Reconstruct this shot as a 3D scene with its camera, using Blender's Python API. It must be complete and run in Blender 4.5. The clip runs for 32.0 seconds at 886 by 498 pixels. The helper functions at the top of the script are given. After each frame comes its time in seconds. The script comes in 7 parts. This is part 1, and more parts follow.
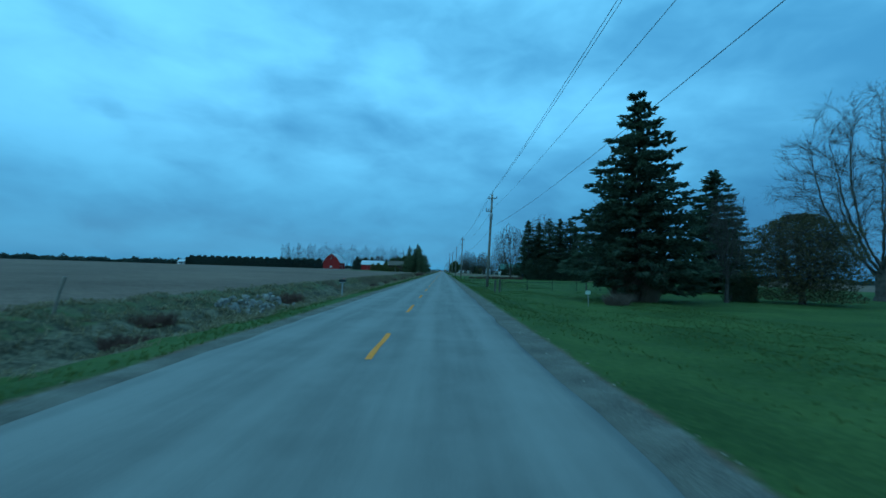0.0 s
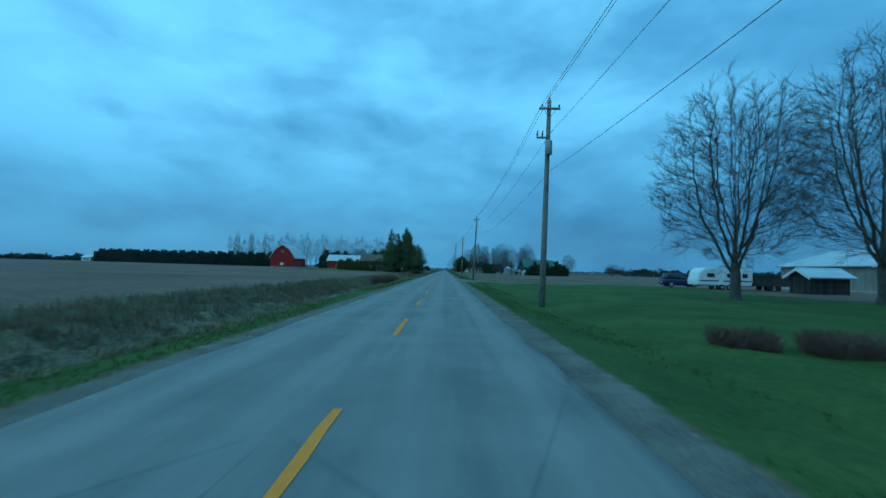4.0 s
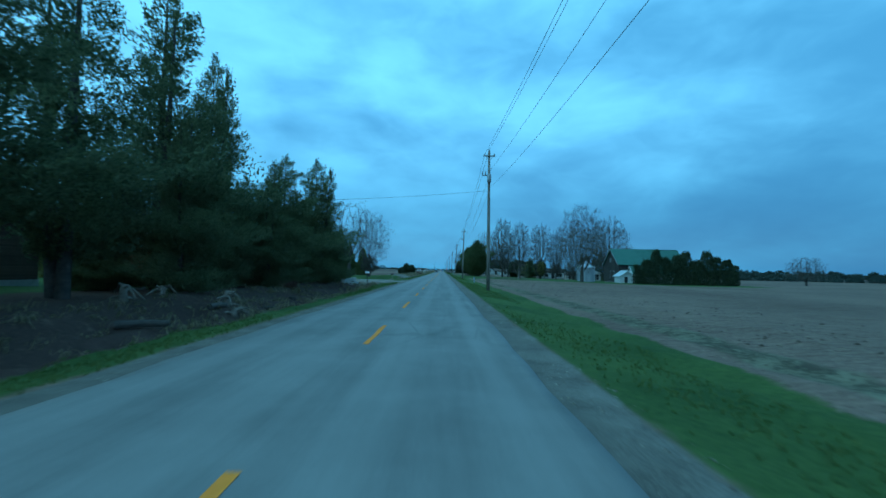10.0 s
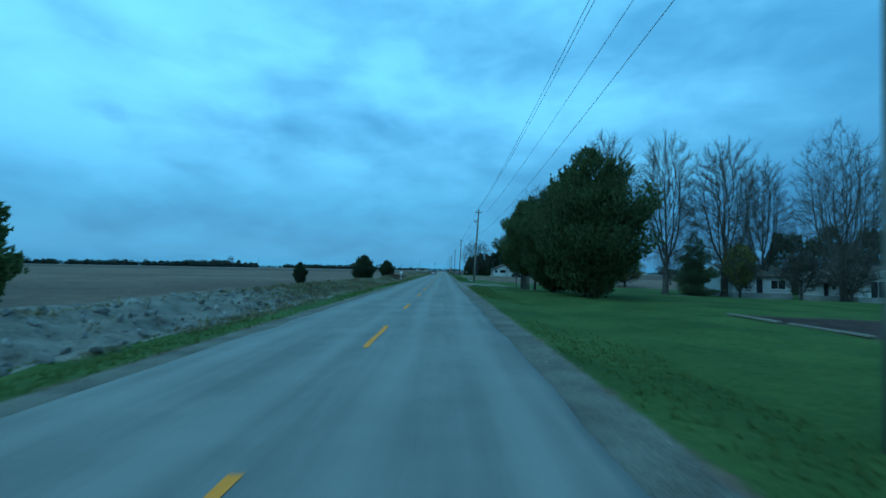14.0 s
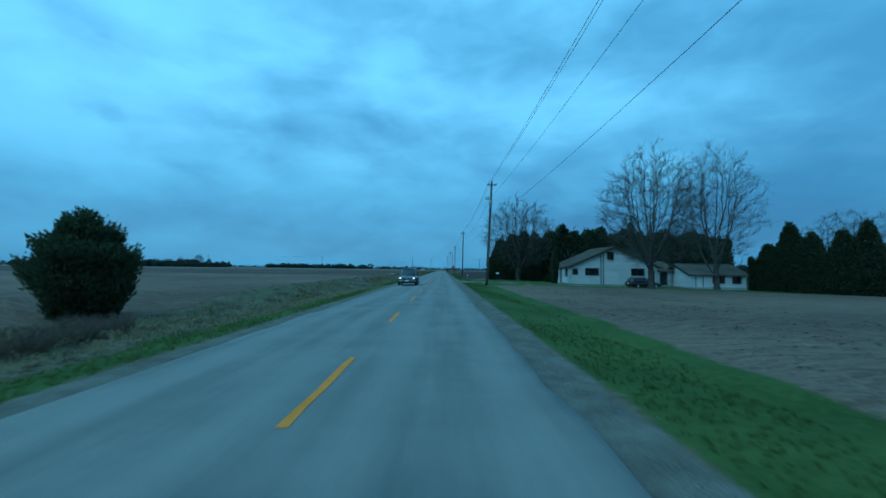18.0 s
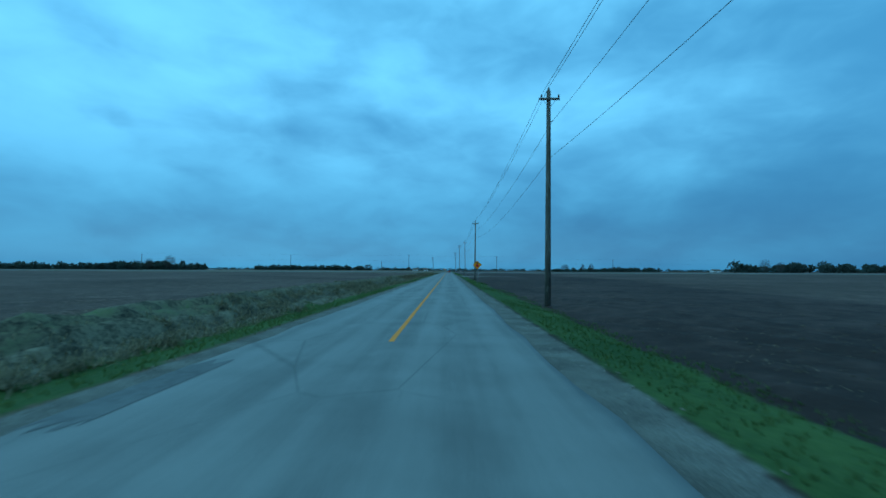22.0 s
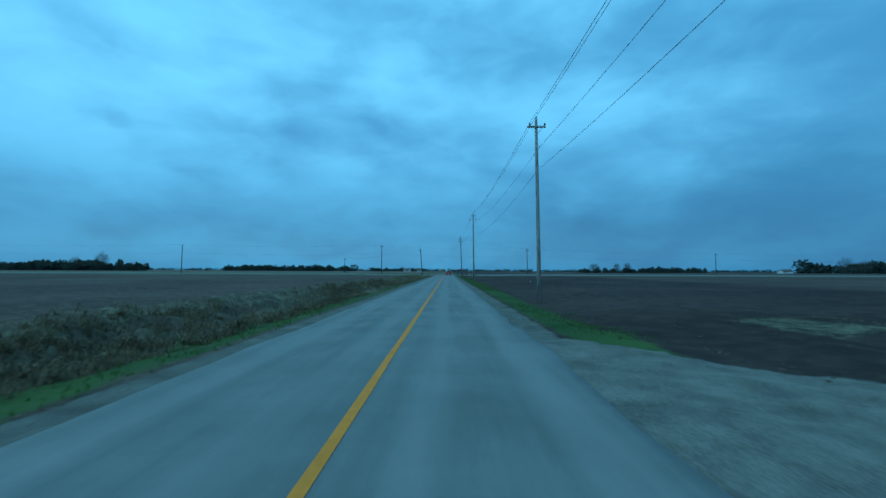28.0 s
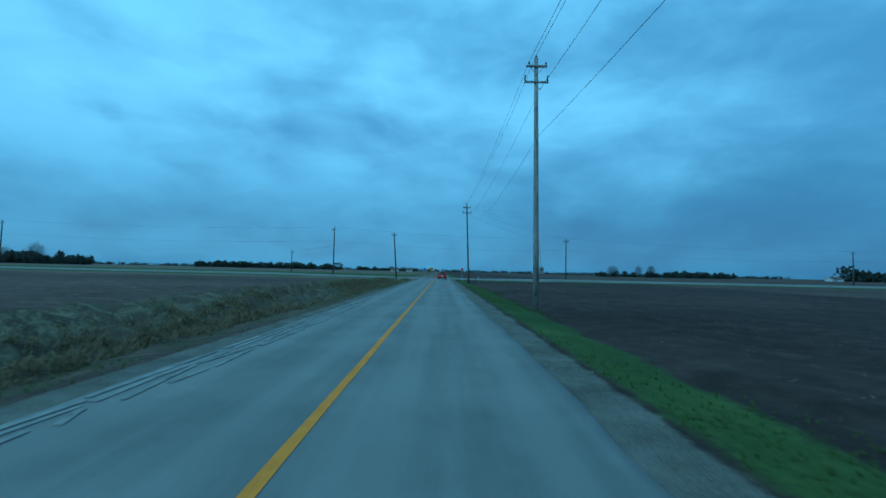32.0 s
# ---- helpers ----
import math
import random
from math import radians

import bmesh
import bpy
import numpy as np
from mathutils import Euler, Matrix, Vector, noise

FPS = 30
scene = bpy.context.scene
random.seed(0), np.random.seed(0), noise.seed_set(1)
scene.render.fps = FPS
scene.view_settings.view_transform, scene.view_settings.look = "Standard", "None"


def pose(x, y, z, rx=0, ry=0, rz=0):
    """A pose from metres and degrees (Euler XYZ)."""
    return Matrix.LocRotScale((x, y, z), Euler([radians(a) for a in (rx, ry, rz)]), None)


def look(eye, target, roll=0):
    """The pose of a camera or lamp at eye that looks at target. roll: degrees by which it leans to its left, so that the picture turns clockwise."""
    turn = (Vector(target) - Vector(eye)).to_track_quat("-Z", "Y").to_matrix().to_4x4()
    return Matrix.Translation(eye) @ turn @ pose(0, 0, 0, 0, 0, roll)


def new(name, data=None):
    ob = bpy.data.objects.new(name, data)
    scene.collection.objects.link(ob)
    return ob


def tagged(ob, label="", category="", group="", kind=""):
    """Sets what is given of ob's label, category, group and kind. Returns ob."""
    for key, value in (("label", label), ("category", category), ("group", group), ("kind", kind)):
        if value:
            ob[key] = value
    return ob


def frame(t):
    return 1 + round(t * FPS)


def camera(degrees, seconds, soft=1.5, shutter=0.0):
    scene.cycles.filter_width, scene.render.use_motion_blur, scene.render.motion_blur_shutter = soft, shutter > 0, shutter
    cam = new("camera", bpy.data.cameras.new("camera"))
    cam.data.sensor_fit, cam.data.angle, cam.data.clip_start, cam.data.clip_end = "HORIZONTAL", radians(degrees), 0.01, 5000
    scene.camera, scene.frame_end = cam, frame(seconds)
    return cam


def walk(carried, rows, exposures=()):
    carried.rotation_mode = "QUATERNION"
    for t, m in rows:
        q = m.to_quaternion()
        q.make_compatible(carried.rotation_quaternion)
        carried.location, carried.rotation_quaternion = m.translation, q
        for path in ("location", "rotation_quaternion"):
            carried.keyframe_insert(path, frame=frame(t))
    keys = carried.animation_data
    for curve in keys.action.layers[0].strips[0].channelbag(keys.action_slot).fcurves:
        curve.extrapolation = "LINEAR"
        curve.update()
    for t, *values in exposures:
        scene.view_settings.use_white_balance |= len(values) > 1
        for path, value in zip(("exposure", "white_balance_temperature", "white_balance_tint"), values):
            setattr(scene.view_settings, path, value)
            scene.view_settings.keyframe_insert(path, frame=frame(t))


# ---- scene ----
cam = camera(90.0, 32.0, soft=1.6, shutter=0.12)
PATH = [  # seconds, across, along, tilt, lean, turn
    (0, 1.33, -0.00, 2.80, 1.50, 0.02), (0.5, 1.34, 13.53, 2.74, 1.48, 0.12), (1, 1.35, 27.05, 2.69, 1.47, 0.21),
    (1.5, 1.32, 40.56, 2.68, 1.45, 0.32), (2, 1.28, 54.11, 2.67, 1.43, 0.43), (2.5, 1.22, 67.70, 2.62, 1.42, 0.46),
    (3, 1.16, 81.33, 2.57, 1.40, 0.51), (3.5, 1.18, 95.02, 2.59, 1.39, 0.40), (4, 1.20, 108.77, 2.61, 1.38, 0.30),
    (4.5, 1.22, 122.59, 2.63, 1.38, 0.21), (5, 1.24, 136.48, 2.64, 1.37, 0.11), (5.5, 1.26, 150.43, 2.66, 1.36, 0.01),
    (6, 1.29, 164.45, 2.62, 1.35, -0.09), (6.5, 1.35, 178.52, 2.61, 1.33, -0.14), (7, 1.41, 192.60, 2.61, 1.30, -0.19),
    (7.5, 1.45, 206.71, 2.70, 1.27, 0.02), (8, 1.50, 220.82, 2.75, 1.25, 0.22), (8.5, 1.53, 234.94, 2.77, 1.23, 0.22),
    (9, 1.57, 249.08, 2.73, 1.20, 0.23), (9.5, 1.61, 263.23, 2.73, 1.18, 0.09), (10, 1.64, 277.38, 2.71, 1.15, -0.05),
    (10.5, 1.66, 291.52, 2.74, 1.12, 0.00), (11, 1.68, 305.63, 2.73, 1.10, 0.05), (11.5, 1.70, 319.71, 2.83, 1.07, 0.14),
    (12, 1.70, 333.74, 2.89, 1.05, 0.25), (12.5, 1.67, 347.73, 2.81, 1.02, 0.26), (13, 1.64, 361.67, 2.72, 1.00, 0.26),
    (13.5, 1.64, 375.55, 2.72, 1.00, 0.23), (14, 1.64, 389.37, 2.73, 1.00, 0.19), (14.5, 1.63, 403.11, 2.72, 1.00, 0.15),
    (15, 1.63, 416.76, 2.71, 1.00, 0.12), (15.5, 1.63, 430.32, 2.68, 1.00, 0.07), (16, 1.63, 443.78, 2.66, 1.00, 0.04),
    (16.5, 1.63, 457.12, 2.66, 0.92, 0.04), (17, 1.63, 470.36, 2.64, 0.83, 0.05), (17.5, 1.64, 483.48, 2.64, 0.75, 0.04),
    (18, 1.65, 496.49, 2.60, 0.67, 0.04), (18.5, 1.65, 509.37, 2.67, 0.58, 0.03), (19, 1.66, 522.10, 2.72, 0.50, 0.01),
    (19.5, 1.67, 534.70, 2.77, 0.46, 0.10), (20, 1.67, 547.15, 2.81, 0.41, 0.19), (20.5, 1.57, 559.46, 2.77, 0.37, 0.41),
    (21, 1.48, 571.64, 2.70, 0.33, 0.61), (21.5, 1.39, 583.69, 2.71, 0.28, 0.68), (22, 1.32, 595.56, 2.72, 0.24, 0.74),
    (22.5, 1.30, 607.25, 2.70, 0.19, 0.71), (23, 1.30, 618.77, 2.65, 0.15, 0.67), (23.5, 1.29, 630.10, 2.64, 0.15, 0.63),
    (24, 1.27, 641.26, 2.62, 0.15, 0.60), (24.5, 1.26, 652.24, 2.56, 0.15, 0.56), (25, 1.24, 663.02, 2.53, 0.15, 0.54),
    (25.5, 1.21, 673.60, 2.59, 0.15, 0.56), (26, 1.19, 683.98, 2.64, 0.16, 0.58), (26.5, 1.17, 694.18, 2.69, 0.17, 0.60),
    (27, 1.14, 704.19, 2.73, 0.18, 0.61), (27.5, 1.12, 714.03, 2.77, 0.19, 0.61), (28, 1.10, 723.71, 2.81, 0.20, 0.61),
    (28.5, 1.14, 733.21, 2.85, 0.38, 0.58), (29, 1.15, 742.63, 2.85, 0.55, 0.56), (29.5, 1.15, 751.95, 2.85, 0.72, 0.56),
    (30, 1.14, 761.14, 2.84, 0.90, 0.57), (30.5, 1.18, 770.16, 2.85, 0.99, 0.40), (31, 1.24, 779.04, 2.85, 1.07, 0.23),
    (31.5, 1.30, 787.79, 2.86, 1.16, 0.04), (32, 1.37, 796.47, 2.87, 1.25, -0.14),
]
EYE = 1.68
walk(cam, [(t, pose(x, y, EYE, 90 + tilt, 0, turn) @ pose(0, 0, 0, 0, 0, lean)) for t, x, y, tilt, lean, turn in PATH],
     exposures=[(0, 0.0), (8.6, 0.03), (9.2, 0.10), (9.7, 0.25), (11.0, 0.26), (12.0, 0.20), (13.5, 0.16), (15.5, 0.16), (16.5, 0.06), (18.0, 0.04), (19.5, 0.10), (21.0, 0.11), (22.2, 0.0), (28.0, -0.05), (32.0, -0.06)])

# ---- light: a dusk sky under broken stratus ----
world = bpy.data.worlds.new("overcast_dusk")
scene.world = world
world.use_nodes = True


class Nodes:
    """Short hand for building a node tree."""

    def __init__(self, tree):
        self.tree = tree
        tree.nodes.clear()

    def add(self, kind, **inputs):
        n = self.tree.nodes.new(kind)
        for key, value in inputs.items():
            self.set(n, key, value)
        return n

    def set(self, n, key, value):
        sock = n.inputs[int(key[1:])] if key[0] == "i" and key[1:].isdigit() else n.inputs[key.replace("_", " ")]
        if isinstance(value, bpy.types.NodeSocket):
            self.tree.links.new(value, sock)
        else:
            sock.default_value = value

    def math(self, op, a, b=0.0, clamp=False):
        n = self.tree.nodes.new("ShaderNodeMath")
        n.operation, n.use_clamp = op, clamp
        self.set(n, "i0", a)
        self.set(n, "i1", b)
        return n.outputs[0]

    def mix(self, f, a, b, blend="MIX"):
        n = self.tree.nodes.new("ShaderNodeMix")
        n.data_type, n.blend_type = "RGBA", blend
        self.set(n, "i0", f)
        self.set(n, "i6", a if isinstance(a, bpy.types.NodeSocket) else (*a, 1))
        self.set(n, "i7", b if isinstance(b, bpy.types.NodeSocket) else (*b, 1))
        return n.outputs[2]

    def noise(self, vec, scale, detail=4.0, rough=0.55, distort=0.0):
        n = self.tree.nodes.new("ShaderNodeTexNoise")
        if vec is not None:
            self.set(n, "Vector", vec)
        n.inputs["Scale"].default_value, n.inputs["Detail"].default_value = scale, detail
        n.inputs["Roughness"].default_value, n.inputs["Distortion"].default_value = rough, distort
        return n.outputs["Fac"]

    def ramp(self, f, lo, hi, a=0.0, b=1.0, smooth=True):
        n = self.tree.nodes.new("ShaderNodeMapRange")
        n.interpolation_type = "SMOOTHSTEP" if smooth else "LINEAR"
        self.set(n, "i0", f)
        for k, v in (("i1", lo), ("i2", hi), ("i3", a), ("i4", b)):
            self.set(n, k, v)
        return n.outputs[0]


w = Nodes(world.node_tree)
way = w.add("ShaderNodeTexCoord").outputs["Generated"]
sep = w.add("ShaderNodeSeparateXYZ", i0=way)
dx, dy, dz = sep.outputs
up = w.math("MAXIMUM", dz, 0.0)
stretch = w.add("ShaderNodeMapping", Vector=way, Rotation=(0, radians(20), 0), Scale=(1.0, 1.0, 2.1), Location=(0.35, 2.2, 0.15)).outputs[0]
big = w.noise(stretch, 1.5, 3.0, 0.5, 0.3)
mid = w.noise(stretch, 3.6, 4.0, 0.5, 0.4)
fine_ = w.noise(stretch, 9.0, 4.0, 0.5, 0.5)
cloud = w.math("ADD", w.math("MULTIPLY", big, 0.44), w.math("ADD", w.math("MULTIPLY", mid, 0.38), w.math("MULTIPLY", fine_, 0.18)))
side = w.math("ADD", w.ramp(dx, -0.75, 0.25, 0.07, 0.035), w.ramp(dx, 0.38, 0.72, 0.0, -0.12))
cloud = w.math("ADD", cloud, side)
# the larger banks of cloud ahead: across, up, half length, half height, slant, strength
ahead = w.math("MAXIMUM", dy, 0.15)
warp_u = w.math("MULTIPLY", w.math("SUBTRACT", w.noise(stretch, 3.1, 4.0, 0.6), 0.5), 0.30)
warp_v = w.math("MULTIPLY", w.math("SUBTRACT", w.noise(stretch, 4.3, 4.0, 0.6), 0.5), 0.16)
cu_ = w.math("ADD", w.math("DIVIDE", dx, ahead), warp_u)
cv_ = w.math("ADD", w.math("DIVIDE", dz, ahead), warp_v)
BANKS = [(-0.88, 0.29, 0.28, 0.10, -6, 0.13), (-0.62, 0.40, 0.12, 0.06, -25, 0.05), (-0.80, 0.54, 0.13, 0.05, -25, -0.10), (-0.81, 0.37, 0.08, 0.02, -28, -0.09), (-0.58, 0.24, 0.12, 0.045, -26, -0.09), (-0.37, 0.29, 0.14, 0.055, -25, -0.09),
         (-0.16, 0.345, 0.16, 0.075, -28, -0.09), (-0.22, 0.22, 0.16, 0.03, -18, 0.07), (-0.30, 0.50, 0.26, 0.06, -20, 0.08), (-0.52, 0.11, 0.28, 0.05, 5, -0.11), (-0.05, 0.10, 0.24, 0.05, 0, 0.05),
         (0.14, 0.38, 0.16, 0.10, 15, 0.07), (0.70, 0.28, 0.34, 0.06, 4, 0.05), (0.90, 0.52, 0.36, 0.14, 0, -0.08), (0.65, 0.12, 0.40, 0.05, 0, -0.04)]
for bu, bv, lu, lv, slant, amp in BANKS:
    ca, sa = math.cos(radians(slant)), math.sin(radians(slant))
    pu, pv = w.math("SUBTRACT", cu_, bu), w.math("SUBTRACT", cv_, bv)
    qa = w.math("DIVIDE", w.math("ADD", w.math("MULTIPLY", pu, ca), w.math("MULTIPLY", pv, sa)), lu)
    qb = w.math("DIVIDE", w.math("SUBTRACT", w.math("MULTIPLY", pv, ca), w.math("MULTIPLY", pu, sa)), lv)
    far_ = w.math("ADD", w.math("MULTIPLY", qa, qa), w.math("MULTIPLY", qb, qb))
    cloud = w.math("ADD", cloud, w.math("MULTIPLY", w.math("EXPONENT", w.math("MULTIPLY", far_, -1.0)), amp))
cloud = w.ramp(cloud, 0.34, 0.76)
high = w.mix(cloud, (0.052, 0.322, 0.630), (0.182, 0.745, 1.20))
low = w.mix(cloud, (0.013, 0.174, 0.385), (0.040, 0.358, 0.665))
veil = w.ramp(up, 0.03, 0.36)
cover = w.mix(veil, low, high)
sky = w.add("ShaderNodeTexSky")
sky.sky_type, sky.sun_disc, sky.sun_elevation, sky.sun_rotation = "NISHITA", False, radians(35), radians(150)
tinted = w.mix(0.008, cover, sky.outputs[0])
back = w.add("ShaderNodeBackground", Color=tinted, Strength=1.0)
w.add("ShaderNodeOutputWorld", Surface=back.outputs[0])

sun = new("sun", bpy.data.lights.new("sun", "SUN"))
sun.data.energy, sun.data.angle, sun.data.color = 0.98, radians(60), (0.36, 0.82, 1.0)
sun.matrix_world = look((-60, 20, 80), (0, 60, 0))


# ---- materials ----
def material(name):
    m = bpy.data.materials.new(name)
    m.use_nodes = True
    return m, Nodes(m.node_tree)


def finish(k, colour, rough=0.8, metal=0.0, bump=None, depth=0.02, spec=0.3):
    b = k.add("ShaderNodeBsdfPrincipled")
    k.set(b, "Base Color", colour if isinstance(colour, bpy.types.NodeSocket) else (*colour, 1))
    k.set(b, "Roughness", rough)
    k.set(b, "Metallic", metal)
    k.set(b, "Specular IOR Level", spec)
    if bump is not None:
        n = k.add("ShaderNodeBump", Height=bump, Distance=depth, Strength=0.8)
        k.set(b, "Normal", n.outputs[0])
    k.add("ShaderNodeOutputMaterial", Surface=b.outputs[0])
    return b


def plain(name, a, b, rough=0.75, metal=0.0, scale=6.0, depth=0.004, spec=0.3):
    """A surface whose colour wanders between a and b at two sizes."""
    m, k = material(name)
    at = k.add("ShaderNodeTexCoord").outputs["Object"]
    f = k.math("ADD", k.math("MULTIPLY", k.noise(at, scale, 5.0), 0.55), k.math("MULTIPLY", k.noise(at, scale * 0.13, 2.0), 0.45))
    r = k.add("ShaderNodeObjectInfo").outputs["Random"]
    f = k.ramp(k.math("ADD", f, k.math("MULTIPLY", r, 0.12)), 0.32, 0.75)
    finish(k, k.mix(f, a, b), rough, metal, k.noise(at, scale * 3, 4.0), depth, spec)
    return m


def leafy(name, a, b, scale=0.9):
    m, k = material(name)
    isl = k.add("ShaderNodeNewGeometry").outputs["Random Per Island"]
    at = k.add("ShaderNodeTexCoord").outputs["Object"]
    r = k.add("ShaderNodeObjectInfo").outputs["Random"]
    f = k.math("ADD", k.math("MULTIPLY", isl, 0.5), k.math("MULTIPLY", k.noise(at, scale, 3.0), 0.6))
    f = k.ramp(k.math("ADD", f, k.math("MULTIPLY", r, 0.15)), 0.2, 0.95)
    col_ = k.mix(f, a, b)
    top = k.add("ShaderNodeBsdfPrincipled", Base_Color=col_, Roughness=0.85)
    k.set(top, "Specular IOR Level", 0.1)
    thru = k.add("ShaderNodeBsdfTranslucent", Color=k.mix(0.5, col_, k.mix(1.0, col_, (1.7, 1.7, 1.2), "MULTIPLY")))
    both = k.add("ShaderNodeMixShader", i0=0.45, i1=top.outputs[0], i2=thru.outputs[0])
    k.add("ShaderNodeOutputMaterial", Surface=both.outputs[0])
    return m


def polewood(name, a, b, stain, amount):
    """Weathered round timber: grain along the pole, dark drying cracks and blotches of old bark and tar."""
    m, k = material(name)
    at = k.add("ShaderNodeTexCoord").outputs["Object"]
    grain = k.noise(k.add("ShaderNodeMapping", Vector=at, Scale=(26.0, 26.0, 1.1)).outputs[0], 1.0, 5.0)
    broad = k.noise(k.add("ShaderNodeMapping", Vector=at, Scale=(3.0, 3.0, 0.45)).outputs[0], 1.0, 3.0)
    f = k.ramp(k.math("ADD", k.math("MULTIPLY", grain, 0.5), k.math("MULTIPLY", broad, 0.5)), 0.36, 0.66)
    spot = k.noise(k.add("ShaderNodeMapping", Vector=at, Scale=(7.0, 7.0, 1.6)).outputs[0], 1.0, 4.0, 0.7)
    col_ = k.mix(k.math("MULTIPLY", k.ramp(spot, 0.55, 0.62), amount), k.mix(f, a, b), stain)
    crack = k.noise(k.add("ShaderNodeMapping", Vector=at, Scale=(44.0, 44.0, 0.7)).outputs[0], 1.0, 2.0)
    col_ = k.mix(k.math("MULTIPLY", k.ramp(crack, 0.62, 0.70), 0.6), col_, (0.03, 0.026, 0.022))
    finish(k, col_, 0.92, 0.0, grain, 0.012, 0.2)
    return m


SPRUCE = leafy("spruce_needles", (0.032, 0.052, 0.038), (0.095, 0.128, 0.088))
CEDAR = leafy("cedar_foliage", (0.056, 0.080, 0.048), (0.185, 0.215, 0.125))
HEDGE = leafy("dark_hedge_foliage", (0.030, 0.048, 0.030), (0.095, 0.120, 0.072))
ARBOR = leafy("arborvitae_foliage", (0.048, 0.085, 0.034), (0.160, 0.210, 0.092))
YARDCEDAR = leafy("yard_cedar_foliage", (0.040, 0.064, 0.030), (0.140, 0.165, 0.082))
WILLOW = leafy("willow_leaves", (0.135, 0.132, 0.040), (0.280, 0.265, 0.095))
# paler, bluer green: the haze of distance is put into this colour
HAZY_WOODS = leafy("hazy_woods_foliage", (0.040, 0.062, 0.058), (0.095, 0.118, 0.105), 0.05)
BUDS = leafy("budding_leaves", (0.078, 0.076, 0.030), (0.165, 0.158, 0.070))
BARK = plain("grey_bark", (0.042, 0.035, 0.031), (0.115, 0.098, 0.085), 0.95, scale=5.0, depth=0.02)
TWIG = plain("twigs", (0.050, 0.042, 0.036), (0.120, 0.100, 0.086), 0.95, scale=2.0)
BRUSH = plain("brush_twigs", (0.078, 0.036, 0.029), (0.175, 0.088, 0.066), 0.95, scale=2.0)
THICKET = plain("thicket_twigs", (0.085, 0.056, 0.044), (0.19, 0.130, 0.100), 0.95, scale=2.0)
STRAW = leafy("dead_grass", (0.080, 0.064, 0.040), (0.33, 0.262, 0.172), 0.8)
MATTED = leafy("matted_brown_grass", (0.050, 0.032, 0.022), (0.29, 0.195, 0.125), 0.7)
BROWNBUDS = leafy("brown_buds", (0.080, 0.062, 0.036), (0.165, 0.130, 0.075), 1.2)
WEEDS = leafy("brown_weeds", (0.075, 0.052, 0.040), (0.235, 0.165, 0.125), 0.7)
BLADE = leafy("green_grass", (0.056, 0.094, 0.030), (0.118, 0.158, 0.055), 0.4)
POLE = polewood("weathered_pole_wood", (0.13, 0.115, 0.098), (0.29, 0.265, 0.23), (0.06, 0.052, 0.044), 0.6)
POLEPALE = polewood("bleached_pole_wood", (0.20, 0.185, 0.165), (0.42, 0.395, 0.36), (0.09, 0.08, 0.07), 0.75)
POLEDARK = polewood("dark_treated_pole_wood", (0.055, 0.048, 0.040), (0.145, 0.135, 0.112), (0.21, 0.205, 0.17), 0.6)
STEEL = plain("galvanised_steel", (0.32, 0.34, 0.35), (0.50, 0.52, 0.53), 0.45, 0.7, scale=4.0)
WIRE = plain("cable", (0.015, 0.015, 0.016), (0.03, 0.03, 0.03), 0.6)
CERAMIC = plain("insulator_glaze", (0.10, 0.08, 0.07), (0.16, 0.13, 0.12), 0.25)
GREYBOX = plain("transformer_paint", (0.22, 0.24, 0.25), (0.33, 0.35, 0.36), 0.5)
METALROOF = plain("pale_metal_roof", (0.42, 0.45, 0.46), (0.60, 0.63, 0.64), 0.4, 0.3, scale=0.6)
GREENROOF = plain("green_metal_roof", (0.022, 0.092, 0.066), (0.036, 0.135, 0.098), 0.45, 0.1, scale=0.6)
SHINGLE = plain("brown_shingles", (0.075, 0.055, 0.042), (0.16, 0.12, 0.095), 0.95, scale=3.0, depth=0.02)
# white clapboards, darkened: shade of the trees by the house is put in
SHADED_SIDING = plain("shaded_white_siding", (0.50, 0.50, 0.48), (0.64, 0.64, 0.62), 0.6, scale=0.8)
BINMETAL = plain("ribbed_bin_steel", (0.24, 0.26, 0.28), (0.36, 0.38, 0.40), 0.38, 0.5, scale=0.8)
CONCRETE = plain("concrete", (0.28, 0.27, 0.25), (0.46, 0.45, 0.42), 0.9, scale=3.0, depth=0.01)
TRIMWHITE = plain("white_trim_paint", (0.68, 0.68, 0.66), (0.80, 0.80, 0.78), 0.55)
DARKTRIM = plain("dark_trim_paint", (0.025, 0.022, 0.022), (0.05, 0.045, 0.042), 0.6)
DARKDOOR = plain("dark_door_paint", (0.02, 0.02, 0.022), (0.045, 0.045, 0.05), 0.6)
YELLOW = plain("yellow_road_paint", (0.74, 0.185, 0.016), (0.94, 0.26, 0.028), 0.8, scale=9.0)
SIGNYEL = plain("yellow_sign_sheeting", (0.92, 0.23, 0.004), (0.98, 0.27, 0.006), 0.45)
SIGNRED = plain("red_sign_sheeting", (0.72, 0.02, 0.012), (0.80, 0.03, 0.018), 0.45)
SIGNBLUE = plain("blue_sign_sheeting", (0.02, 0.09, 0.30), (0.03, 0.12, 0.36), 0.45)
BLACK = plain("black_paint", (0.012, 0.012, 0.012), (0.02, 0.02, 0.02), 0.5)
RUBBER = plain("tyre_rubber", (0.012, 0.012, 0.012), (0.03, 0.03, 0.03), 0.85)
STONE = plain("pale_rubble_stone", (0.12, 0.113, 0.10), (0.32, 0.305, 0.28), 0.95, scale=3.0, depth=0.03)
PEDESTAL = plain("pale_blue_pedestal", (0.17, 0.25, 0.29), (0.25, 0.33, 0.37), 0.5)
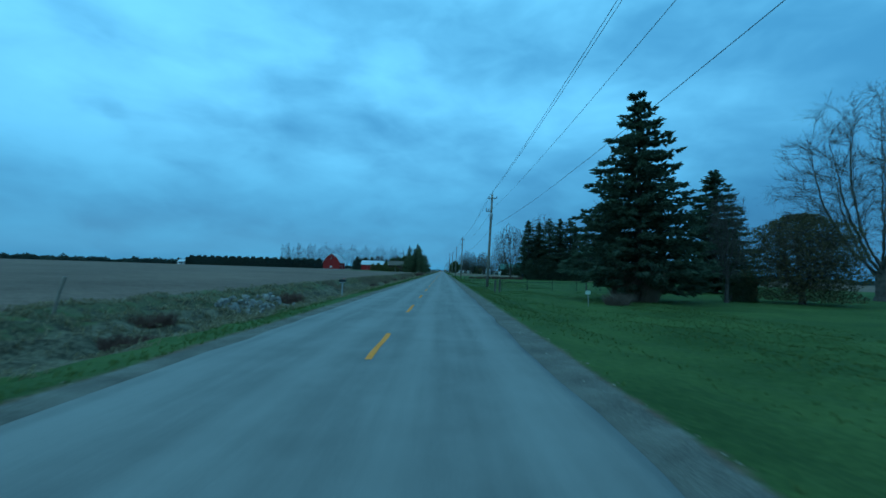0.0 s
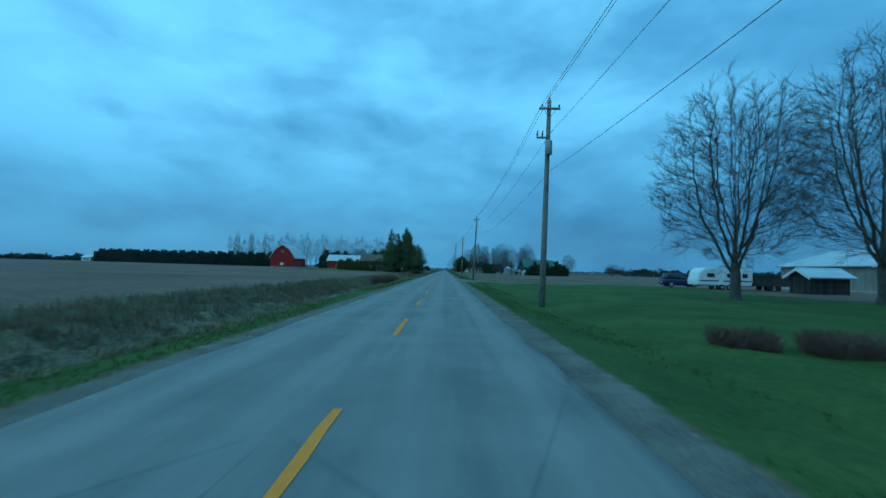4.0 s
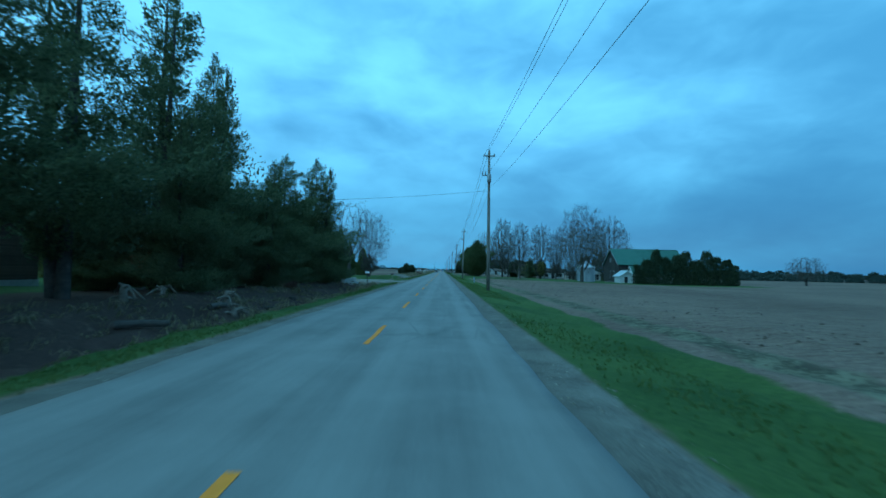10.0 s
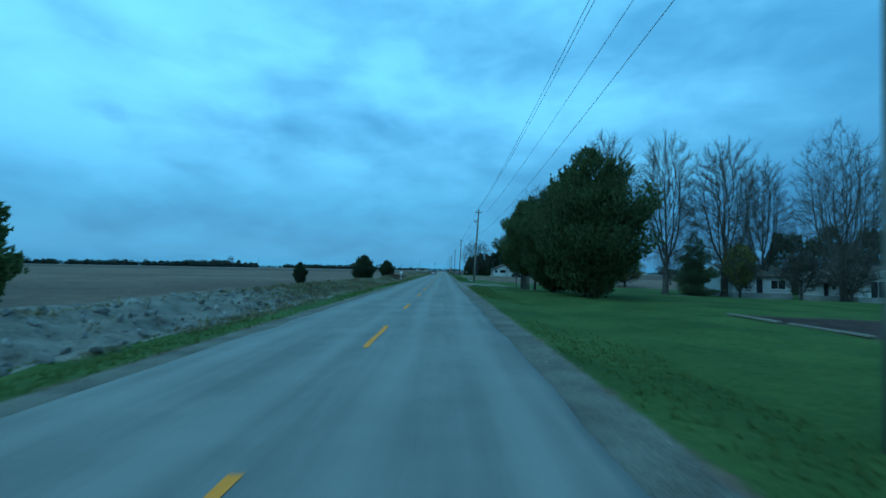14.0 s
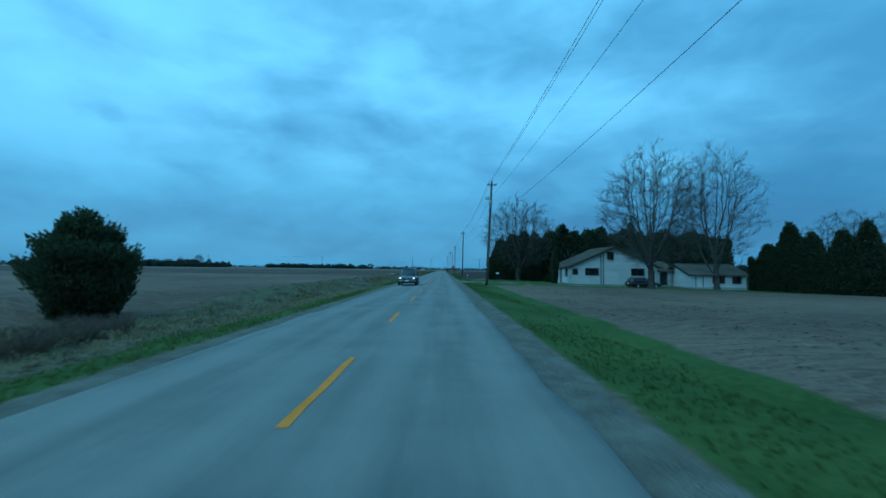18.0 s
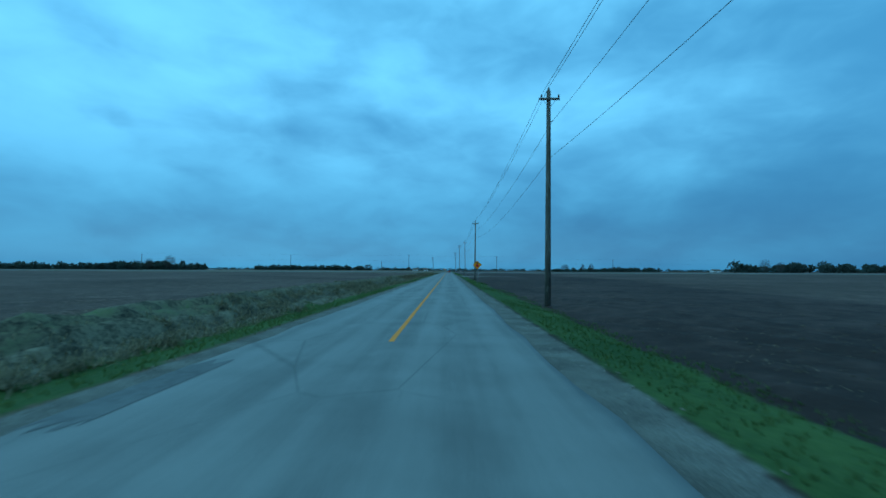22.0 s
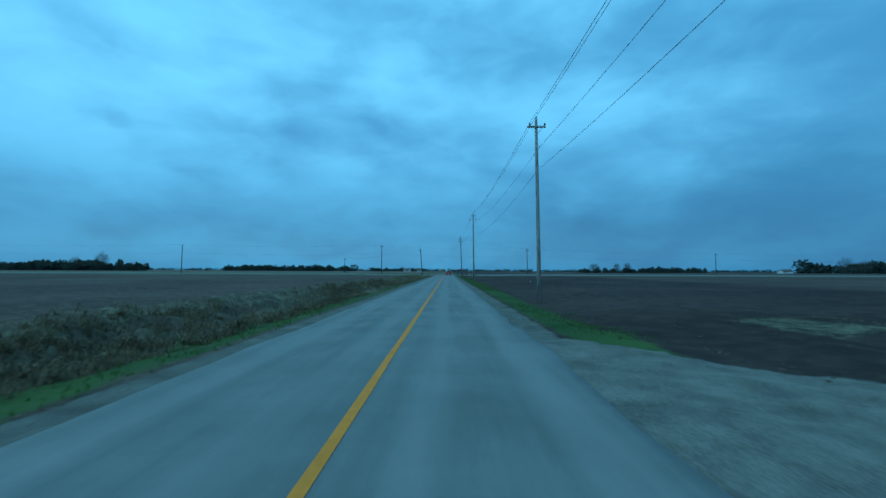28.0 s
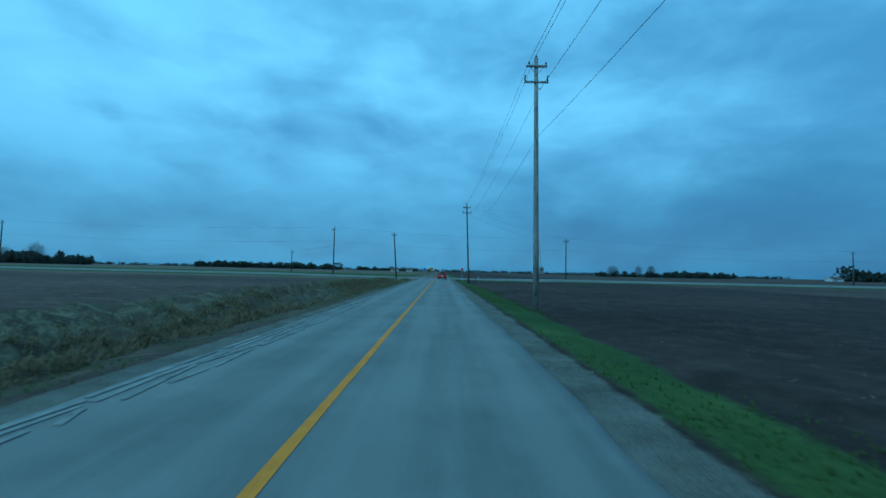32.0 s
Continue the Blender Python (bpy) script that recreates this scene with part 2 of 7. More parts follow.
CARDARK = plain("dark_car_paint", (0.018, 0.018, 0.020), (0.028, 0.028, 0.032), 0.2, 0.3, spec=0.6)
CARGREY = plain("grey_car_paint", (0.09, 0.10, 0.105), (0.13, 0.14, 0.145), 0.22, 0.5, spec=0.6)
CARBLUE = plain("blue_car_paint", (0.010, 0.026, 0.085), (0.016, 0.040, 0.115), 0.25, 0.3, spec=0.6)
CARRED = plain("red_car_paint", (0.55, 0.012, 0.014), (0.62, 0.02, 0.02), 0.22, 0.2, spec=0.6)
RVWHITE = plain("white_trailer_skin", (0.60, 0.61, 0.61), (0.74, 0.75, 0.75), 0.4)

DRIFT = plain("pale_weathered_wood", (0.13, 0.105, 0.08), (0.32, 0.27, 0.22), 0.9, scale=4.0, depth=0.01)
CLOD = plain("soil_clods", (0.045, 0.029, 0.021), (0.115, 0.078, 0.056), 0.95, scale=3.0)
PEBBLE = leafy("loose_gravel", (0.11, 0.09, 0.072), (0.36, 0.32, 0.27), 0.6)

m, k = material("window_glass")
finish(k, (0.012, 0.016, 0.02), 0.06, 0.0, None, spec=0.6)
GLASS = m


def glow(name, colour, strength):
    m, k = material(name)
    e = k.add("ShaderNodeEmission", Color=(*colour, 1), Strength=strength)
    k.add("ShaderNodeOutputMaterial", Surface=e.outputs[0])
    return m


HEADLIGHT = glow("lit_headlight", (0.9, 1.0, 0.85), 1.3)
TAILLIGHT = glow("lit_tail_light", (1.0, 0.03, 0.03), 0.4)

# asphalt: aggregate, wheel tracks, sealed cracks, faded blotches
m, k = material("worn_asphalt")
at = k.add("ShaderNodeNewGeometry").outputs["Position"]
sx = k.add("ShaderNodeSeparateXYZ", i0=at).outputs
long_ = k.add("ShaderNodeMapping", Vector=at, Scale=(1.0, 0.06, 1.0)).outputs[0]
wob = k.math("MULTIPLY", k.math("SUBTRACT", k.noise(long_, 0.8, 3.0), 0.5), 0.9)
lane = k.math("ABSOLUTE", k.math("SUBTRACT", k.math("ABSOLUTE", k.math("ADD", sx[0], wob)), 1.66))
track = k.ramp(k.math("ABSOLUTE", k.math("SUBTRACT", lane, 0.85)), 0.05, 0.5, 1.0, 0.0)
grain = k.noise(at, 90.0, 3.0, 0.7)
blotch = k.noise(at, 0.5, 5.0, 0.6)
streak = k.noise(long_, 2.2, 5.0, 0.6)
f = k.math("ADD", k.math("MULTIPLY", grain, 0.35), k.math("ADD", k.math("MULTIPLY", blotch, 0.35), k.math("MULTIPLY", streak, 0.3)))
base = k.mix(k.ramp(f, 0.33, 0.68), (0.124, 0.117, 0.106), (0.240, 0.227, 0.206))
base = k.mix(k.math("MULTIPLY", track, 0.38), base, (0.275, 0.260, 0.236))
crack = k.add("ShaderNodeTexVoronoi", Vector=k.add("ShaderNodeMapping", Vector=at, Scale=(0.35, 0.16, 1.0)).outputs[0], Scale=1.0)
crack.feature = "DISTANCE_TO_EDGE"
seam = k.math("MULTIPLY", k.ramp(k.math("ADD", crack.outputs["Distance"], k.math("MULTIPLY", k.noise(at, 3.0, 3.0), 0.02)), 0.008, 0.022, 1.0, 0.0), k.ramp(k.noise(at, 0.07, 2.0), 0.5, 0.62))
base = k.mix(k.math("MULTIPLY", seam, 0.35), base, (0.04, 0.038, 0.036))
finish(k, base, 0.78, 0.0, grain, 0.006, spec=0.35)
ASPHALT = m
TAR = plain("fresh_tar_patch", (0.075, 0.071, 0.066), (0.145, 0.137, 0.127), 0.8, scale=7.0)
CRUMBLE = plain("crumbled_asphalt", (0.15, 0.142, 0.13), (0.30, 0.285, 0.262), 0.9, scale=5.0)
PALEROAD = plain("pale_gravel_road", (0.13, 0.12, 0.105), (0.21, 0.198, 0.178), 0.7, scale=2.0)

# the ground: turf, dead grass, gravel, tilled soil and stubble, laid out by masks on the mesh
m, k = material("farmland")
at = k.add("ShaderNodeNewGeometry").outputs["Position"]
fine = k.noise(at, 6.0, 6.0, 0.7)
clod = k.noise(at, 1.1, 5.0, 0.65)
wide = k.noise(at, 0.045, 4.0, 0.6)
rag = k.math("MULTIPLY", k.math("SUBTRACT", k.math("ADD", k.math("MULTIPLY", clod, 0.6), k.math("MULTIPLY", fine, 0.4)), 0.5), 0.9)


def mask(name, soft=0.14):
    a = k.add("ShaderNodeAttribute")
    a.attribute_name = name
    return k.ramp(k.math("ADD", a.outputs["Fac"], rag), 0.5 - soft, 0.5 + soft)


rows_ = k.add("ShaderNodeMapping", Vector=at, Scale=(0.22, 1.6, 1.0)).outputs[0]
straw = k.noise(rows_, 3.0, 6.0, 0.75)
stub = k.mix(k.ramp(k.math("ADD", k.math("MULTIPLY", straw, 0.6), k.math("MULTIPLY", wide, 0.4)), 0.36, 0.66), (0.112, 0.066, 0.050), (0.262, 0.165, 0.124))
soil = k.mix(k.ramp(k.math("ADD", k.math("MULTIPLY", clod, 0.5), k.math("MULTIPLY", wide, 0.5)), 0.38, 0.66), (0.044, 0.025, 0.021), (0.104, 0.061, 0.050))
dry = k.mix(k.ramp(k.math("ADD", k.math("MULTIPLY", fine, 0.5), k.math("MULTIPLY", clod, 0.5)), 0.37, 0.63), (0.042, 0.036, 0.024), (0.215, 0.180, 0.118))
turf = k.mix(k.ramp(k.math("ADD", k.math("MULTIPLY", fine, 0.5), k.math("MULTIPLY", k.noise(at, 0.25, 4.0), 0.5)), 0.34, 0.68), (0.031, 0.066, 0.018), (0.080, 0.130, 0.038))
side_ = k.mix(k.ramp(k.math("ADD", k.math("MULTIPLY", k.noise(at, 34.0, 3.0, 0.8), 0.6), k.math("MULTIPLY", clod, 0.4)), 0.36, 0.66), (0.088, 0.076, 0.062), (0.235, 0.206, 0.172))
grav = k.mix(k.ramp(k.math("ADD", k.math("MULTIPLY", k.noise(at, 30.0, 3.0, 0.8), 0.6), k.math("MULTIPLY", clod, 0.4)), 0.36, 0.66), (0.11, 0.094, 0.078), (0.29, 0.255, 0.215))
speck = k.noise(at, 7.0, 5.0, 0.8)
stub = k.mix(k.math("MULTIPLY", k.ramp(speck, 0.54, 0.66), 0.55), stub, (0.34, 0.26, 0.17))
stub = k.mix(k.math("MULTIPLY", k.ramp(speck, 0.46, 0.36), 0.6), stub, (0.05, 0.036, 0.027))
soil = k.mix(k.math("MULTIPLY", k.ramp(speck, 0.58, 0.70), 0.4), soil, (0.17, 0.125, 0.09))
col = k.mix(mask("soil"), stub, soil)
col = k.mix(mask("dry"), col, dry)
col = k.mix(mask("turf"), col, turf)
col = k.mix(mask("shoulder", 0.12), col, side_)
col = k.mix(mask("gravel", 0.09), col, grav)
finish(k, col, 0.95, 0.0, k.math("ADD", k.math("MULTIPLY", clod, 1.0), k.math("MULTIPLY", fine, 0.5)), 0.12, spec=0.1)
FARMLAND = m


# ---- mesh tools ----
class Shape:
    """Collects points and faces, then becomes one mesh object."""

    def __init__(self):
        self.v, self.f, self.n = [], [], 0

    def add(self, verts, faces):
        b = self.n
        self.v.extend(verts)
        self.f.extend([tuple(i + b for i in q) for q in faces])
        self.n += len(verts)
        return self

    def box(self, x0, y0, z0, x1, y1, z1, bev=0.0):
        """A box; bev chamfers its upright and level edges."""
        if not bev:
            v = [(x, y, z) for z in (z0, z1) for y in (y0, y1) for x in (x0, x1)]
            return self.add(v, [(0, 2, 3, 1), (4, 5, 7, 6), (0, 1, 5, 4), (2, 6, 7, 3), (0, 4, 6, 2), (1, 3, 7, 5)])
        bm = bmesh.new()
        bmesh.ops.create_cube(bm, size=1.0, matrix=Matrix.LocRotScale(((x0 + x1) / 2, (y0 + y1) / 2, (z0 + z1) / 2), None, (x1 - x0, y1 - y0, z1 - z0)))
        bmesh.ops.bevel(bm, geom=bm.edges[:], offset=bev, segments=2, affect="EDGES")
        return self.bm(bm)

    def bm(self, bm):
        bm.verts.index_update()
        self.add([tuple(v.co) for v in bm.verts], [[v.index for v in f.verts] for f in bm.faces])
        bm.free()
        return self

    def tube(self, points, radii, sides=6, cap=True):
        """A tapering tube along the points."""
        rings, pts = [], [Vector(p) for p in points]
        for i, p in enumerate(pts):
            d = (pts[min(i + 1, len(pts) - 1)] - pts[max(i - 1, 0)]).normalized()
            side = d.cross(Vector((0, 0, 1)) if abs(d.z) < 0.9 else Vector((1, 0, 0))).normalized()
            upv = side.cross(d)
            rings.append([tuple(p + (side * math.cos(a) + upv * math.sin(a)) * radii[i]) for a in (math.tau * j / sides for j in range(sides))])
        v = [q for r in rings for q in r]
        f = [(i * sides + j, i * sides + (j + 1) % sides, (i + 1) * sides + (j + 1) % sides, (i + 1) * sides + j) for i in range(len(pts) - 1) for j in range(sides)]
        if cap:
            f += [tuple(range(sides))[::-1], tuple((len(pts) - 1) * sides + j for j in range(sides))]
        return self.add(v, f)

    def slab(self, outline, axis, a, b):
        """An outline of (u, v) drawn out from a to b along axis x, y or z."""
        put = {"x": lambda u, v, w: (w, u, v), "y": lambda u, v, w: (u, w, v), "z": lambda u, v, w: (u, v, w)}[axis]
        n = len(outline)
        v = [put(*o, a) for o in outline] + [put(*o, b) for o in outline]
        return self.add(v, [tuple(range(n)), tuple(range(2 * n - 1, n - 1, -1))] + [(i, i + n, (i + 1) % n + n, (i + 1) % n) for i in range(n)])

    def mesh(self, name, mat, smooth=False):
        me = bpy.data.meshes.new(name)
        me.from_pydata(self.v, [], self.f)
        me.materials.append(mat)
        if smooth:
            me.shade_smooth()
        me.update()
        return me


def part(name, shape, mat, parent=None, label="", smooth=False):
    """One mesh object of a shape, under its thing."""
    ob = new(name, shape.mesh(name, mat, smooth) if isinstance(shape, Shape) else shape)
    ob.parent = parent
    return tagged(ob, label)


def thing(name, label, category, group="", at=(0, 0, 0), turn=0.0, kind=""):
    ob = new(name)
    ob.matrix_basis = pose(*at, 0, 0, turn)
    return tagged(ob, label, category, group, kind)


def triangles(name, corners, mat):
    """A mesh of loose triangles from an array (n, 3, 3)."""
    corners = np.asarray(corners, dtype=np.float32)
    n = len(corners)
    me = bpy.data.meshes.new(name)
    me.vertices.add(3 * n)
    me.vertices.foreach_set("co", corners.reshape(-1))
    me.loops.add(3 * n)
    me.loops.foreach_set("vertex_index", np.arange(3 * n, dtype=np.int32))
    me.polygons.add(n)
    me.polygons.foreach_set("loop_start", np.arange(0, 3 * n, 3, dtype=np.int32))
    me.materials.append(mat)
    me.update(calc_edges=True)
    return me


def unit(a):
    return a / np.maximum(np.linalg.norm(a, axis=-1, keepdims=True), 1e-9)


def sprays(rng, centre, out, size, slim=0.45, jitter=0.6):
    """Pointed leaf sprays at the centres, leaning along out: two crossed triangles each."""
    n = len(centre)
    size = np.broadcast_to(np.asarray(size), (n,))[:, None]
    d = unit(out + rng.normal(0, jitter, (n, 3)))
    s = unit(np.cross(d, rng.normal(0, 1, (n, 3))))
    u = np.cross(d, s)
    res = []
    for side in (s, u):
        res.append(np.stack([centre - side * size * slim - d * size * 0.3, centre + side * size * slim - d * size * 0.3, centre + d * size * 0.8], 1))
    return np.concatenate(res)


def height(x, y):
    """The lie of the land: shoulders, ditches and a slow rise to the west."""
    x, y = np.asarray(x, float), np.asarray(y, float)
    ditch = np.interp(x, [-40, -14, -12, -10.6, -8.2, -5.7, -4.2, -3.4, 3.2, 4.3, 6.6, 9.5, 14, 40], [0.0, 0.05, 0.12, -0.15, -0.95, -0.35, -0.1, -0.12, -0.12, -0.1, -0.38, -0.25, -0.2, -0.1])
    level = np.interp(x, [-40, -12, -6, -4.7, -3.4, 3.2, 4.3, 14, 40], [0.1, -0.15, -0.25, -0.1, -0.12, -0.12, -0.1, -0.25, -0.1])
    wgt = np.interp(y, [322, 336, 350, 358, 880, 895], [0, 1, 1, 0.25, 0.0, 1])
    wgt = np.where(x > 0, np.interp(y, [165, 178, 184, 192, 440, 447, 453, 458, 556, 560, 566, 570, 726, 731, 737, 741, 880, 895], [0, 1, 1, 0, 0, 1, 1, 0, 0, 1, 1, 0, 0, 1, 1, 0, 0, 1]), wgt)
    z = ditch * (1 - wgt) + level * wgt
    rough = np.interp(np.abs(x), [3.6, 7, 30, 60], [0, 1, 1, 0]) * 0.07
    z = z + rough * (np.sin(x * 1.7 + np.sin(y * 0.31) * 2) * np.sin(y * 0.53 + np.sin(x * 0.7)) + 0.6 * np.sin(x * 3.1 + y * 1.3))
    lump = np.interp(x, [-13, -11.5, -6.4, -5.4], [0, 1, 1, 0]) * np.interp(y, [334, 338, 349, 353, 540, 570, 840, 870], [1, 0, 0, 1, 1, 1.8, 1.9, 1]) * 0.12
    z = z + lump * (np.sin(x * 2.9 + 1.4 * np.sin(y * 1.3)) * np.sin(y * 2.1 + 1.7 * np.sin(x * 0.9)) + 0.7 * np.sin(x * 4.3 - y * 1.1 + 2 * np.sin(y * 0.37)))
    dip = np.exp(-((y - 478.8) / 7.0) ** 2) + np.exp(-((y - 517.0) / 8.0) ** 2)
    z = z - 0.85 * dip * np.interp(x, [-19, -16.5, -11, -8.5], [0, 1, 1, 0])
    z = z + np.interp(x, [-400, -90, -14], [2.2, 0.75, 0.0]) * np.interp(y, [420, 560], [1, 0.15])
    z = z - 0.95 * np.interp(x, [-95, -70, -19, -14.5], [0, 1, 1, 0]) * np.interp(y, [382, 404, 418, 440], [0, 1, 1, 0])
    z = z - 0.55 * np.interp(x, [8.5, 14, 60, 90], [0, 1, 1, 0]) * np.interp(y, [434, 446, 484, 498], [0, 1, 1, 0])
    z = z + np.interp(x, [11, 55, 300], [0.0, -1.0, -1.0]) * np.interp(y, [175, 240, 600, 690], [0, 1, 1, 0])
    return z


def ground_z(x, y):
    return float(height(x, y))


# ---- the land, the road and the cross road ----
def near(v, a, b, soft=1.0):
    """1 between a and b, falling to 0 over soft."""
    v = np.asarray(v, float)
    return np.clip((v - a) / soft + 0.5, 0, 1) * np.clip((b - v) / soft + 0.5, 0, 1)


def build_ground():
    xs = np.concatenate([[-3600, -2400, -1500, -900, -600, -400, -280, -200, -140, -100, -75, -58, -46, -37, -31, -26, -22, -19.5, -17.5],
                         np.arange(-16, -3.4, 0.35), [-3.2, -1.6, 0, 1.6, 3.1], np.arange(3.4, 14, 0.4),
                         [15, 17, 19, 22, 26, 31, 37, 44, 52, 62, 75, 95, 120, 160, 220, 320, 480, 700, 1100, 1800, 2700, 3600]])
    ys = np.concatenate([[-400, -120, -60, -35, -20], np.arange(-12, 940, 0.7), [945, 955, 975, 1010, 1060, 1140, 1260, 1450, 1750, 2200, 2900, 4000]])
    X, Y = np.meshgrid(xs, ys)
    Z = height(X, Y)
    Z = np.where((Y > 898) & (Y < 909), np.minimum(Z, -0.12), Z)
    nx, ny = len(xs), len(ys)
    me = bpy.data.meshes.new("ground")
    idx = np.arange(nx * ny).reshape(ny, nx)
    quads = np.stack([idx[:-1, :-1], idx[:-1, 1:], idx[1:, 1:], idx[1:, :-1]], -1).reshape(-1, 4)
    me.from_pydata(np.stack([X, Y, Z], -1).reshape(-1, 3).tolist(), [], quads.tolist())
    me.materials.append(FARMLAND)
    me.shade_smooth()
    R, L = X > 0, X < 0
    turf = np.where(R, near(X, 4.1, np.interp(Y, [560, 582, 590, 600], [8.0, 8.8, 7.4, 6.4]), 0.9) * np.interp(Y, [590, 640], [0.92, 0.68]), near(X, -6.5, -3.95, 0.9) * np.interp(Y, [590, 660, 750, 800], [0.80, 0.66, 0.6, 0.42]))
    lawn = R & (Y < 112)
    turf = np.maximum(turf, lawn * near(X, 4.4, 75, 2))
    turf = np.maximum(turf, R * near(Y, 112, 178, 2) * near(X, 4.4, 34, 3) * 0.9)
    turf = np.maximum(turf, R * near(Y, 183.5, 188.5, 1.5) * near(X, 6, 70, 2))
    turf = np.maximum(turf, R * near(Y, 384, 481, 3) * near(X, 4.4, 90, 2))
    turf = np.maximum(turf, R * near(Y, 474, 487, 2) * near(X, 4.4, 17, 3))
    turf = np.maximum(turf, R * near(Y, 552, 580, 3) * near(X, 4.4, 70, 2))
    turf = np.maximum(turf, L * near(Y, 349, 396, 3) * near(X, -34, -9.5, 1))
    turf = np.maximum(turf, L * near(Y, 270, 335, 3) * near(X, -60, -19, 2) * 0.8)
    turf = np.maximum(turf, near(Y, 886, 898.5, 3) * near(np.abs(X), 8, 400, 4) * 0.7)
    turf = np.maximum(turf, L * near(Y, 930, 990, 6) * near(X, -900, -8, 9) * 0.9)
    turf = np.maximum(turf, L * near(Y, 353, 394, 3) * near(X, -14, -4, 1) * (0.62 + 0.12 * np.sin(X * 1.3 + Y * 0.4)))
    dry = L * near(X, -12.4, -6.0, 0.8) * (1 - near(Y, 336, 352, 3)) * (1 - 0.75 * near(Y, 352, 392, 4)) * np.interp(Y, [680, 720, 835, 870], [0.95, 0.54, 0.54, 0.95])
    dry = np.maximum(dry, R * near(X, 8.6, 10.2, 1.0) * near(Y, 188, 384, 3) * 0.7)
    dry = dry * (1 - 0.75 * near(Y, 266, 334, 5) * near(X, -30, -6.5, 2))
    dry = np.maximum(dry, R * near(X, 11.8, 16.4, 2.0) * near(Y, 737.2, 742.2, 2.0) * 0.7)
    green_bank = L * near(X, -12.6, -9.4, 1.2) * np.interp(Y, [90, 120, 250, 262, 400, 405, 560, 600, 700, 740, 830, 850], [0.46, 0.46, 0.46, 0.3, 0.46, 0.42, 0.43, 0.43, 0.28, 0.2, 0.25, 0.5])
    turf = np.maximum(turf, green_bank)
    shoulder = np.maximum(near(X, -4.0, -2.8, 0.4), near(X, 3.0, 4.15, 0.4))
    gravel = 1.0 * (R * near(Y, 178.6, 183.2, 0.8) * near(X, 3, 46, 2))
    gravel = np.maximum(gravel, R * near(X, 3, 9, 1) * near(Y, np.interp(X, [4.4, 7], [175.5, 178.6]), np.interp(X, [4.6, 6.6, 8.7], [194, 190, 183]), 0.8))
    gravel = np.maximum(gravel, R * near(Y, 446.6, 449.9, 0.8) * near(X, 3, 70, 2))
    gravel = np.maximum(gravel, R * near(X, 3, 14, 1) * near(Y, 446, np.interp(X, [4.4, 5.9, 9.0, 14.0], [456, 452.6, 450.0, 449.4]), 0.8))
    gravel = np.maximum(gravel, R * near(X, 3, np.interp(Y, [430, 437, 446], [3.9, 4.5, 5.2]), 0.5) * near(Y, 431, 447, 2))
    gravel = np.maximum(gravel, R * near(Y, np.interp(X, [4.5, 6], [557.5, 560]), np.interp(X, [4.4, 6.5, 10], [567, 564, 563.1]), 0.7) * near(X, 3, 44, 1))
    gravel = np.maximum(gravel, R * near(Y, 724, np.interp(X, [4.4, 7.3, 10, 24], [735.5, 731.9, 730.5, 730]), 0.8) * near(X, 3, 24, 1))
    gravel = np.maximum(gravel, L * near(Y, 338.5, 349, 1.0) * near(X, -34, -3, 2))
    gravel = np.maximum(gravel, L * near(Y, 396, 426, 5) * near(X, -14, -6.2, 1.5) * 0.62)
    gravel = np.maximum(gravel, near(Y, 894, 913, 2) * near(np.abs(X), -1, 9, 4))
    soil = R * near(Y, 592, 5000, 10) * 1.0
    soil = np.maximum(soil, R * near(Y, 186, 390, 3) * near(X, 9, 6000, 1) * (0.18 + 0.6 * near(Y, 212, 226, 6) * near(X, 20, 140, 20)))
    soil = np.maximum(soil, L * near(Y, 590, 880, 20) * 0.52)
    soil = np.maximum(soil, R * near(Y, 483, 553, 3) * 0.30)
    soil = np.where(R & (Y > 592), 1.0 - 0.46 * near(X, np.interp(Y, [640, 680, 800, 860], [27, 32, 37, 41]), 9000, 5), soil)
    # brown soil under the roadside cedars, with their shade put into the mask
    soil = np.maximum(soil, L * near(Y, 262, 336, 4) * near(X, -22, -5.8, 1.5) * 0.6)
    bed = R * near(Y, 396, 412, 2) * near(X, 15.2, 26, 1.5)
    turf, soil = turf * (1 - bed), np.maximum(soil, bed)
    for name, arr in (("turf", turf), ("dry", dry), ("shoulder", shoulder), ("gravel", gravel), ("soil", soil)):
        a = me.attributes.new(name, "FLOAT", "POINT")
        a.data.foreach_set("value", np.asarray(arr, np.float32).reshape(-1))
    me.update()
    tagged(new("ground", me), "flat spring farmland with lawns, ditches, stubble and tilled soil", "ground", kind="structure")


build_ground()


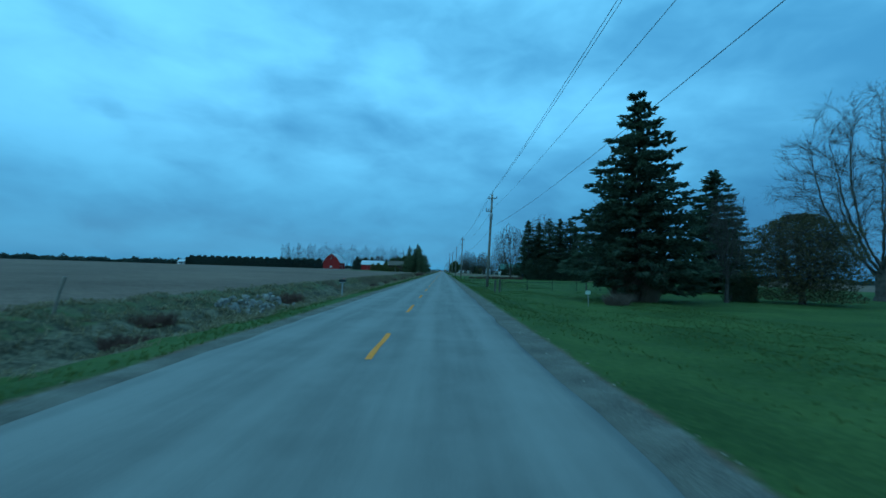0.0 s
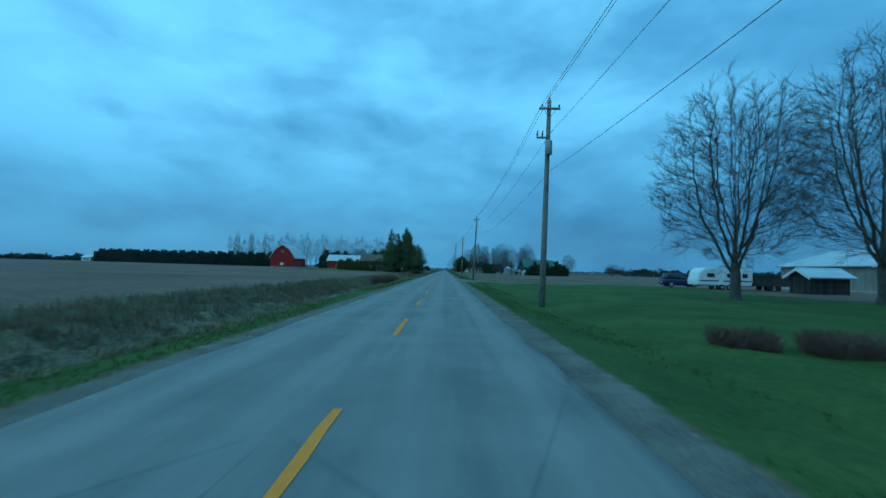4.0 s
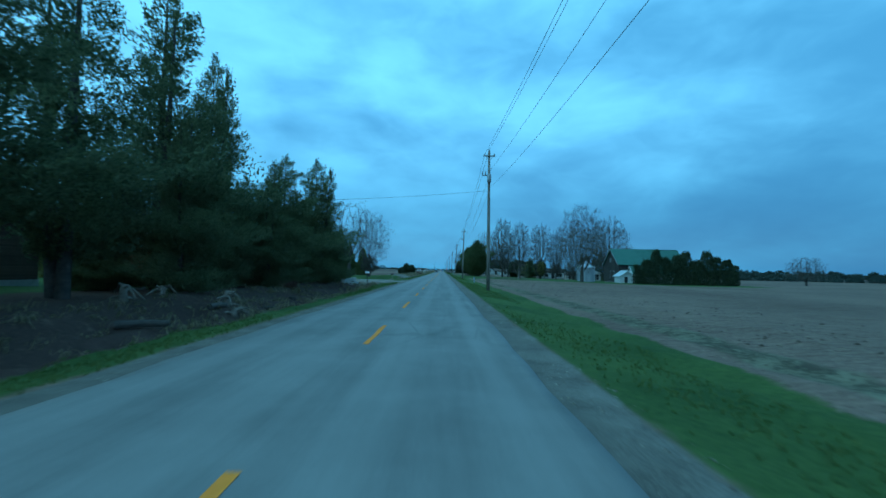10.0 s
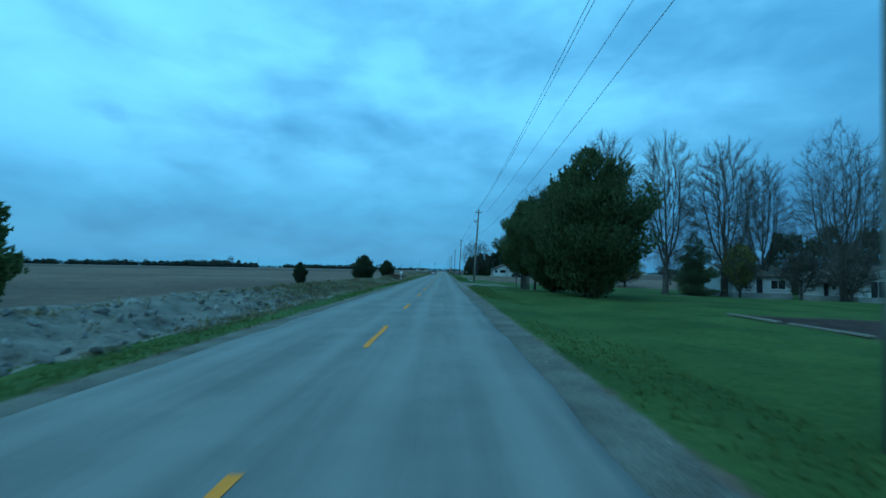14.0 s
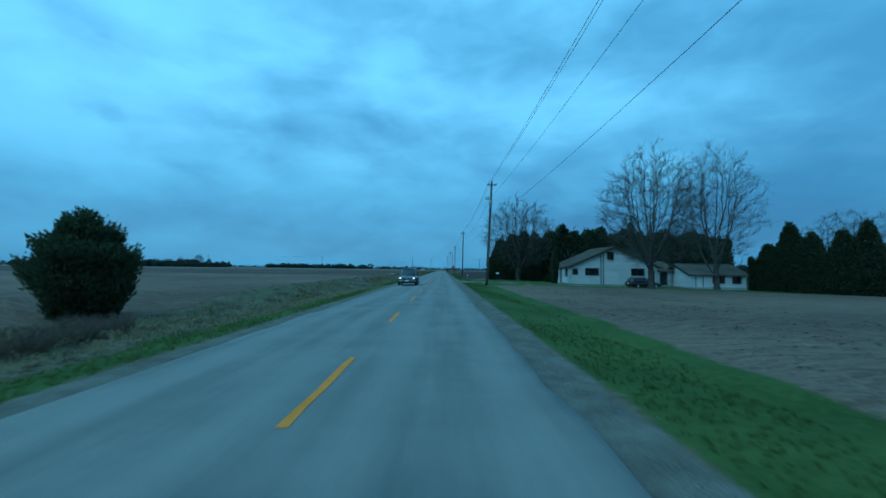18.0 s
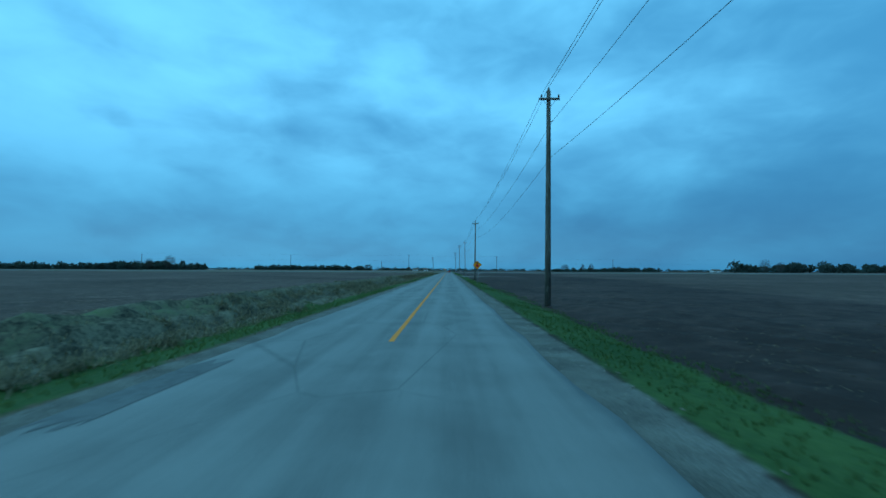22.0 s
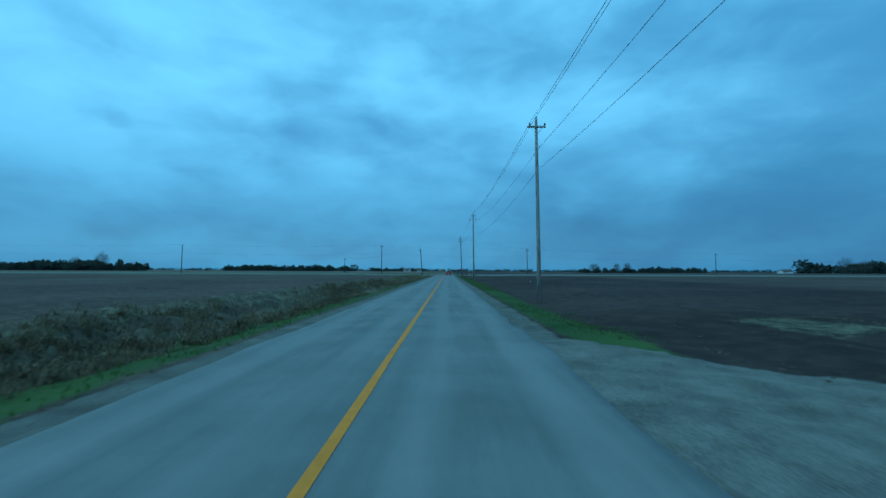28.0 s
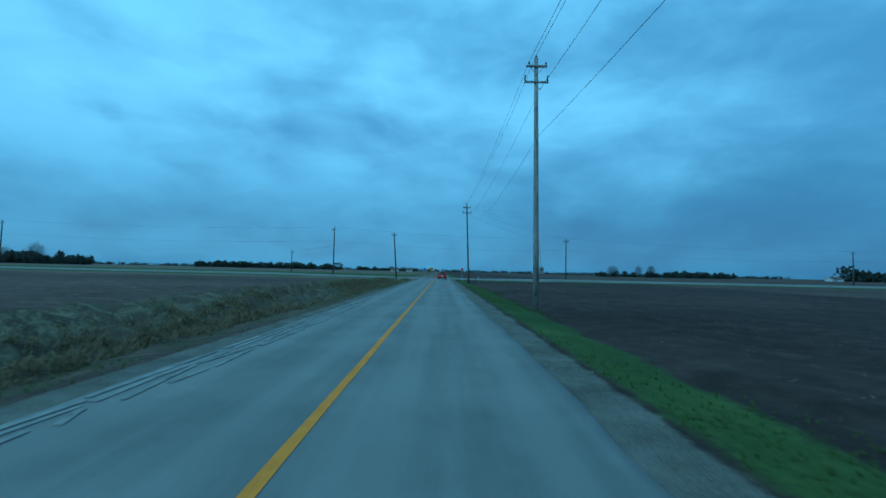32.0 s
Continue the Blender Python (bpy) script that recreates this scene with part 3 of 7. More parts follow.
def build_road():
    rng = np.random.default_rng(3)
    ys = np.arange(-60, 896, 1.6)
    cols = [-3.25, -3.05, -1.7, 0, 1.6, 3.05, 3.27]
    v = []
    for y in ys:
        for i, x in enumerate(cols):
            e = rng.normal(0, 0.045) if i in (0, 6) else 0
            v.append((x + e, y, -0.012 * abs(x) + 0.0))
    n = len(cols)
    f = [(r * n + c, r * n + c + 1, (r + 1) * n + c + 1, (r + 1) * n + c) for r in range(len(ys) - 1) for c in range(n - 1)]
    sh = Shape().add(v, f)      # the broken edge drops to the shoulder
    k0 = len(v)
    edge = []
    for r in range(len(ys)):
        a, b = v[r * n], v[r * n + n - 1]
        edge += [(a[0] - 0.05, a[1], -0.16), (b[0] + 0.05, b[1], -0.16)]
    sh.v.extend(edge)
    sh.n += len(edge)
    for r in range(len(ys) - 1):
        sh.f.append((k0 + 2 * r, r * n, (r + 1) * n, k0 + 2 * r + 2))
        sh.f.append((r * n + n - 1, k0 + 2 * r + 1, k0 + 2 * r + 3, (r + 1) * n + n - 1))
    road = part("road", sh, ASPHALT, None, smooth=True)
    tagged(road, "worn grey asphalt two-lane country road with a yellow centre line", "road", kind="structure")
    # centre line: broken at first, unbroken towards the cross road
    start = 343.1 - 9.3 * 36
    for i in range(64):
        y0 = start + 9.3 * i
        if 0 < y0 + 4 and y0 < 604:
            ln = 3.4 + 0.5 * math.sin(i * 2.3)
            sh = Shape()
            steps = 5
            pts = [(s_ * (0.062 + 0.012 * math.sin(i * 3 + j * 1.9 + s_)) - 0.02, y0 + ln * j / steps, 0.006) for j in range(steps + 1) for s_ in (-1, 1)]
            sh.add(pts, [(2 * j, 2 * j + 1, 2 * j + 3, 2 * j + 2) for j in range(steps)])
            part("lane_marking", sh, YELLOW, road, "worn yellow broken centre line")
    for i in range(24):
        y0 = 606 + i * 11.8
        sh = Shape()
        pts = [(s_ * (0.066 + 0.006 * math.sin(y0 + j * 1.9 + s_)) - 0.02, y0 + 11.8 * j / 6, 0.006) for j in range(7) for s_ in (-1, 1)]
        sh.add(pts, [(2 * j, 2 * j + 1, 2 * j + 3, 2 * j + 2) for j in range(6)])
        part("lane_marking", sh, YELLOW, road, "solid yellow centre line")
    # crumbled edge of the west lane before the cross road
    rng = np.random.default_rng(12)
    for j, (xc, y0, y1) in enumerate(((-3.12, 792, 846), (-2.94, 797, 836), (-2.72, 799, 828), (-2.5, 803, 818))):
        y = y0
        while y < y1:
            ln = rng.uniform(0.5, 2.2)
            w0, w1, dx = rng.uniform(0.03, 0.075), rng.uniform(0.02, 0.06), rng.normal(0, 0.055)
            zz = -0.012 * abs(xc)
            pts = [(xc + dx - w0, y, zz - 0.02), (xc + dx + w0, y, zz - 0.02), (xc - dx + w1, y + ln, zz - 0.02), (xc - dx - w1, y + ln, zz - 0.02)]
            top = [(a_ * 0.999, b_, zz + 0.016) for a_, b_, _ in pts]
            part("crumbled_edge", Shape().add(pts + top, [(4, 5, 6, 7), (0, 1, 5, 4), (1, 2, 6, 5), (2, 3, 7, 6), (3, 0, 4, 7)]), CRUMBLE, road, "pale crumbled asphalt edge")
            y += ln + rng.uniform(0.03, 0.4)
    # tar patches and a cross seam
    for x0, x1, y0, y1, sd in ((-0.5, 3.3, 258.7, 260.0, 1), (-0.7, 3.3, 585.9, 587.2, 2), (0.9, 2.2, 583.6, 585.0, 3), (2.5, 3.35, 580.6, 584.2, 4), (-3.3, -2.7, 600.4, 603.8, 5), (-3.4, -2.9, 776, 792, 6)):
        sh = Shape()
        nn = 9
        pts = []
        for j in range(nn + 1):
            x = x0 + (x1 - x0) * j / nn
            pts += [(x, y0 + 0.25 * math.sin(j * 1.9 + sd), -0.012 * abs(x) + 0.005), (x, y1 + 0.25 * math.sin(j * 1.3 + sd * 2), -0.012 * abs(x) + 0.005)]
        sh.add(pts, [(2 * j, 2 * j + 2, 2 * j + 3, 2 * j + 1) for j in range(nn)])
        part("tar_patch", sh, TAR, road, "dark tar patch")
    sh = Shape()
    xs = np.linspace(-700, 700, 141)
    pts = []
    for x in xs:
        z = ground_z(x, 903) if abs(x) > 30 else 0
        z = max(z, -0.05) + 0.02 + 0.26 * min(max((abs(x) - 9) / 20, 0.0), 1.0)
        pts += [(x, 897.9, -0.35 if abs(x) > 9 else z - 0.06), (x, 899.6, z), (x, 907.4, z)]
    sh.add(pts, [(3 * j + q, 3 * j + 3 + q, 3 * j + 4 + q, 3 * j + 1 + q) for j in range(len(xs) - 1) for q in (0, 1)])
    tagged(part("cross_road", sh, PALEROAD), "pale paved cross road at the end of the fields", "road", kind="structure")


build_road()


# ---- hydro poles and their wires ----
def power_pole(x, y, tall, lean, low=0.0, arm2=0.0, drum=False, dark=False, group="poles along the road", tag=False, slim=1.0, meter=False):
    """A wooden pole: x, y its foot, lean the metres by which its top leans to the east."""
    z0 = ground_z(x, y) - 0.25
    p = thing("power_pole", ("dark treated" if dark else "weathered grey") + " wooden power pole with a crossarm" + (" and a grey transformer" if drum else ""), "power pole", group, (x, y, z0))
    top = tall - z0
    wood = POLEPALE if meter or 740 < y < 760 else POLEDARK if dark else POLE
    hs = [0, 0.25, 0.5, 0.75, 1.0]
    part("shaft", Shape().tube([(lean * h, 0, top * h) for h in hs], [(0.19 - 0.07 * h) * slim for h in hs], 16), wood, p, smooth=True)
    za = top - 0.55
    arm = part("crossarm", Shape().box(lean - 0.62, -0.06 - 0.13, za - 0.06, lean + 0.62, 0.06 - 0.13, za + 0.06, 0.012), wood, p)
    pins = [(lean, top), (lean - 0.45, za + 0.06), (lean + 0.56, za + 0.06)]
    for px, pz in pins:
        yy = 0 if px == lean else -0.13
        part("insulator", Shape().tube([(px, yy, pz), (px, yy, pz + 0.06), (px, yy, pz + 0.08), (px, yy, pz + 0.16), (px, yy, pz + 0.2)], [0.02, 0.025, 0.065, 0.055, 0.03], 8), CERAMIC, p, smooth=True)
    for s_ in (-1, 1):
        part("brace", Shape().tube([(lean + s_ * 0.42, -0.2, za - 0.05), (lean * 0.96, -0.17, za - 0.55)], [0.014, 0.014], 5), STEEL, p)
    if arm2:
        zb = top - arm2
        part("crossarm", Shape().box(lean * 0.9 - 0.72, -0.16, zb - 0.05, lean * 0.9 + (0.72 if arm2 < 2.2 else 0.1), -0.04, zb + 0.05, 0.012), wood, p)
        for px in (-0.66, -0.36) if arm2 > 2.2 else (-0.66, 0.66):
            part("fuse_cutout", Shape().tube([(lean * 0.9 + px, -0.1, zb), (lean * 0.9 + px - 0.03, -0.1, zb + 0.18), (lean * 0.9 + px, -0.12, zb + 0.42)], [0.03, 0.06, 0.035], 7), CERAMIC, p, smooth=True)
    if drum:
        zd = top - 3.4
        can = part("transformer", Shape().tube([(lean * 0.75 - 0.02, -0.36, zd), (lean * 0.75 - 0.02, -0.36, zd + 0.04), (lean * 0.75 - 0.02, -0.36, zd + 0.8), (lean * 0.75 - 0.02, -0.36, zd + 0.88)], [0.16, 0.21, 0.21, 0.14], 14), GREYBOX, p, "grey pole-mounted transformer can", True)
        part("bushing", Shape().tube([(lean * 0.75 - 0.02, -0.36, zd + 0.86), (lean * 0.75 - 0.02, -0.36, zd + 1.08)], [0.04, 0.025], 7), CERAMIC, can, smooth=True)
    part("neutral_bracket", Shape().tube([(lean * 0.8, -0.02, top - 1.87), (lean * 0.8 + 0.22, -0.02, top - 1.87), (lean * 0.8 + 0.28, -0.02, top - 1.80)], [0.022, 0.02, 0.035], 6), STEEL, p)
    if tag:
        part("number_tag", Shape().box(-0.20 + lean * 0.15, -0.19, 2.52, -0.06 + lean * 0.15, -0.14, 2.64), TRIMWHITE, p)
    if meter:
        mx = lean * 0.15 + 0.16
        box_ = part("meter_box", Shape().box(mx, -0.24, 2.35, mx + 0.24, -0.1, 2.75, 0.015), GREYBOX, p, "grey metal meter box")
        part("meter_dial", Shape().tube([(mx + 0.12, -0.24, 2.6), (mx + 0.12, -0.29, 2.6)], [0.075, 0.07], 10), CERAMIC, box_)
        part("conduit", Shape().tube([(mx + 0.1, -0.16, 2.75), (lean * 0.3 + 0.16, -0.06, 4.4)], [0.02, 0.02], 6), STEEL, p)
    base = Vector((x, y, z0))
    return [base + Vector((lean, 0, top + 0.2)), base + Vector((lean - 0.45, -0.13, za + 0.26)), base + Vector((lean * 0.8 + 0.28, -0.02, top - 2.35 + 0.55)), base + Vector((lean * 0.73 + 0.14, 0, top * 0.73 + low))]


def span(a, b, sag, name="power_line", r=0.012, group="wires along the road"):
    pts = [a.lerp(b, i / 14) - Vector((0, 0, 4 * sag * (i / 14) * (1 - i / 14))) for i in range(15)]
    sh = Shape().tube(pts, [r] * 15, 4, False)
    tagged(part(name, sh, WIRE), "black overhead cable sagging between poles", "cable", group)


ROW = [(-22, 7.0, 12.0, 0.1, 0, False, False), (57.9, 7.16, 11.9, 0.45, 2.3, True, False), (134.8, 6.9, 11.9, 0.3, 2.3, True, False), (198.3, 6.95, 12.4, 0.5, 0, False, False),
       (253.6, 6.65, 12.3, 0.25, 1.9, False, False), (323.6, 6.45, 14.3, -0.1, 2.6, True, False), (394.6, 7.0, 12.5, 0.25, 2.6, False, False),
       (473.4, 7.3, 13.3, 0.75, 2.4, True, False), (553.6, 7.25, 13.2, 0.6, 2.4, True, True), (621.6, 7.1, 12.4, 0.15, 0, False, True), (684.9, 6.6, 11.6, 0.1, 0, False, False),
       (753.2, 7.18, 11.9, -0.15, 0, False, False), (822.3, 6.9, 14.5, -0.15, 1.5, False, False), (868, 5.8, 12.6, -0.55, 1.4, False, True)]
LOW = (-0.8, -0.9, -0.9, 0.1, 0.2, 0.2, 0.0, -0.9, -1.1, -0.5, 0.0, 0.0, -0.6, -0.2)      # how the lowest cable hangs off the usual height, pole by pole
heads = [power_pole(x, y, tall, lean, low, arm2, drum, dark, "poles along the road", y in (553.6, 684.9), 0.95 if y == 822.3 else 0.78 if y > 740 else 0.9 if y > 680 else 1.0, y == 822.3) for (y, x, tall, lean, arm2, drum, dark), low in zip(ROW, LOW)]
for a, b in zip(heads, heads[1:]):
    for i in range(4):
        span(a[i], b[i], 0.9 if i < 3 else 1.1, r=(0.013, 0.013, 0.012, 0.012)[i] * (0.7 if a[i].y > 800 else 1.0))
span(heads[5][3] + Vector((0, 0, -0.35)), Vector((-26, 324, 8.6)), 0.5, "service_line", 0.012, "service wires to the houses")
cross = []
for x, y, tall, lean in ((-215, 905, 12.4, 0.0), (-111.2, 909.6, 12.2, 0.1), (-27.3, 914, 12.6, 0.0), (-8.8, 897.2, 10.2, -0.8), (36.6, 922, 11.6, 0.0), (123.9, 928, 10.0, 0.0), (215, 930, 10.5, 0.0)):
    cross.append(power_pole(x, y, tall, lean, 0, 1.0 if x == 36.6 else 0, False, True, "poles along the cross road"))
for i, j in ((0, 1), (1, 2), (2, 4), (4, 5), (5, 6)):
    for q in (0, 3):
        span(cross[i][q], cross[j][q], 0.9, r=0.01, group="wires along the cross road")
side_pole = power_pole(-53.9, 960, 8.1, 0.0, 0, 0, False, True, "poles along the cross road")
span(cross[2][3] - Vector((0, 0, 1.2)), side_pole[0], 0.4, "service_line", 0.02, "service wires to the houses")
for q in range(3):
    span(heads[-1][q], cross[4][q], 0.7, r=0.01, group="wires along the cross road")


# ---- trees ----
def prisms(p, q, ra, rb, sides):
    """Tapered sticks from the points p to q, all at once: vertices and faces."""
    n = len(p)
    d = unit(q - p)
    s_ = unit(np.cross(d, np.where(np.abs(d[:, 2:3]) < 0.9, [[0.0, 0.0, 1.0]], [[1.0, 0.0, 0.0]])))
    u = np.cross(s_, d)
    ang = np.arange(sides) * math.tau / sides
    ring = s_[:, None] * np.cos(ang)[None, :, None] + u[:, None] * np.sin(ang)[None, :, None]
    v = np.concatenate([p[:, None] + ring * ra[:, None, None], q[:, None] + ring * rb[:, None, None]], 1).reshape(-1, 3)
    j = np.arange(sides)
    f = np.stack([j, (j + 1) % sides, sides + (j + 1) % sides, sides + j], 1)
    return v, (f[None] + (np.arange(n) * 2 * sides)[:, None, None]).reshape(-1, 4)


def sticks_mesh(name, groups, mat, smooth=False):
    vs, fs, at_ = [], [], 0
    for v, f in groups:
        vs.append(v)
        fs.append(f + at_)
        at_ += len(v)
    me = bpy.data.meshes.new(name)
    me.from_pydata(np.concatenate(vs).tolist(), [], np.concatenate(fs).tolist())
    me.materials.append(mat)
    if smooth:
        me.shade_smooth()
    me.update()
    return me


def bare_tree_meshes(seed, tall, rx, trunk_h, limbs=9, leader=0.5, count=1500, steep=0.5, base=0.0, twig=0.7, stout=1.0, shift=0.0, run=0.55, fine=0.011, many=1.0):
    """A leafless tree: trunk and ascending limbs, from which branches grow towards the open parts of the crown, each tipped with twigs.
    leader: how far the trunk runs on into the crown; steep: how sharply the limbs rise; base: the crown's lower edge under the fork;
    run: how straight the branches run on; fine: the thickness at their tips; many: the share of twigs."""
    rng = np.random.default_rng(seed)
    low, zc = trunk_h - base, trunk_h + (tall - trunk_h) * 0.42

    def inside(d, rho):
        rz = np.where(d[..., 2:3] > 0, tall - zc, zc - low)
        p = d * np.concatenate([np.full_like(rz, rx), np.full_like(rz, rx), rz], -1) * rho
        lump = 1 + 0.10 * np.sin(d[..., :1] * 6 + seed) * np.sin(d[..., 1:2] * 5 + d[..., 2:3] * 6 + seed * 2)
        return p * lump + [shift, 0, zc]

    goal = inside(unit(rng.normal(0, 1, (count, 3))), rng.uniform(0, 1, (count, 1)) ** 0.40)
    nodes, parent = [np.array([0.0, 0.0, -0.3])], [-1]
    step = 0.026 * tall
    top = trunk_h + leader * (tall - trunk_h)
    wig = rng.normal(0, 0.035 * step, (200, 2)).cumsum(0)
    z, i = 0.15, 0
    while z < top:
        f = max(0.0, z - trunk_h) / (tall - trunk_h)
        nodes.append(np.array([wig[i, 0] + shift * f, wig[i, 1], z]))
        parent.append(len(nodes) - 2)
        z, i = z + step, i + 1
    stem = len(nodes)
    for i in range(limbs):
        g = (i + rng.uniform(0.2, 0.8)) / limbs
        k0 = min(stem - 1, max(1, int((trunk_h * rng.uniform(0.82, 1.0) + g ** 1.4 * (top - trunk_h) * 0.85) / step)))
        az = i * 2.39996 + rng.uniform(-0.5, 0.5)
        el = radians(8 + 55 * steep + 30 * (1 - steep) * g + 22 * g)
        d = np.array([math.cos(az) * math.cos(el), math.sin(az) * math.cos(el), math.sin(el)])
        end = inside(d, 0.72)
        p0 = nodes[k0]
        t0 = unit(np.array([math.cos(az), math.sin(az), 0.5 + 1.5 * steep]))
        ln = np.linalg.norm(end - p0)
        c = p0 + t0 * ln * 0.5
        m_, prev = max(3, int(ln / step)), k0
        sway = rng.normal(0, 0.16 * step, (m_ + 1, 3)).cumsum(0) * 0.6
        for j in range(1, m_ + 1):
            f = j / m_
            nodes.append(p0 * (1 - f) ** 2 + c * (2 * f * (1 - f)) + end * f ** 2 + sway[j])
            parent.append(prev)
            prev = len(nodes) - 1
    pos = np.array(nodes)
    par = list(parent)
    heading = np.zeros_like(pos)
    heading[1:] = unit(pos[1:] - pos[np.array(par[1:])])
    kids = np.bincount(par[1:], minlength=len(par)).tolist()
    dist, who = np.full(count, 1e9), np.zeros(count, int)
    fresh, kill, reach = np.arange(2, len(pos)), step * 1.5, tall * 0.3
    for turn_ in range(70):
        dd = np.linalg.norm(goal[:, None] - pos[None, fresh], axis=-1)
        k_ = dd.argmin(1)
        better = dd[np.arange(len(goal)), k_] < dist
        dist[better], who[better] = dd[np.arange(len(goal)), k_][better], fresh[k_][better]
        keep = dist > kill
        goal, dist, who = goal[keep], dist[keep], who[keep]
        near_ = dist < reach
        if not near_.any():
            break
        pull = np.zeros_like(pos)
        np.add.at(pull, who[near_], unit(goal[near_] - pos[who[near_]]))
        ids = [q for q in np.unique(who[near_]) if kids[q] < 3 and q > 1]
        if not ids:
            break
        way_ = unit(unit(pull[ids]) + heading[ids] * run + np.array([0, 0, 0.28 + 0.42 * steep]) + rng.normal(0, 0.16, (len(ids), 3)))
        at_ = len(pos)
        pos = np.concatenate([pos, pos[ids] + way_ * step * rng.uniform(0.75, 1.1, (len(ids), 1))])
        heading = np.concatenate([heading, way_])
        for q in ids:
            par.append(int(q))
            kids[q] += 1
            kids.append(0)
        fresh = np.arange(at_, len(pos))
    par = np.array(par)
    tips = np.array([1.0 if q == 0 else 0.0 for q in kids])
    for q in range(len(par) - 1, 0, -1):
        tips[par[q]] += tips[q]
    tip_r, r0 = fine, (0.0175 * tall + 0.06) * stout
    power = math.log(r0 / tip_r) / math.log(tips[1])
    rad = tip_r * tips ** power
    child = np.arange(1, len(pos))
    a, b = par[child], child
    ra = np.minimum(rad[a], rad[b] * 1.25)
    rb = rad[b].copy()
    ra[0], rb[0] = r0 * 1.5, r0 * 1.15
    p, q = pos[a], pos[b] + unit(pos[b] - pos[a]) * rb[:, None] * 0.4
    wood = [prisms(p[w_], q[w_], ra[w_], rb[w_], n) for w_, n in ((rb > 0.10, 9), ((rb <= 0.10) & (rb > 0.045), 6)) if w_.any()]
    thin = [prisms(p[w_], q[w_], ra[w_], rb[w_], n) for w_, n in (((rb <= 0.045) & (rb > 0.02), 4), (rb <= 0.02, 3)) if w_.any()]
    ends = np.repeat(np.nonzero(tips <= 4)[0], np.where(tips[tips <= 4] <= 1, max(1, int(5 * many)), max(1, int(3 * many))))
    ends = ends[ends > stem]
    fr = rng.uniform(0, 1, (len(ends), 1))
    foot = pos[ends] * fr + pos[par[ends]] * (1 - fr)
    d = unit(heading[ends] * 0.9 + rng.normal(0, 0.42, (len(ends), 3)) + [0, 0, 0.15 + 0.4 * steep])
    ln = twig * rng.uniform(0.45, 1.25, (len(ends), 1)) * tall / 15
    mid_ = foot + d * ln * 0.55
    d2 = unit(d + rng.normal(0, 0.3, d.shape) + [0, 0, 0.2])
    thin.append(prisms(foot, mid_, np.full(len(ends), 0.0075), np.full(len(ends), 0.006), 3))
    thin.append(prisms(mid_, mid_ + d2 * ln * 0.6, np.full(len(ends), 0.006), np.full(len(ends), 0.003), 3))
    thin.append(prisms(mid_, mid_ + unit(d + rng.normal(0, 0.5, d.shape)) * ln * 0.5, np.full(len(ends), 0.005), np.full(len(ends), 0.003), 3))
    return sticks_mesh("trunk", wood, BARK, True), sticks_mesh("crown", thin, TWIG)


BARE = {
    "broad": bare_tree_meshes(11, 16, 6.6, 2.3, 11, 0.14, 1250, 0.34, 0.6, 1.0, 1.3, 0.0, 0.9, 0.0075, 0.8),
    "round": bare_tree_meshes(12, 15, 5.3, 2.3, 14, 0.5, 2000, 0.7, 0.5, 0.9, 1.0, 0.0, 0.8, 0.0075, 0.8),
    "vase": bare_tree_meshes(13, 16, 5.0, 2.4, 10, 0.4, 1150, 0.66, 0.1, 1.0, 1.0, 0.0, 0.9, 0.007, 0.7),
    "slim": bare_tree_meshes(14, 16, 3.5, 3.0, 15, 0.75, 2000, 0.85, 0.6, 0.8, 0.9),
    "open": bare_tree_meshes(15, 14, 5.2, 3.2, 7, 0.3, 380, 0.5, 0.5, 0.85, 1.0, 0.4, 0.6, 0.009, 0.7),
    "forked": bare_tree_meshes(18, 14, 4.6, 5.6, 7, 0.3, 230, 0.45, 1.8, 0.9, 1.05, 0.3, 0.6, 0.008, 0.6),
    "apple": bare_tree_meshes(19, 6, 3.0, 1.3, 5, 0.2, 130, 0.35, 0.0, 1.3, 1.6, 0.3, 0.5, 0.007, 0.6),
    "poplar": bare_tree_meshes(16, 20, 2.7, 2.5, 9, 0.8, 420, 0.85, 0.0, 0.8, 0.5),
    "shrubby": bare_tree_meshes(17, 5, 1.9, 0.6, 9, 0.3, 500, 0.5, 0.1, 1.3, 0.9),
}
BARE["apple"][0].materials[0] = plain("pale_apple_bark", (0.13, 0.115, 0.095), (0.33, 0.30, 0.25), 0.95, scale=5.0, depth=0.02)
NATIVE = {"broad": 16, "round": 15, "vase": 16, "slim": 16, "open": 14, "forked": 14, "apple": 6, "poplar": 20, "shrubby": 5}
for key_, (a_, b_) in BARE.items():      # bring each to its nominal height
    zs_ = np.empty(len(b_.vertices) * 3)
    b_.vertices.foreach_get("co", zs_)
    s_ = NATIVE[key_] / np.percentile(zs_[2::3], 100 if key_ == "poplar" else 99.6)
    a_.transform(Matrix.Diagonal((1, 1, s_, 1)))
    b_.transform(Matrix.Diagonal((1, 1, s_, 1)))


def bare_tree(kind, x, y, tall, label, group="", turn=0.0, wide=1.0, z=None):
    t = thing("bare_tree", label, "tree", group)
    s_ = tall / NATIVE[kind]
    t.matrix_basis = pose(x, y, ground_z(x, y) if z is None else z, 0, 0, turn) @ Matrix.Diagonal((s_ * wide, s_ * wide, s_, 1))
    part("trunk", BARE[kind][0], None, t)
    part("crown", BARE[kind][1], None, t)
    return t


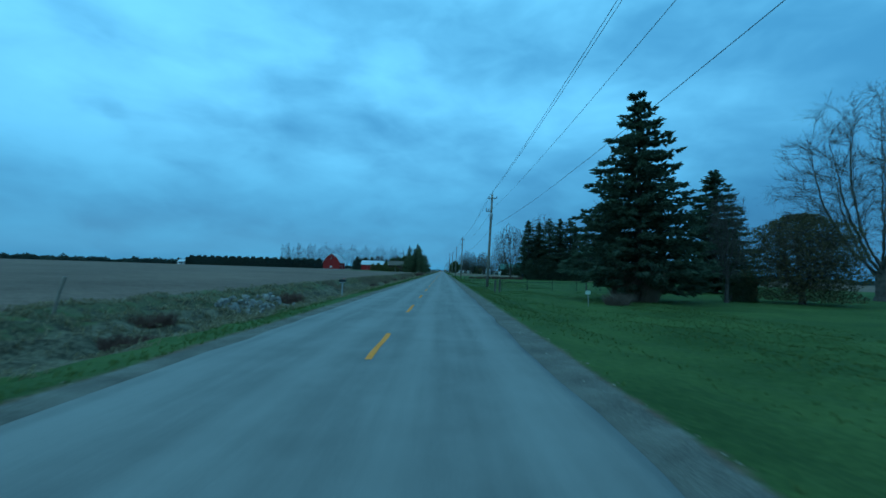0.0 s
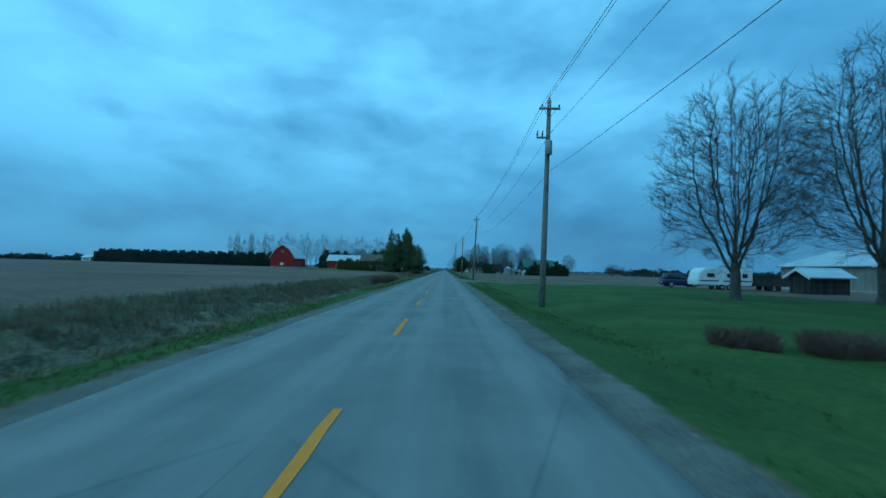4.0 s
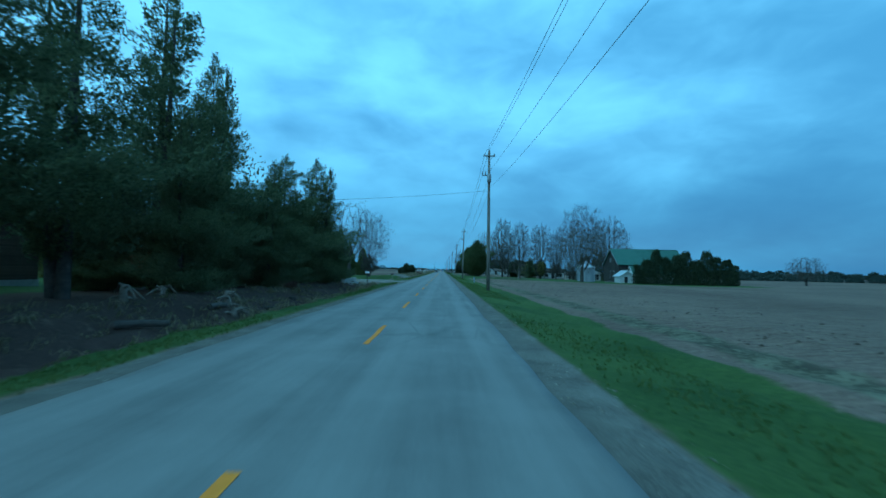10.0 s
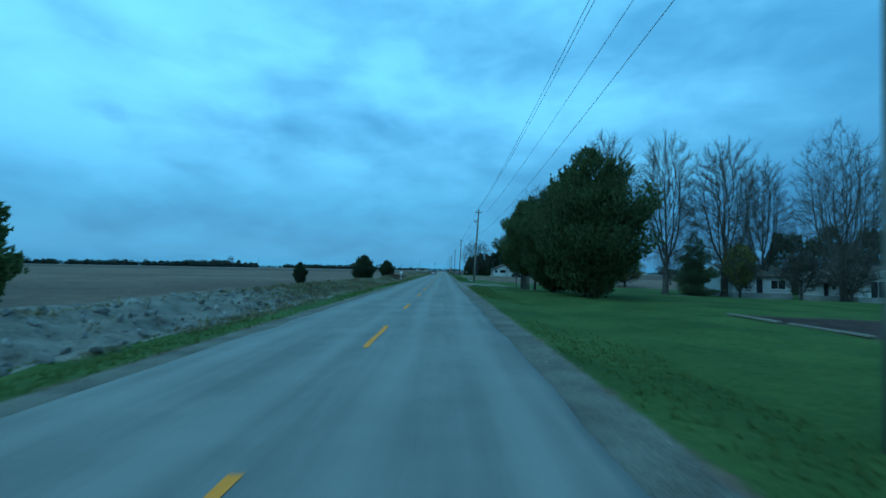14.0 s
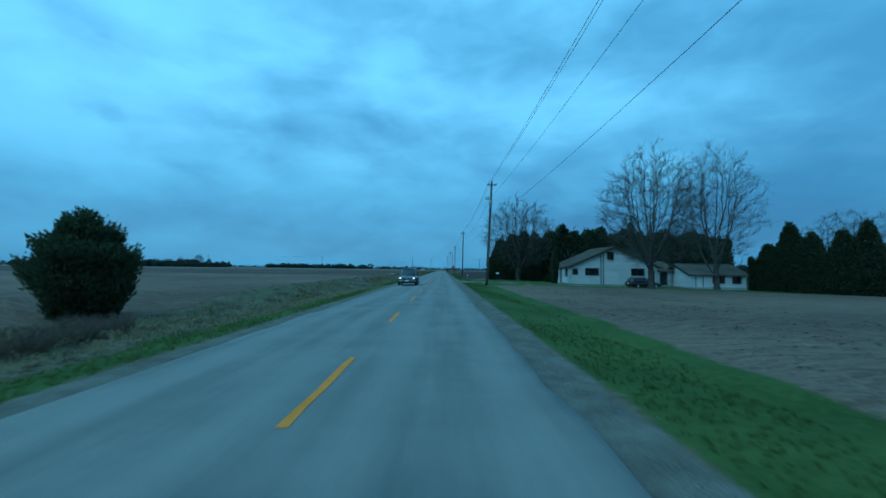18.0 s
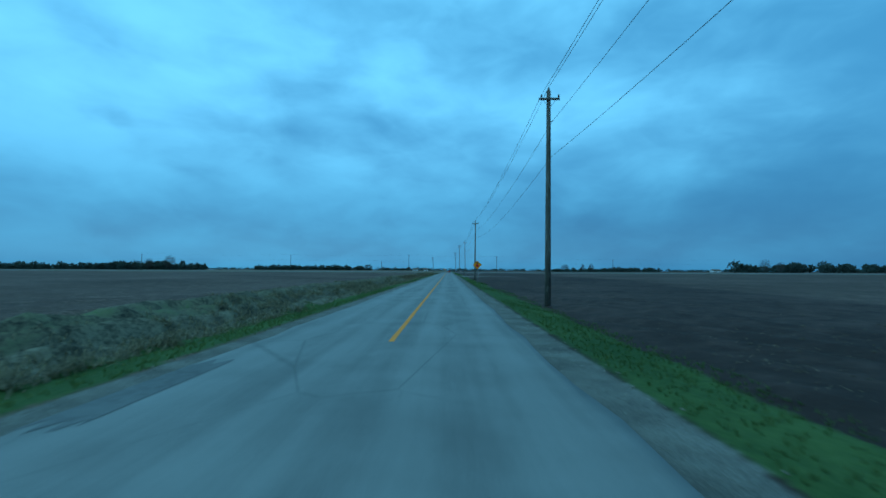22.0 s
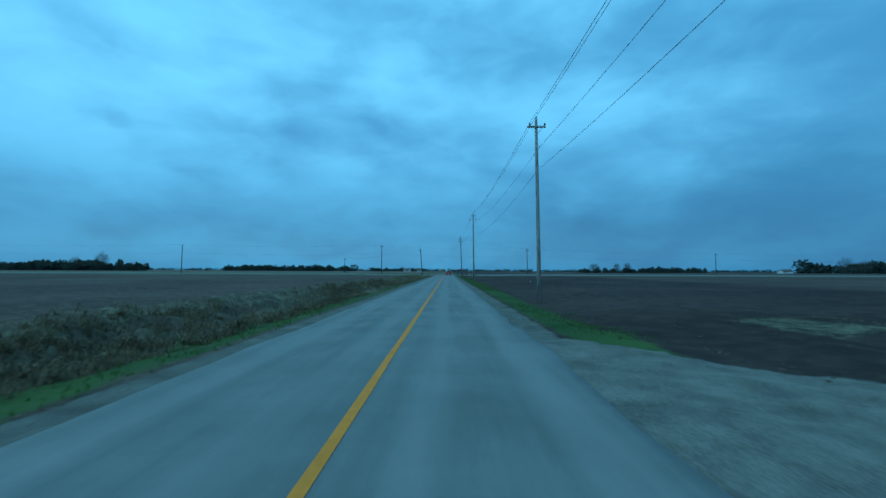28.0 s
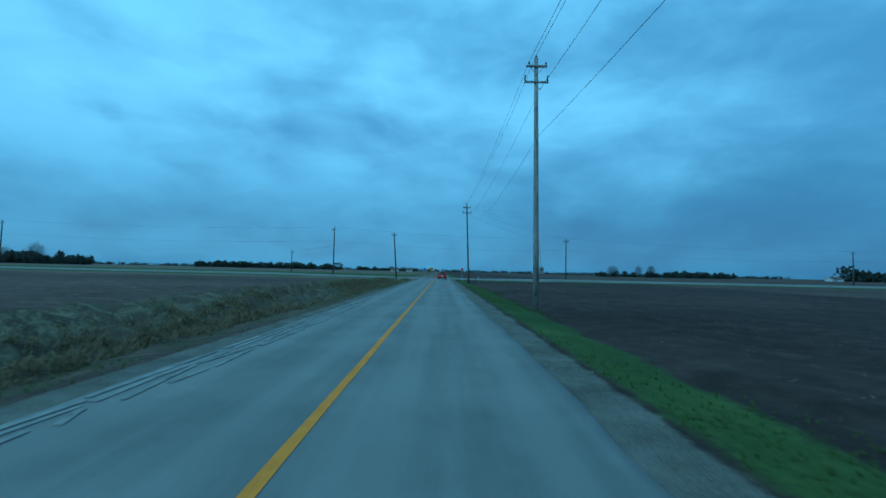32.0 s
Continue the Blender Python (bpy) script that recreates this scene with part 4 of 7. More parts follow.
def spruce_meshes(seed, tall, radius, bare=0.06, droop=0.25, gaps=0.0, levels=34):
    rng = np.random.default_rng(seed)
    trunk = Shape().tube([(0, 0, -0.3), (0, 0, tall * 0.5), (0, 0, tall * 0.97)], [tall * 0.02, tall * 0.012, 0.02], 8, False)
    cen, out, size = [], [], []
    for i in range(levels):
        h = bare + (1 - bare) * (i + rng.uniform(0, 0.6)) / levels
        prof = (1 - h) ** 0.7 * min(1.0, (h - bare) * 7 + 0.55)
        n = int(6 + 9 * (1 - h))
        for j in range(n):
            if rng.random() < gaps:
                continue
            a = math.tau * (j / n) + rng.uniform(-0.35, 0.35)
            ln = radius * prof * rng.uniform(0.5, 1.14) + 0.18
            m = max(3, int(ln / 0.26))
            f = np.linspace(0.12, 1, m) ** 0.8
            r = f * ln
            z = (h + rng.uniform(-0.5, 0.5) * 1.7 / levels) * tall - droop * r * (1.0 - 0.55 * f) + 0.05 * r
            side = rng.normal(0, 0.13, m) * (0.35 + f) * ln * 0.35
            ca, sa = math.cos(a), math.sin(a)
            for rep in range(4):
                jit = rng.normal(0, 0.09, (m, 3))
                cen.append(np.stack([ca * r - sa * side, sa * r + ca * side, z], 1) + jit)
                out.append(np.tile([ca, sa, -0.28 + 0.5 * h], (m, 1)))
                size.append(rng.uniform(0.22, 0.42, m) * (0.75 + 0.02 * tall))
    cen, out, size = np.concatenate(cen), np.concatenate(out), np.concatenate(size)
    return trunk.mesh("trunk", BARK, True), triangles("foliage", sprays(rng, cen, out, size, 0.34, 0.45), SPRUCE)


SPRUCES = [spruce_meshes(21, 15, 4.9, 0.07, 0.2), spruce_meshes(22, 15, 3.8, 0.05, 0.3), spruce_meshes(23, 15, 3.0, 0.04, 0.3, 0.1), spruce_meshes(24, 13, 2.9, 0.1, 0.3, 0.25, 26)]
SPRUCE_TALL = [15, 15, 15, 13]


def spruce(i, x, y, tall, label, group="", turn=0.0, wide=1.0):
    t = thing("spruce_tree", label, "tree", group)
    s_ = tall / SPRUCE_TALL[i]
    t.matrix_basis = pose(x, y, ground_z(x, y), 0, 0, turn) @ Matrix.Diagonal((s_ * wide, s_ * wide, s_, 1))
    part("trunk", SPRUCES[i][0], None, t)
    part("foliage", SPRUCES[i][1], None, t)
    return t


def cedar_meshes(seed, tall, radius, tops=1, mat=None, bare=0.05, ragged=0.35, levels=40, belly=0.28, size=0.36, rise=0.45, per=9, fill=3, sharp=0.7, splay=0.25, slim=1.0, stem=0.016):
    """A cedar of one or more leaders: rising boughs of uneven length, clothed in flat sprays."""
    rng = np.random.default_rng(seed)
    trunk = Shape()
    cen, out, sz = [], [], []
    leaders = [(0.0, 0.0, 1.0, 1.0)]
    for i in range(tops - 1):
        a = rng.uniform(0, math.tau)
        q = radius * rng.uniform(0.3, 0.55)
        leaders.append((math.cos(a) * q, math.sin(a) * q, rng.uniform(0.62, 0.93), rng.uniform(0.45, 0.65)))
    for fx, fy, fh, fr in leaders:
        hh = tall * fh
        trunk.tube([(fx * splay, fy * splay, -0.3), (fx * max(0.7, splay), fy * 0.7, hh * 0.4), (fx, fy, hh * 0.95)], [tall * stem, tall * stem * 0.7, 0.02], 7, False)
        nl = max(8, int(levels * fh))
        for i in range(nl):
            h = bare + (1 - bare) * (i + rng.uniform(0, 0.8)) / nl
            prof = (0.62 + 0.38 * h / belly) if h < belly else ((1 - h) / (1 - belly)) ** sharp
            lump = 1 + ragged * 0.5 * math.sin(h * 23 + seed) * (ragged > 0.34)
            n = int(per * (0.45 + 0.55 * prof)) + 2
            for j in range(n):
                a = math.tau * (j + rng.uniform(-0.45, 0.45)) / n + i * 0.7
                if ragged > 0.6 and math.sin(h * 31 + a * 2 + seed) + math.sin(h * 13 - a * 3 + seed * 2) > 1.05:
                    continue
                wave = 1 + ragged * 0.55 * math.sin(h * 21 + a * 1.0 + seed * 3)
                ln = radius * fr * prof * lump * wave * rng.uniform(1 - ragged * 0.6, 1 + ragged * 0.5) + 0.12
                m = max(3, int(ln / (size * 0.62)))
                f = np.sqrt(np.linspace(0.06, 1, m))
                r = f * ln
                side = rng.normal(0, 0.12, (fill, m)) * ln * (0.4 + 0.6 * f)
                z = min(h, 0.985) * hh + rise * r * f * 0.8 - 0.1 * r
                z = np.minimum(z, hh * (1.0 - 0.5 * r / max(radius, 0.1) * 0.15) + 0.2)
                ca, sa = math.cos(a), math.sin(a)
                for q in range(fill):
                    cen.append(np.stack([fx * (0.4 + 0.6 * h) + ca * r - sa * side[q], fy * (0.4 + 0.6 * h) + sa * r + ca * side[q], z + rng.normal(0, 0.16, m)], 1))
                    out.append(np.tile([ca * 0.7, sa * 0.7, 0.35 + rise], (m, 1)))
                    sz.append(rng.uniform(0.6, 1.3, m) * size)
    cen, out, sz = np.concatenate(cen), np.concatenate(out), np.concatenate(sz)
    return trunk.mesh("trunk", BARK, True), triangles("foliage", sprays(rng, cen, out, sz * slim, 0.34 / slim ** 1.6, 0.5 / slim), mat or CEDAR)


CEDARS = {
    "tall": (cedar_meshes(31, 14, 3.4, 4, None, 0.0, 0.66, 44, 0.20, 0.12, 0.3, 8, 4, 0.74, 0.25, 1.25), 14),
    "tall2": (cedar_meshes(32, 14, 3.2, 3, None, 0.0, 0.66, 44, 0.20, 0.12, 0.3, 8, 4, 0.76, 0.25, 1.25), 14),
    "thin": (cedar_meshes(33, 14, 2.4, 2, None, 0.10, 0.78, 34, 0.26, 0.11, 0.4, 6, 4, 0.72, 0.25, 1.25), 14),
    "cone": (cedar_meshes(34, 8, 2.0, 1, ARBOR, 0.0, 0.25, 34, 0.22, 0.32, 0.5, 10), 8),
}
CEDARS |= {
    "mound": (cedar_meshes(35, 9.5, 4.2, 4, YARDCEDAR, 0.03, 0.35, 38, 0.36, 0.20, 0.6, 9, 3, 0.75), 9.5),
    "bush": (cedar_meshes(36, 4.6, 1.9, 3, HEDGE, 0.0, 0.34, 40, 0.30, 0.15, 0.75, 11, 4, 0.7, 0.25, 1.2), 4.6),
    "stemmed": (cedar_meshes(38, 9.8, 3.0, 9, YARDCEDAR, 0.25, 0.35, 40, 0.42, 0.13, 0.6, 8, 4, 0.7, 0.62, 1.2, 0.0075), 9.8),
    "column": (cedar_meshes(37, 6, 1.1, 1, HEDGE, 0.0, 0.15, 34, 0.55, 0.24, 0.5, 9), 6),
}


def cedar(kind, x, y, tall, label, group="", turn=0.0, wide=1.0, name="cedar_tree", sunk=0.0):
    (a, b), nat = CEDARS[kind]
    t = thing(name, label, "tree", group)
    s_ = tall / nat
    t.matrix_basis = pose(x, y, ground_z(x, y) - sunk, 0, 0, turn) @ Matrix.Diagonal((s_ * wide, s_ * wide, s_, 1))
    part("trunk", a, None, t)
    part("foliage", b, None, t)
    return t


def hedge(name, x0, y0, x1, y1, tall, thick, label, seed, mat=None, count=9000, size=0.42, waves=0.12, category="hedge", taper=0.0):
    """A clipped or grown-out evergreen hedge between two points."""
    rng = np.random.default_rng(seed)
    ln = math.hypot(x1 - x0, y1 - y0)
    f = rng.uniform(0, 1, count)
    crown = 1 + waves * (np.sin(f * ln * 0.9 + seed) * 0.5 + np.sin(f * ln * 2.3 + seed * 3) * 0.5) + 0.03 * rng.normal(0, 1, count)
    face = rng.random(count)
    h = np.where(face < 0.3, rng.uniform(0.9, 1.0, count), rng.uniform(0.0, 1.0, count)) * crown
    prof = np.clip(1.12 - 0.5 * np.clip(h, 0, 1) ** 2.5, 0.2, 1.1)
    side = np.where(face < 0.3, rng.uniform(-1, 1, count), np.sign(rng.uniform(-1, 1, count)) * rng.uniform(0.75, 1.05, count)) * prof
    endr = np.clip(np.minimum(f, 1 - f) * ln / (thick * 0.6), 0.25, 1) ** 0.5
    if taper:
        h = h * (1 - taper * np.clip(1 - np.minimum(f, 1 - f) * ln / 4.5, 0, 1) ** 2)
    ux, uy = (x1 - x0) / ln, (y1 - y0) / ln
    px, py = x0 + ux * ln * f - uy * side * thick / 2 * endr, y0 + uy * ln * f + ux * side * thick / 2 * endr
    zz = height(px, py)
    cen = np.stack([px, py, zz + h * tall * (0.72 + 0.28 * endr)], 1) + rng.normal(0, 0.12, (count, 3))
    out = np.stack([-uy * np.sign(side) * 0.6, ux * np.sign(side) * 0.6, np.full(count, 0.8)], 1)
    t = thing(name, label, category)
    part("foliage", triangles("foliage", sprays(rng, cen, out, rng.uniform(0.6, 1.4, count) * size, 0.4, 0.45), mat or CEDAR), None, t)
    core = Shape()
    n = max(4, int(ln / 2.5))
    for i in range(n):
        q = (i + 0.5) / n
        bx, by = x0 + (x1 - x0) * q, y0 + (y1 - y0) * q
        core.tube([(bx, by, ground_z(bx, by) - 0.2), (bx, by, ground_z(bx, by) + tall * 0.8)], [0.10, 0.03], 5, False)
    tagged(part("stem_tangle", core, BARK, t), kind="stuff")
    return t


def brush(x, y, tall, wide, seed, label="bare brown roadside shrub", mat=None, count=240, group="shrubs in the ditch"):
    rng = random.Random(seed)
    stems, twigs = Shape(), Shape()
    for i in range(count):
        a, r = rng.uniform(0, math.tau), wide * 0.5 * math.sqrt(rng.random()) * 0.6
        b = Vector((math.cos(a) * r, math.sin(a) * r, -0.15))
        d = Vector((math.cos(a) * rng.uniform(0.0, 0.8), math.sin(a) * rng.uniform(0.0, 0.8), 1)).normalized()
        hh = tall * rng.uniform(0.35, 1.05)
        mid_ = b + d * hh * 0.55 + Vector((rng.uniform(-.1, .1), rng.uniform(-.1, .1), 0)) * tall
        tip = b + d * hh + Vector((rng.uniform(-.15, .15), rng.uniform(-.15, .15), 0)) * tall
        stems.tube([b, mid_, tip], [0.014, 0.009, 0.003], 3, False)
        for q in range(3):
            s_ = mid_.lerp(tip, rng.uniform(0, 0.8))
            twigs.tube([s_, s_ + Vector((rng.uniform(-.3, .3), rng.uniform(-.3, .3), rng.uniform(0.1, 0.4))) * tall * 0.55], [0.006, 0.003], 3, False)
    t = thing("shrub", label, "shrub", group, (x, y, ground_z(x, y)))
    part("stem_tangle", stems, mat or BRUSH, t)
    part("twig_tangle", twigs, mat or BRUSH, t)
    return t


def woods(name, pts, tall, seed, label, dense=1.0, size=2.2, mat=None, bumps=0.5, depth_=8.0, gap=0.45):
    """A far belt of trees along a line of (x, y): crowns of many clumps, each tree of its own height."""
    rng = np.random.default_rng(seed)
    cen, out = [], []
    for (x0, y0), (x1, y1) in zip(pts, pts[1:]):
        ln = math.hypot(x1 - x0, y1 - y0)
        for i in range(max(3, int(ln / tall * 5.0 * max(dense, 0.55)))):
            f = rng.uniform(0, 1)
            h = tall * (1 - bumps * rng.uniform(0, 1) ** 0.7)
            px, py = x0 + (x1 - x0) * f + rng.normal(0, depth_ * 0.4), y0 + (y1 - y0) * f + rng.normal(0, depth_ * 0.6)
            wd = h * rng.uniform(0.3, 0.6)
            n = 64 if ln < 700 else 24
            d = unit(rng.normal(0, 1, (n, 3))) * rng.uniform(0.2, 1, (n, 1)) ** 0.4
            cen.append(np.array([px, py, float(height(px, py)) + h * 0.47]) + d * [wd, wd, h * 0.5])
            out.append(d + [0, 0, 0.4])
        m_ = int(ln / tall * (70 if ln < 700 else 34))      # undergrowth that joins the trees
        f = rng.uniform(0, 1, m_)
        px, py = x0 + (x1 - x0) * f + rng.normal(0, depth_ * 0.3, m_), y0 + (y1 - y0) * f + rng.normal(0, depth_ * 0.5, m_)
        hh = tall * rng.uniform(0.02, 0.5 + 0.12 * (gap > 1), m_) * (0.75 + 0.25 * np.sin(f * ln / tall * 1.7 + seed))
        stay = np.sin(f * ln / tall * 0.7 + seed * 2.0) + 0.5 * np.sin(f * ln / tall * 0.23 + seed) > -gap
        cen.append(np.stack([px, py, height(px, py) + hh], 1)[stay])
        out.append((rng.normal(0, 1, (m_, 3)) + [0, 0, 0.5])[stay])
    cen, out = np.concatenate(cen), np.concatenate(out)
    ob = new(name, triangles(name, sprays(rng, cen, out, rng.uniform(0.5, 1.2, len(cen)) * tall * 0.2, 0.5, 0.8), mat or HAZY_WOODS))
    return tagged(ob, label, "woods", kind="stuff")


# east side, first house
spruce(0, 15.9, 33.0, 15.6, "tall dark green spruce on the mown lawn", "spruces on the lawn", 0, 1.12)
spruce(1, 33.5, 52.5, 14.4, "broad dark spruce behind the lawn", "spruces on the lawn", 40, 1.5)
bare_tree("round", 18.6, 44.8, 9.7, "grey bare maple on the lawn beside the chain-link fence", "bare trees on the lawn", 20, 0.98)
bare_tree("broad", 42.5, 41.5, 20.0, "large bare tree beside the house", "bare trees on the lawn", 70)
t_ = bare_tree("shrubby", 28.2, 33.2, 6.8, "broad olive brown willow with first leaves beside the house lawn", "bare trees on the lawn", 110, 1.2)
rng_ = np.random.default_rng(5)
z_ = rng_.uniform(0.25, 5.0, 15000)
r_ = 2.35 * np.sqrt(rng_.uniform(0, 1, 15000)) * (1 - np.clip((z_ - 2.2) / 3.0, -1, 1) ** 4) * (1 + 0.12 * np.sin(z_ * 5))
a_ = rng_.uniform(0, math.tau, 15000)
c_ = np.stack([np.cos(a_) * r_, np.sin(a_) * r_, z_], 1)
part("leaves", triangles("leaves", sprays(rng_, c_, np.tile([0, 0, -0.8], (len(c_), 1)), rng_.uniform(0.05, 0.12, len(c_)), 0.3), BROWNBUDS), None, t_)
bare_tree("slim", 22.7, 33.4, 8.2, "slender pale birch on the lawn", "bare trees on the lawn", 60, 0.9)
hedge("evergreen_bush", 23.6, 34.6, 25.6, 34.8, 2.0, 2.0, "dark rounded bush beside the pale birch", 26, HEDGE, 5000, 0.12, 0.1)
brush(15.6, 32.6, 3.0, 4.6, 55, "brown dead boughs and twigs under the tall spruce", THICKET, 620, "dead twigs on the lawn")
brush(12.6, 28.6, 0.9, 2.2, 56, "low reddish brown heap of twigs on the lawn", THICKET, 420, "dead twigs on the lawn")
bare_tree("open", 17.4, 49.6, 5.3, "small bare tree beside the chain-link fence", "bare trees on the lawn", 0, 0.62)
ROW_SPRUCE = [(24.2, 118.8, 16.0, 2, 1.1), (27.3, 120, 15.2, 1, 1.0), (29.6, 118, 16.2, 3, 1.3), (33.0, 120, 16.4, 1, 1.1), (35.4, 118.5, 16.6, 3, 1.3), (37.5, 121, 14.6, 1, 1.0), (39.8, 119, 13.3, 2, 1.0), (42.4, 120, 12.6, 3, 1.2), (45.6, 118, 12.3, 2, 1.1), (48.2, 121, 11.0, 1, 1.0)]
for i, (x, y, h, kk, wd) in enumerate(ROW_SPRUCE):
    spruce(kk, x, y, h, "dark spruce in a dense windbreak row", "spruce windbreak", 37 * i, wd)
hedge("evergreen_shrubs", 23, 116.5, 47, 117, 4.6, 3.4, "low dark evergreen shrubs under the spruces", 8, SPRUCE, 17000, 0.27, 0.4)
spruce(3, 52.3, 119, 10.3, "thin open spruce apart from the row", "spruces by the far house", 10)
spruce(2, 57.0, 120, 13.6, "dark spruce apart from the row", "spruces by the far house", 80, 1.4)
spruce(1, 61.0, 121, 10.6, "dark spruce apart from the row", "spruces by the far house", 130, 1.1)
bare_tree("round", 23.1, 142.3, 16.8, "bare vase-shaped maple behind the spruces", "bare trees behind the spruces", 0, 1.0)
bare_tree("round", 33.0, 141, 19.5, "bare maple behind the spruces", "bare trees behind the spruces", 60)

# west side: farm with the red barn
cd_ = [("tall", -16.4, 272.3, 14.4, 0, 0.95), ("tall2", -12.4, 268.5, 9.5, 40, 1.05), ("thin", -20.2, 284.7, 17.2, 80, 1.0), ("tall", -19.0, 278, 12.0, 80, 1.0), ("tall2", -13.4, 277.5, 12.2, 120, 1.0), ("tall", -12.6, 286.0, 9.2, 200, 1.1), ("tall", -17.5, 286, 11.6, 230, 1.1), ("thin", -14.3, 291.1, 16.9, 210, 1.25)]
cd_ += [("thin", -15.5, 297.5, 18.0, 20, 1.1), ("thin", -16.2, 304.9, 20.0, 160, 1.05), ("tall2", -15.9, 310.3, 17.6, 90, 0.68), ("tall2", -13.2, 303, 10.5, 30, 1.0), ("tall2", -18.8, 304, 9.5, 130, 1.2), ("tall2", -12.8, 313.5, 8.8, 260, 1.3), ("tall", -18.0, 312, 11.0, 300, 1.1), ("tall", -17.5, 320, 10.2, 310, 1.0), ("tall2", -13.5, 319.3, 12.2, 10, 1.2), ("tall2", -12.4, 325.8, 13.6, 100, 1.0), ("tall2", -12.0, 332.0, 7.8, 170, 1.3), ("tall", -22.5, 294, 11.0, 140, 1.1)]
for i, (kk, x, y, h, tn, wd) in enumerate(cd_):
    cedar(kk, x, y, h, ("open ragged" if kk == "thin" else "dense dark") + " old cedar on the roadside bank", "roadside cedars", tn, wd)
hedge("farm_windbreak", -231, 402, -96, 372, 6.6, 6.0, "long dark conifer windbreak beside the red barn", 9, HAZY_WOODS, 32000, 0.75, 0.3, "windbreak")
hedge("farm_windbreak", -76, 382, -56, 376, 8.5, 5.0, "dark conifer windbreak between the red farm buildings", 10, HAZY_WOODS, 2600, 1.0, 0.3, "windbreak")
for i in range(34):
    x = -152 + i * 3.5
    bare_tree("poplar", x, max(424 - i * 0.6 + 4 * math.sin(i * 2.1), 418.5 + math.sin(i * 2.1)), 22.5 + 2.5 * math.sin(i * 1.7), "tall thin bare poplar in a row behind the barn", "poplar row", i * 47, 0.9)
hedge("farmyard_shrubs", -40, 296.5, -27.5, 293.5, 3.0, 3.0, "olive brown shrubs in front of the farmhouse", 24, BUDS, 3600, 0.32, 0.4)
hedge("farmyard_shrubs", -52, 330, -30, 318, 4.0, 4.0, "olive brown shrubs around the farmhouse", 14, BUDS, 3000, 0.6, 0.4)

# west side: second lawn
bare_tree("open", -15.6, 359.5, 14.0, "pale bare ash with crooked limbs on the lawn", "bare trees on the west lawn", 30, 1.0)
bare_tree("vase", -14.6, 376.0, 14.3, "bare maple on the lawn beside the ditch", "bare trees on the west lawn", 150, 1.05)
bare_tree("shrubby", -12.6, 364.3, 4.4, "small bare ornamental tree on the lawn", "bare trees on the west lawn", 20, 1.1)
bare_tree("vase", -26.5, 375, 15.5, "bare tree behind the cedars", "bare trees on the west lawn", 210, 0.8)
for i, (x, y, h, tn) in enumerate(((-22.5, 370, 5.6, 0), (-26.2, 366, 13.6, 60), (-30.5, 365, 13.8, 120), (-35, 366, 12.6, 190), (-40, 367, 12.0, 240))):
    cedar("mound", x, y, h, "dense dark rounded cedar beside the driveway", "cedars by the driveway", tn, 0.62, sunk=0.7)
cn_ = [(-22.3, 411, 9.1, 0.88)] + [(-26.7 - 2.4 * q_, 411 + 0.5 * math.sin(q_ * 2.7), 10.1 + 0.5 * math.sin(q_ * 1.9), 1.0) for q_ in range(13)]
for i, (x, y, h, wd) in enumerate(cn_):
    cedar("cone", x, y, h, "dense dark green conical cedar in a row", "conifer row on the west lawn", 51 * i, wd, sunk=0.6)
for i in range(2, 10):
    bare_tree("slim", -26 - i * 4.2, 421 - i, 14 + 2 * math.sin(i * 1.9), "thin bare tree behind the conifer row", "thin trees behind the conifers", i * 63, 0.9)

# west side: junipers by the ditch
cedar("bush", -14.6, 478.8, 5.4, "bushy dark juniper on the ditch bank", "roadside junipers", 0, 0.95, "juniper", 0.4)
cedar("bush", -14.8, 516.8, 4.9, "rounded dark juniper on the ditch bank", "roadside junipers", 130, 0.95, "juniper", 0.1)
cedar("bush", -13.5, 436.0, 2.2, "small dark juniper beside the field", "roadside junipers", 60, 0.7, "juniper")

# east side: the farm with the green roof
hedge("cedar_hedge", 54, 398, 81.5, 397.5, 6.6, 5.0, "dense dark cedar hedge at the field's edge", 15, HEDGE, 42000, 0.24, 0.42, "hedge", 0.35)
cedar("mound", 13.2, 424.6, 11.8, "large rounded green cedar beside the road", "yard cedars", 0, 0.85)
cedar("mound", 12.2, 431.5, 10.4, "broad green cedar beside the road", "yard cedars", 90, 0.72)
cedar("stemmed", 10.9, 437.8, 9.8, "multi-stemmed green cedar close to the road", "yard cedars", 200, 0.9)
cedar("stemmed", 11.2, 443.0, 10.6, "multi-stemmed green cedar beside the gravel lane", "yard cedars", 270, 0.85)
yard = [("slim", 25.9, 455.7, 23.4, 1.0), ("slim", 31.7, 449.8, 21.6, 0.95), ("slim", 39.5, 449.6, 21.0, 1.1), ("slim", 46.5, 452, 19.5, 0.9), ("vase", 51.0, 444.3, 22.0, 0.85), ("round", 60.2, 433, 22.2, 0.95), ("broad", 37.6, 391.5, 19.5, 0.8), ("vase", 62, 455, 21, 0.9)]
for i, (kk, x, y, h, wd) in enumerate(yard):
    bare_tree(kk, x, y, h, "tall bare maple in the farmyard", "bare trees in the farmyard", 40 * i, wd)
bare_tree("apple", 22.0, 395.5, 5.2, "old pale-barked apple tree with a thick forked trunk on the lawn", "", 250, 1.0)
for x, y, h, tn in ((43.9, 442, 6.2, 20), (48.4, 440.5, 6.6, 80), (62.5, 441.5, 7.0, 150)):
    bare_tree("shrubby", x, y, h, "low bare dense shrub in front of the bungalow", "bare shrubs by the bungalow", tn, 1.0)
cedar("tall2", 35.9, 450.4, 8.6, "tall dark cedar beside the bungalow", "yard cedars", 40, 1.25)
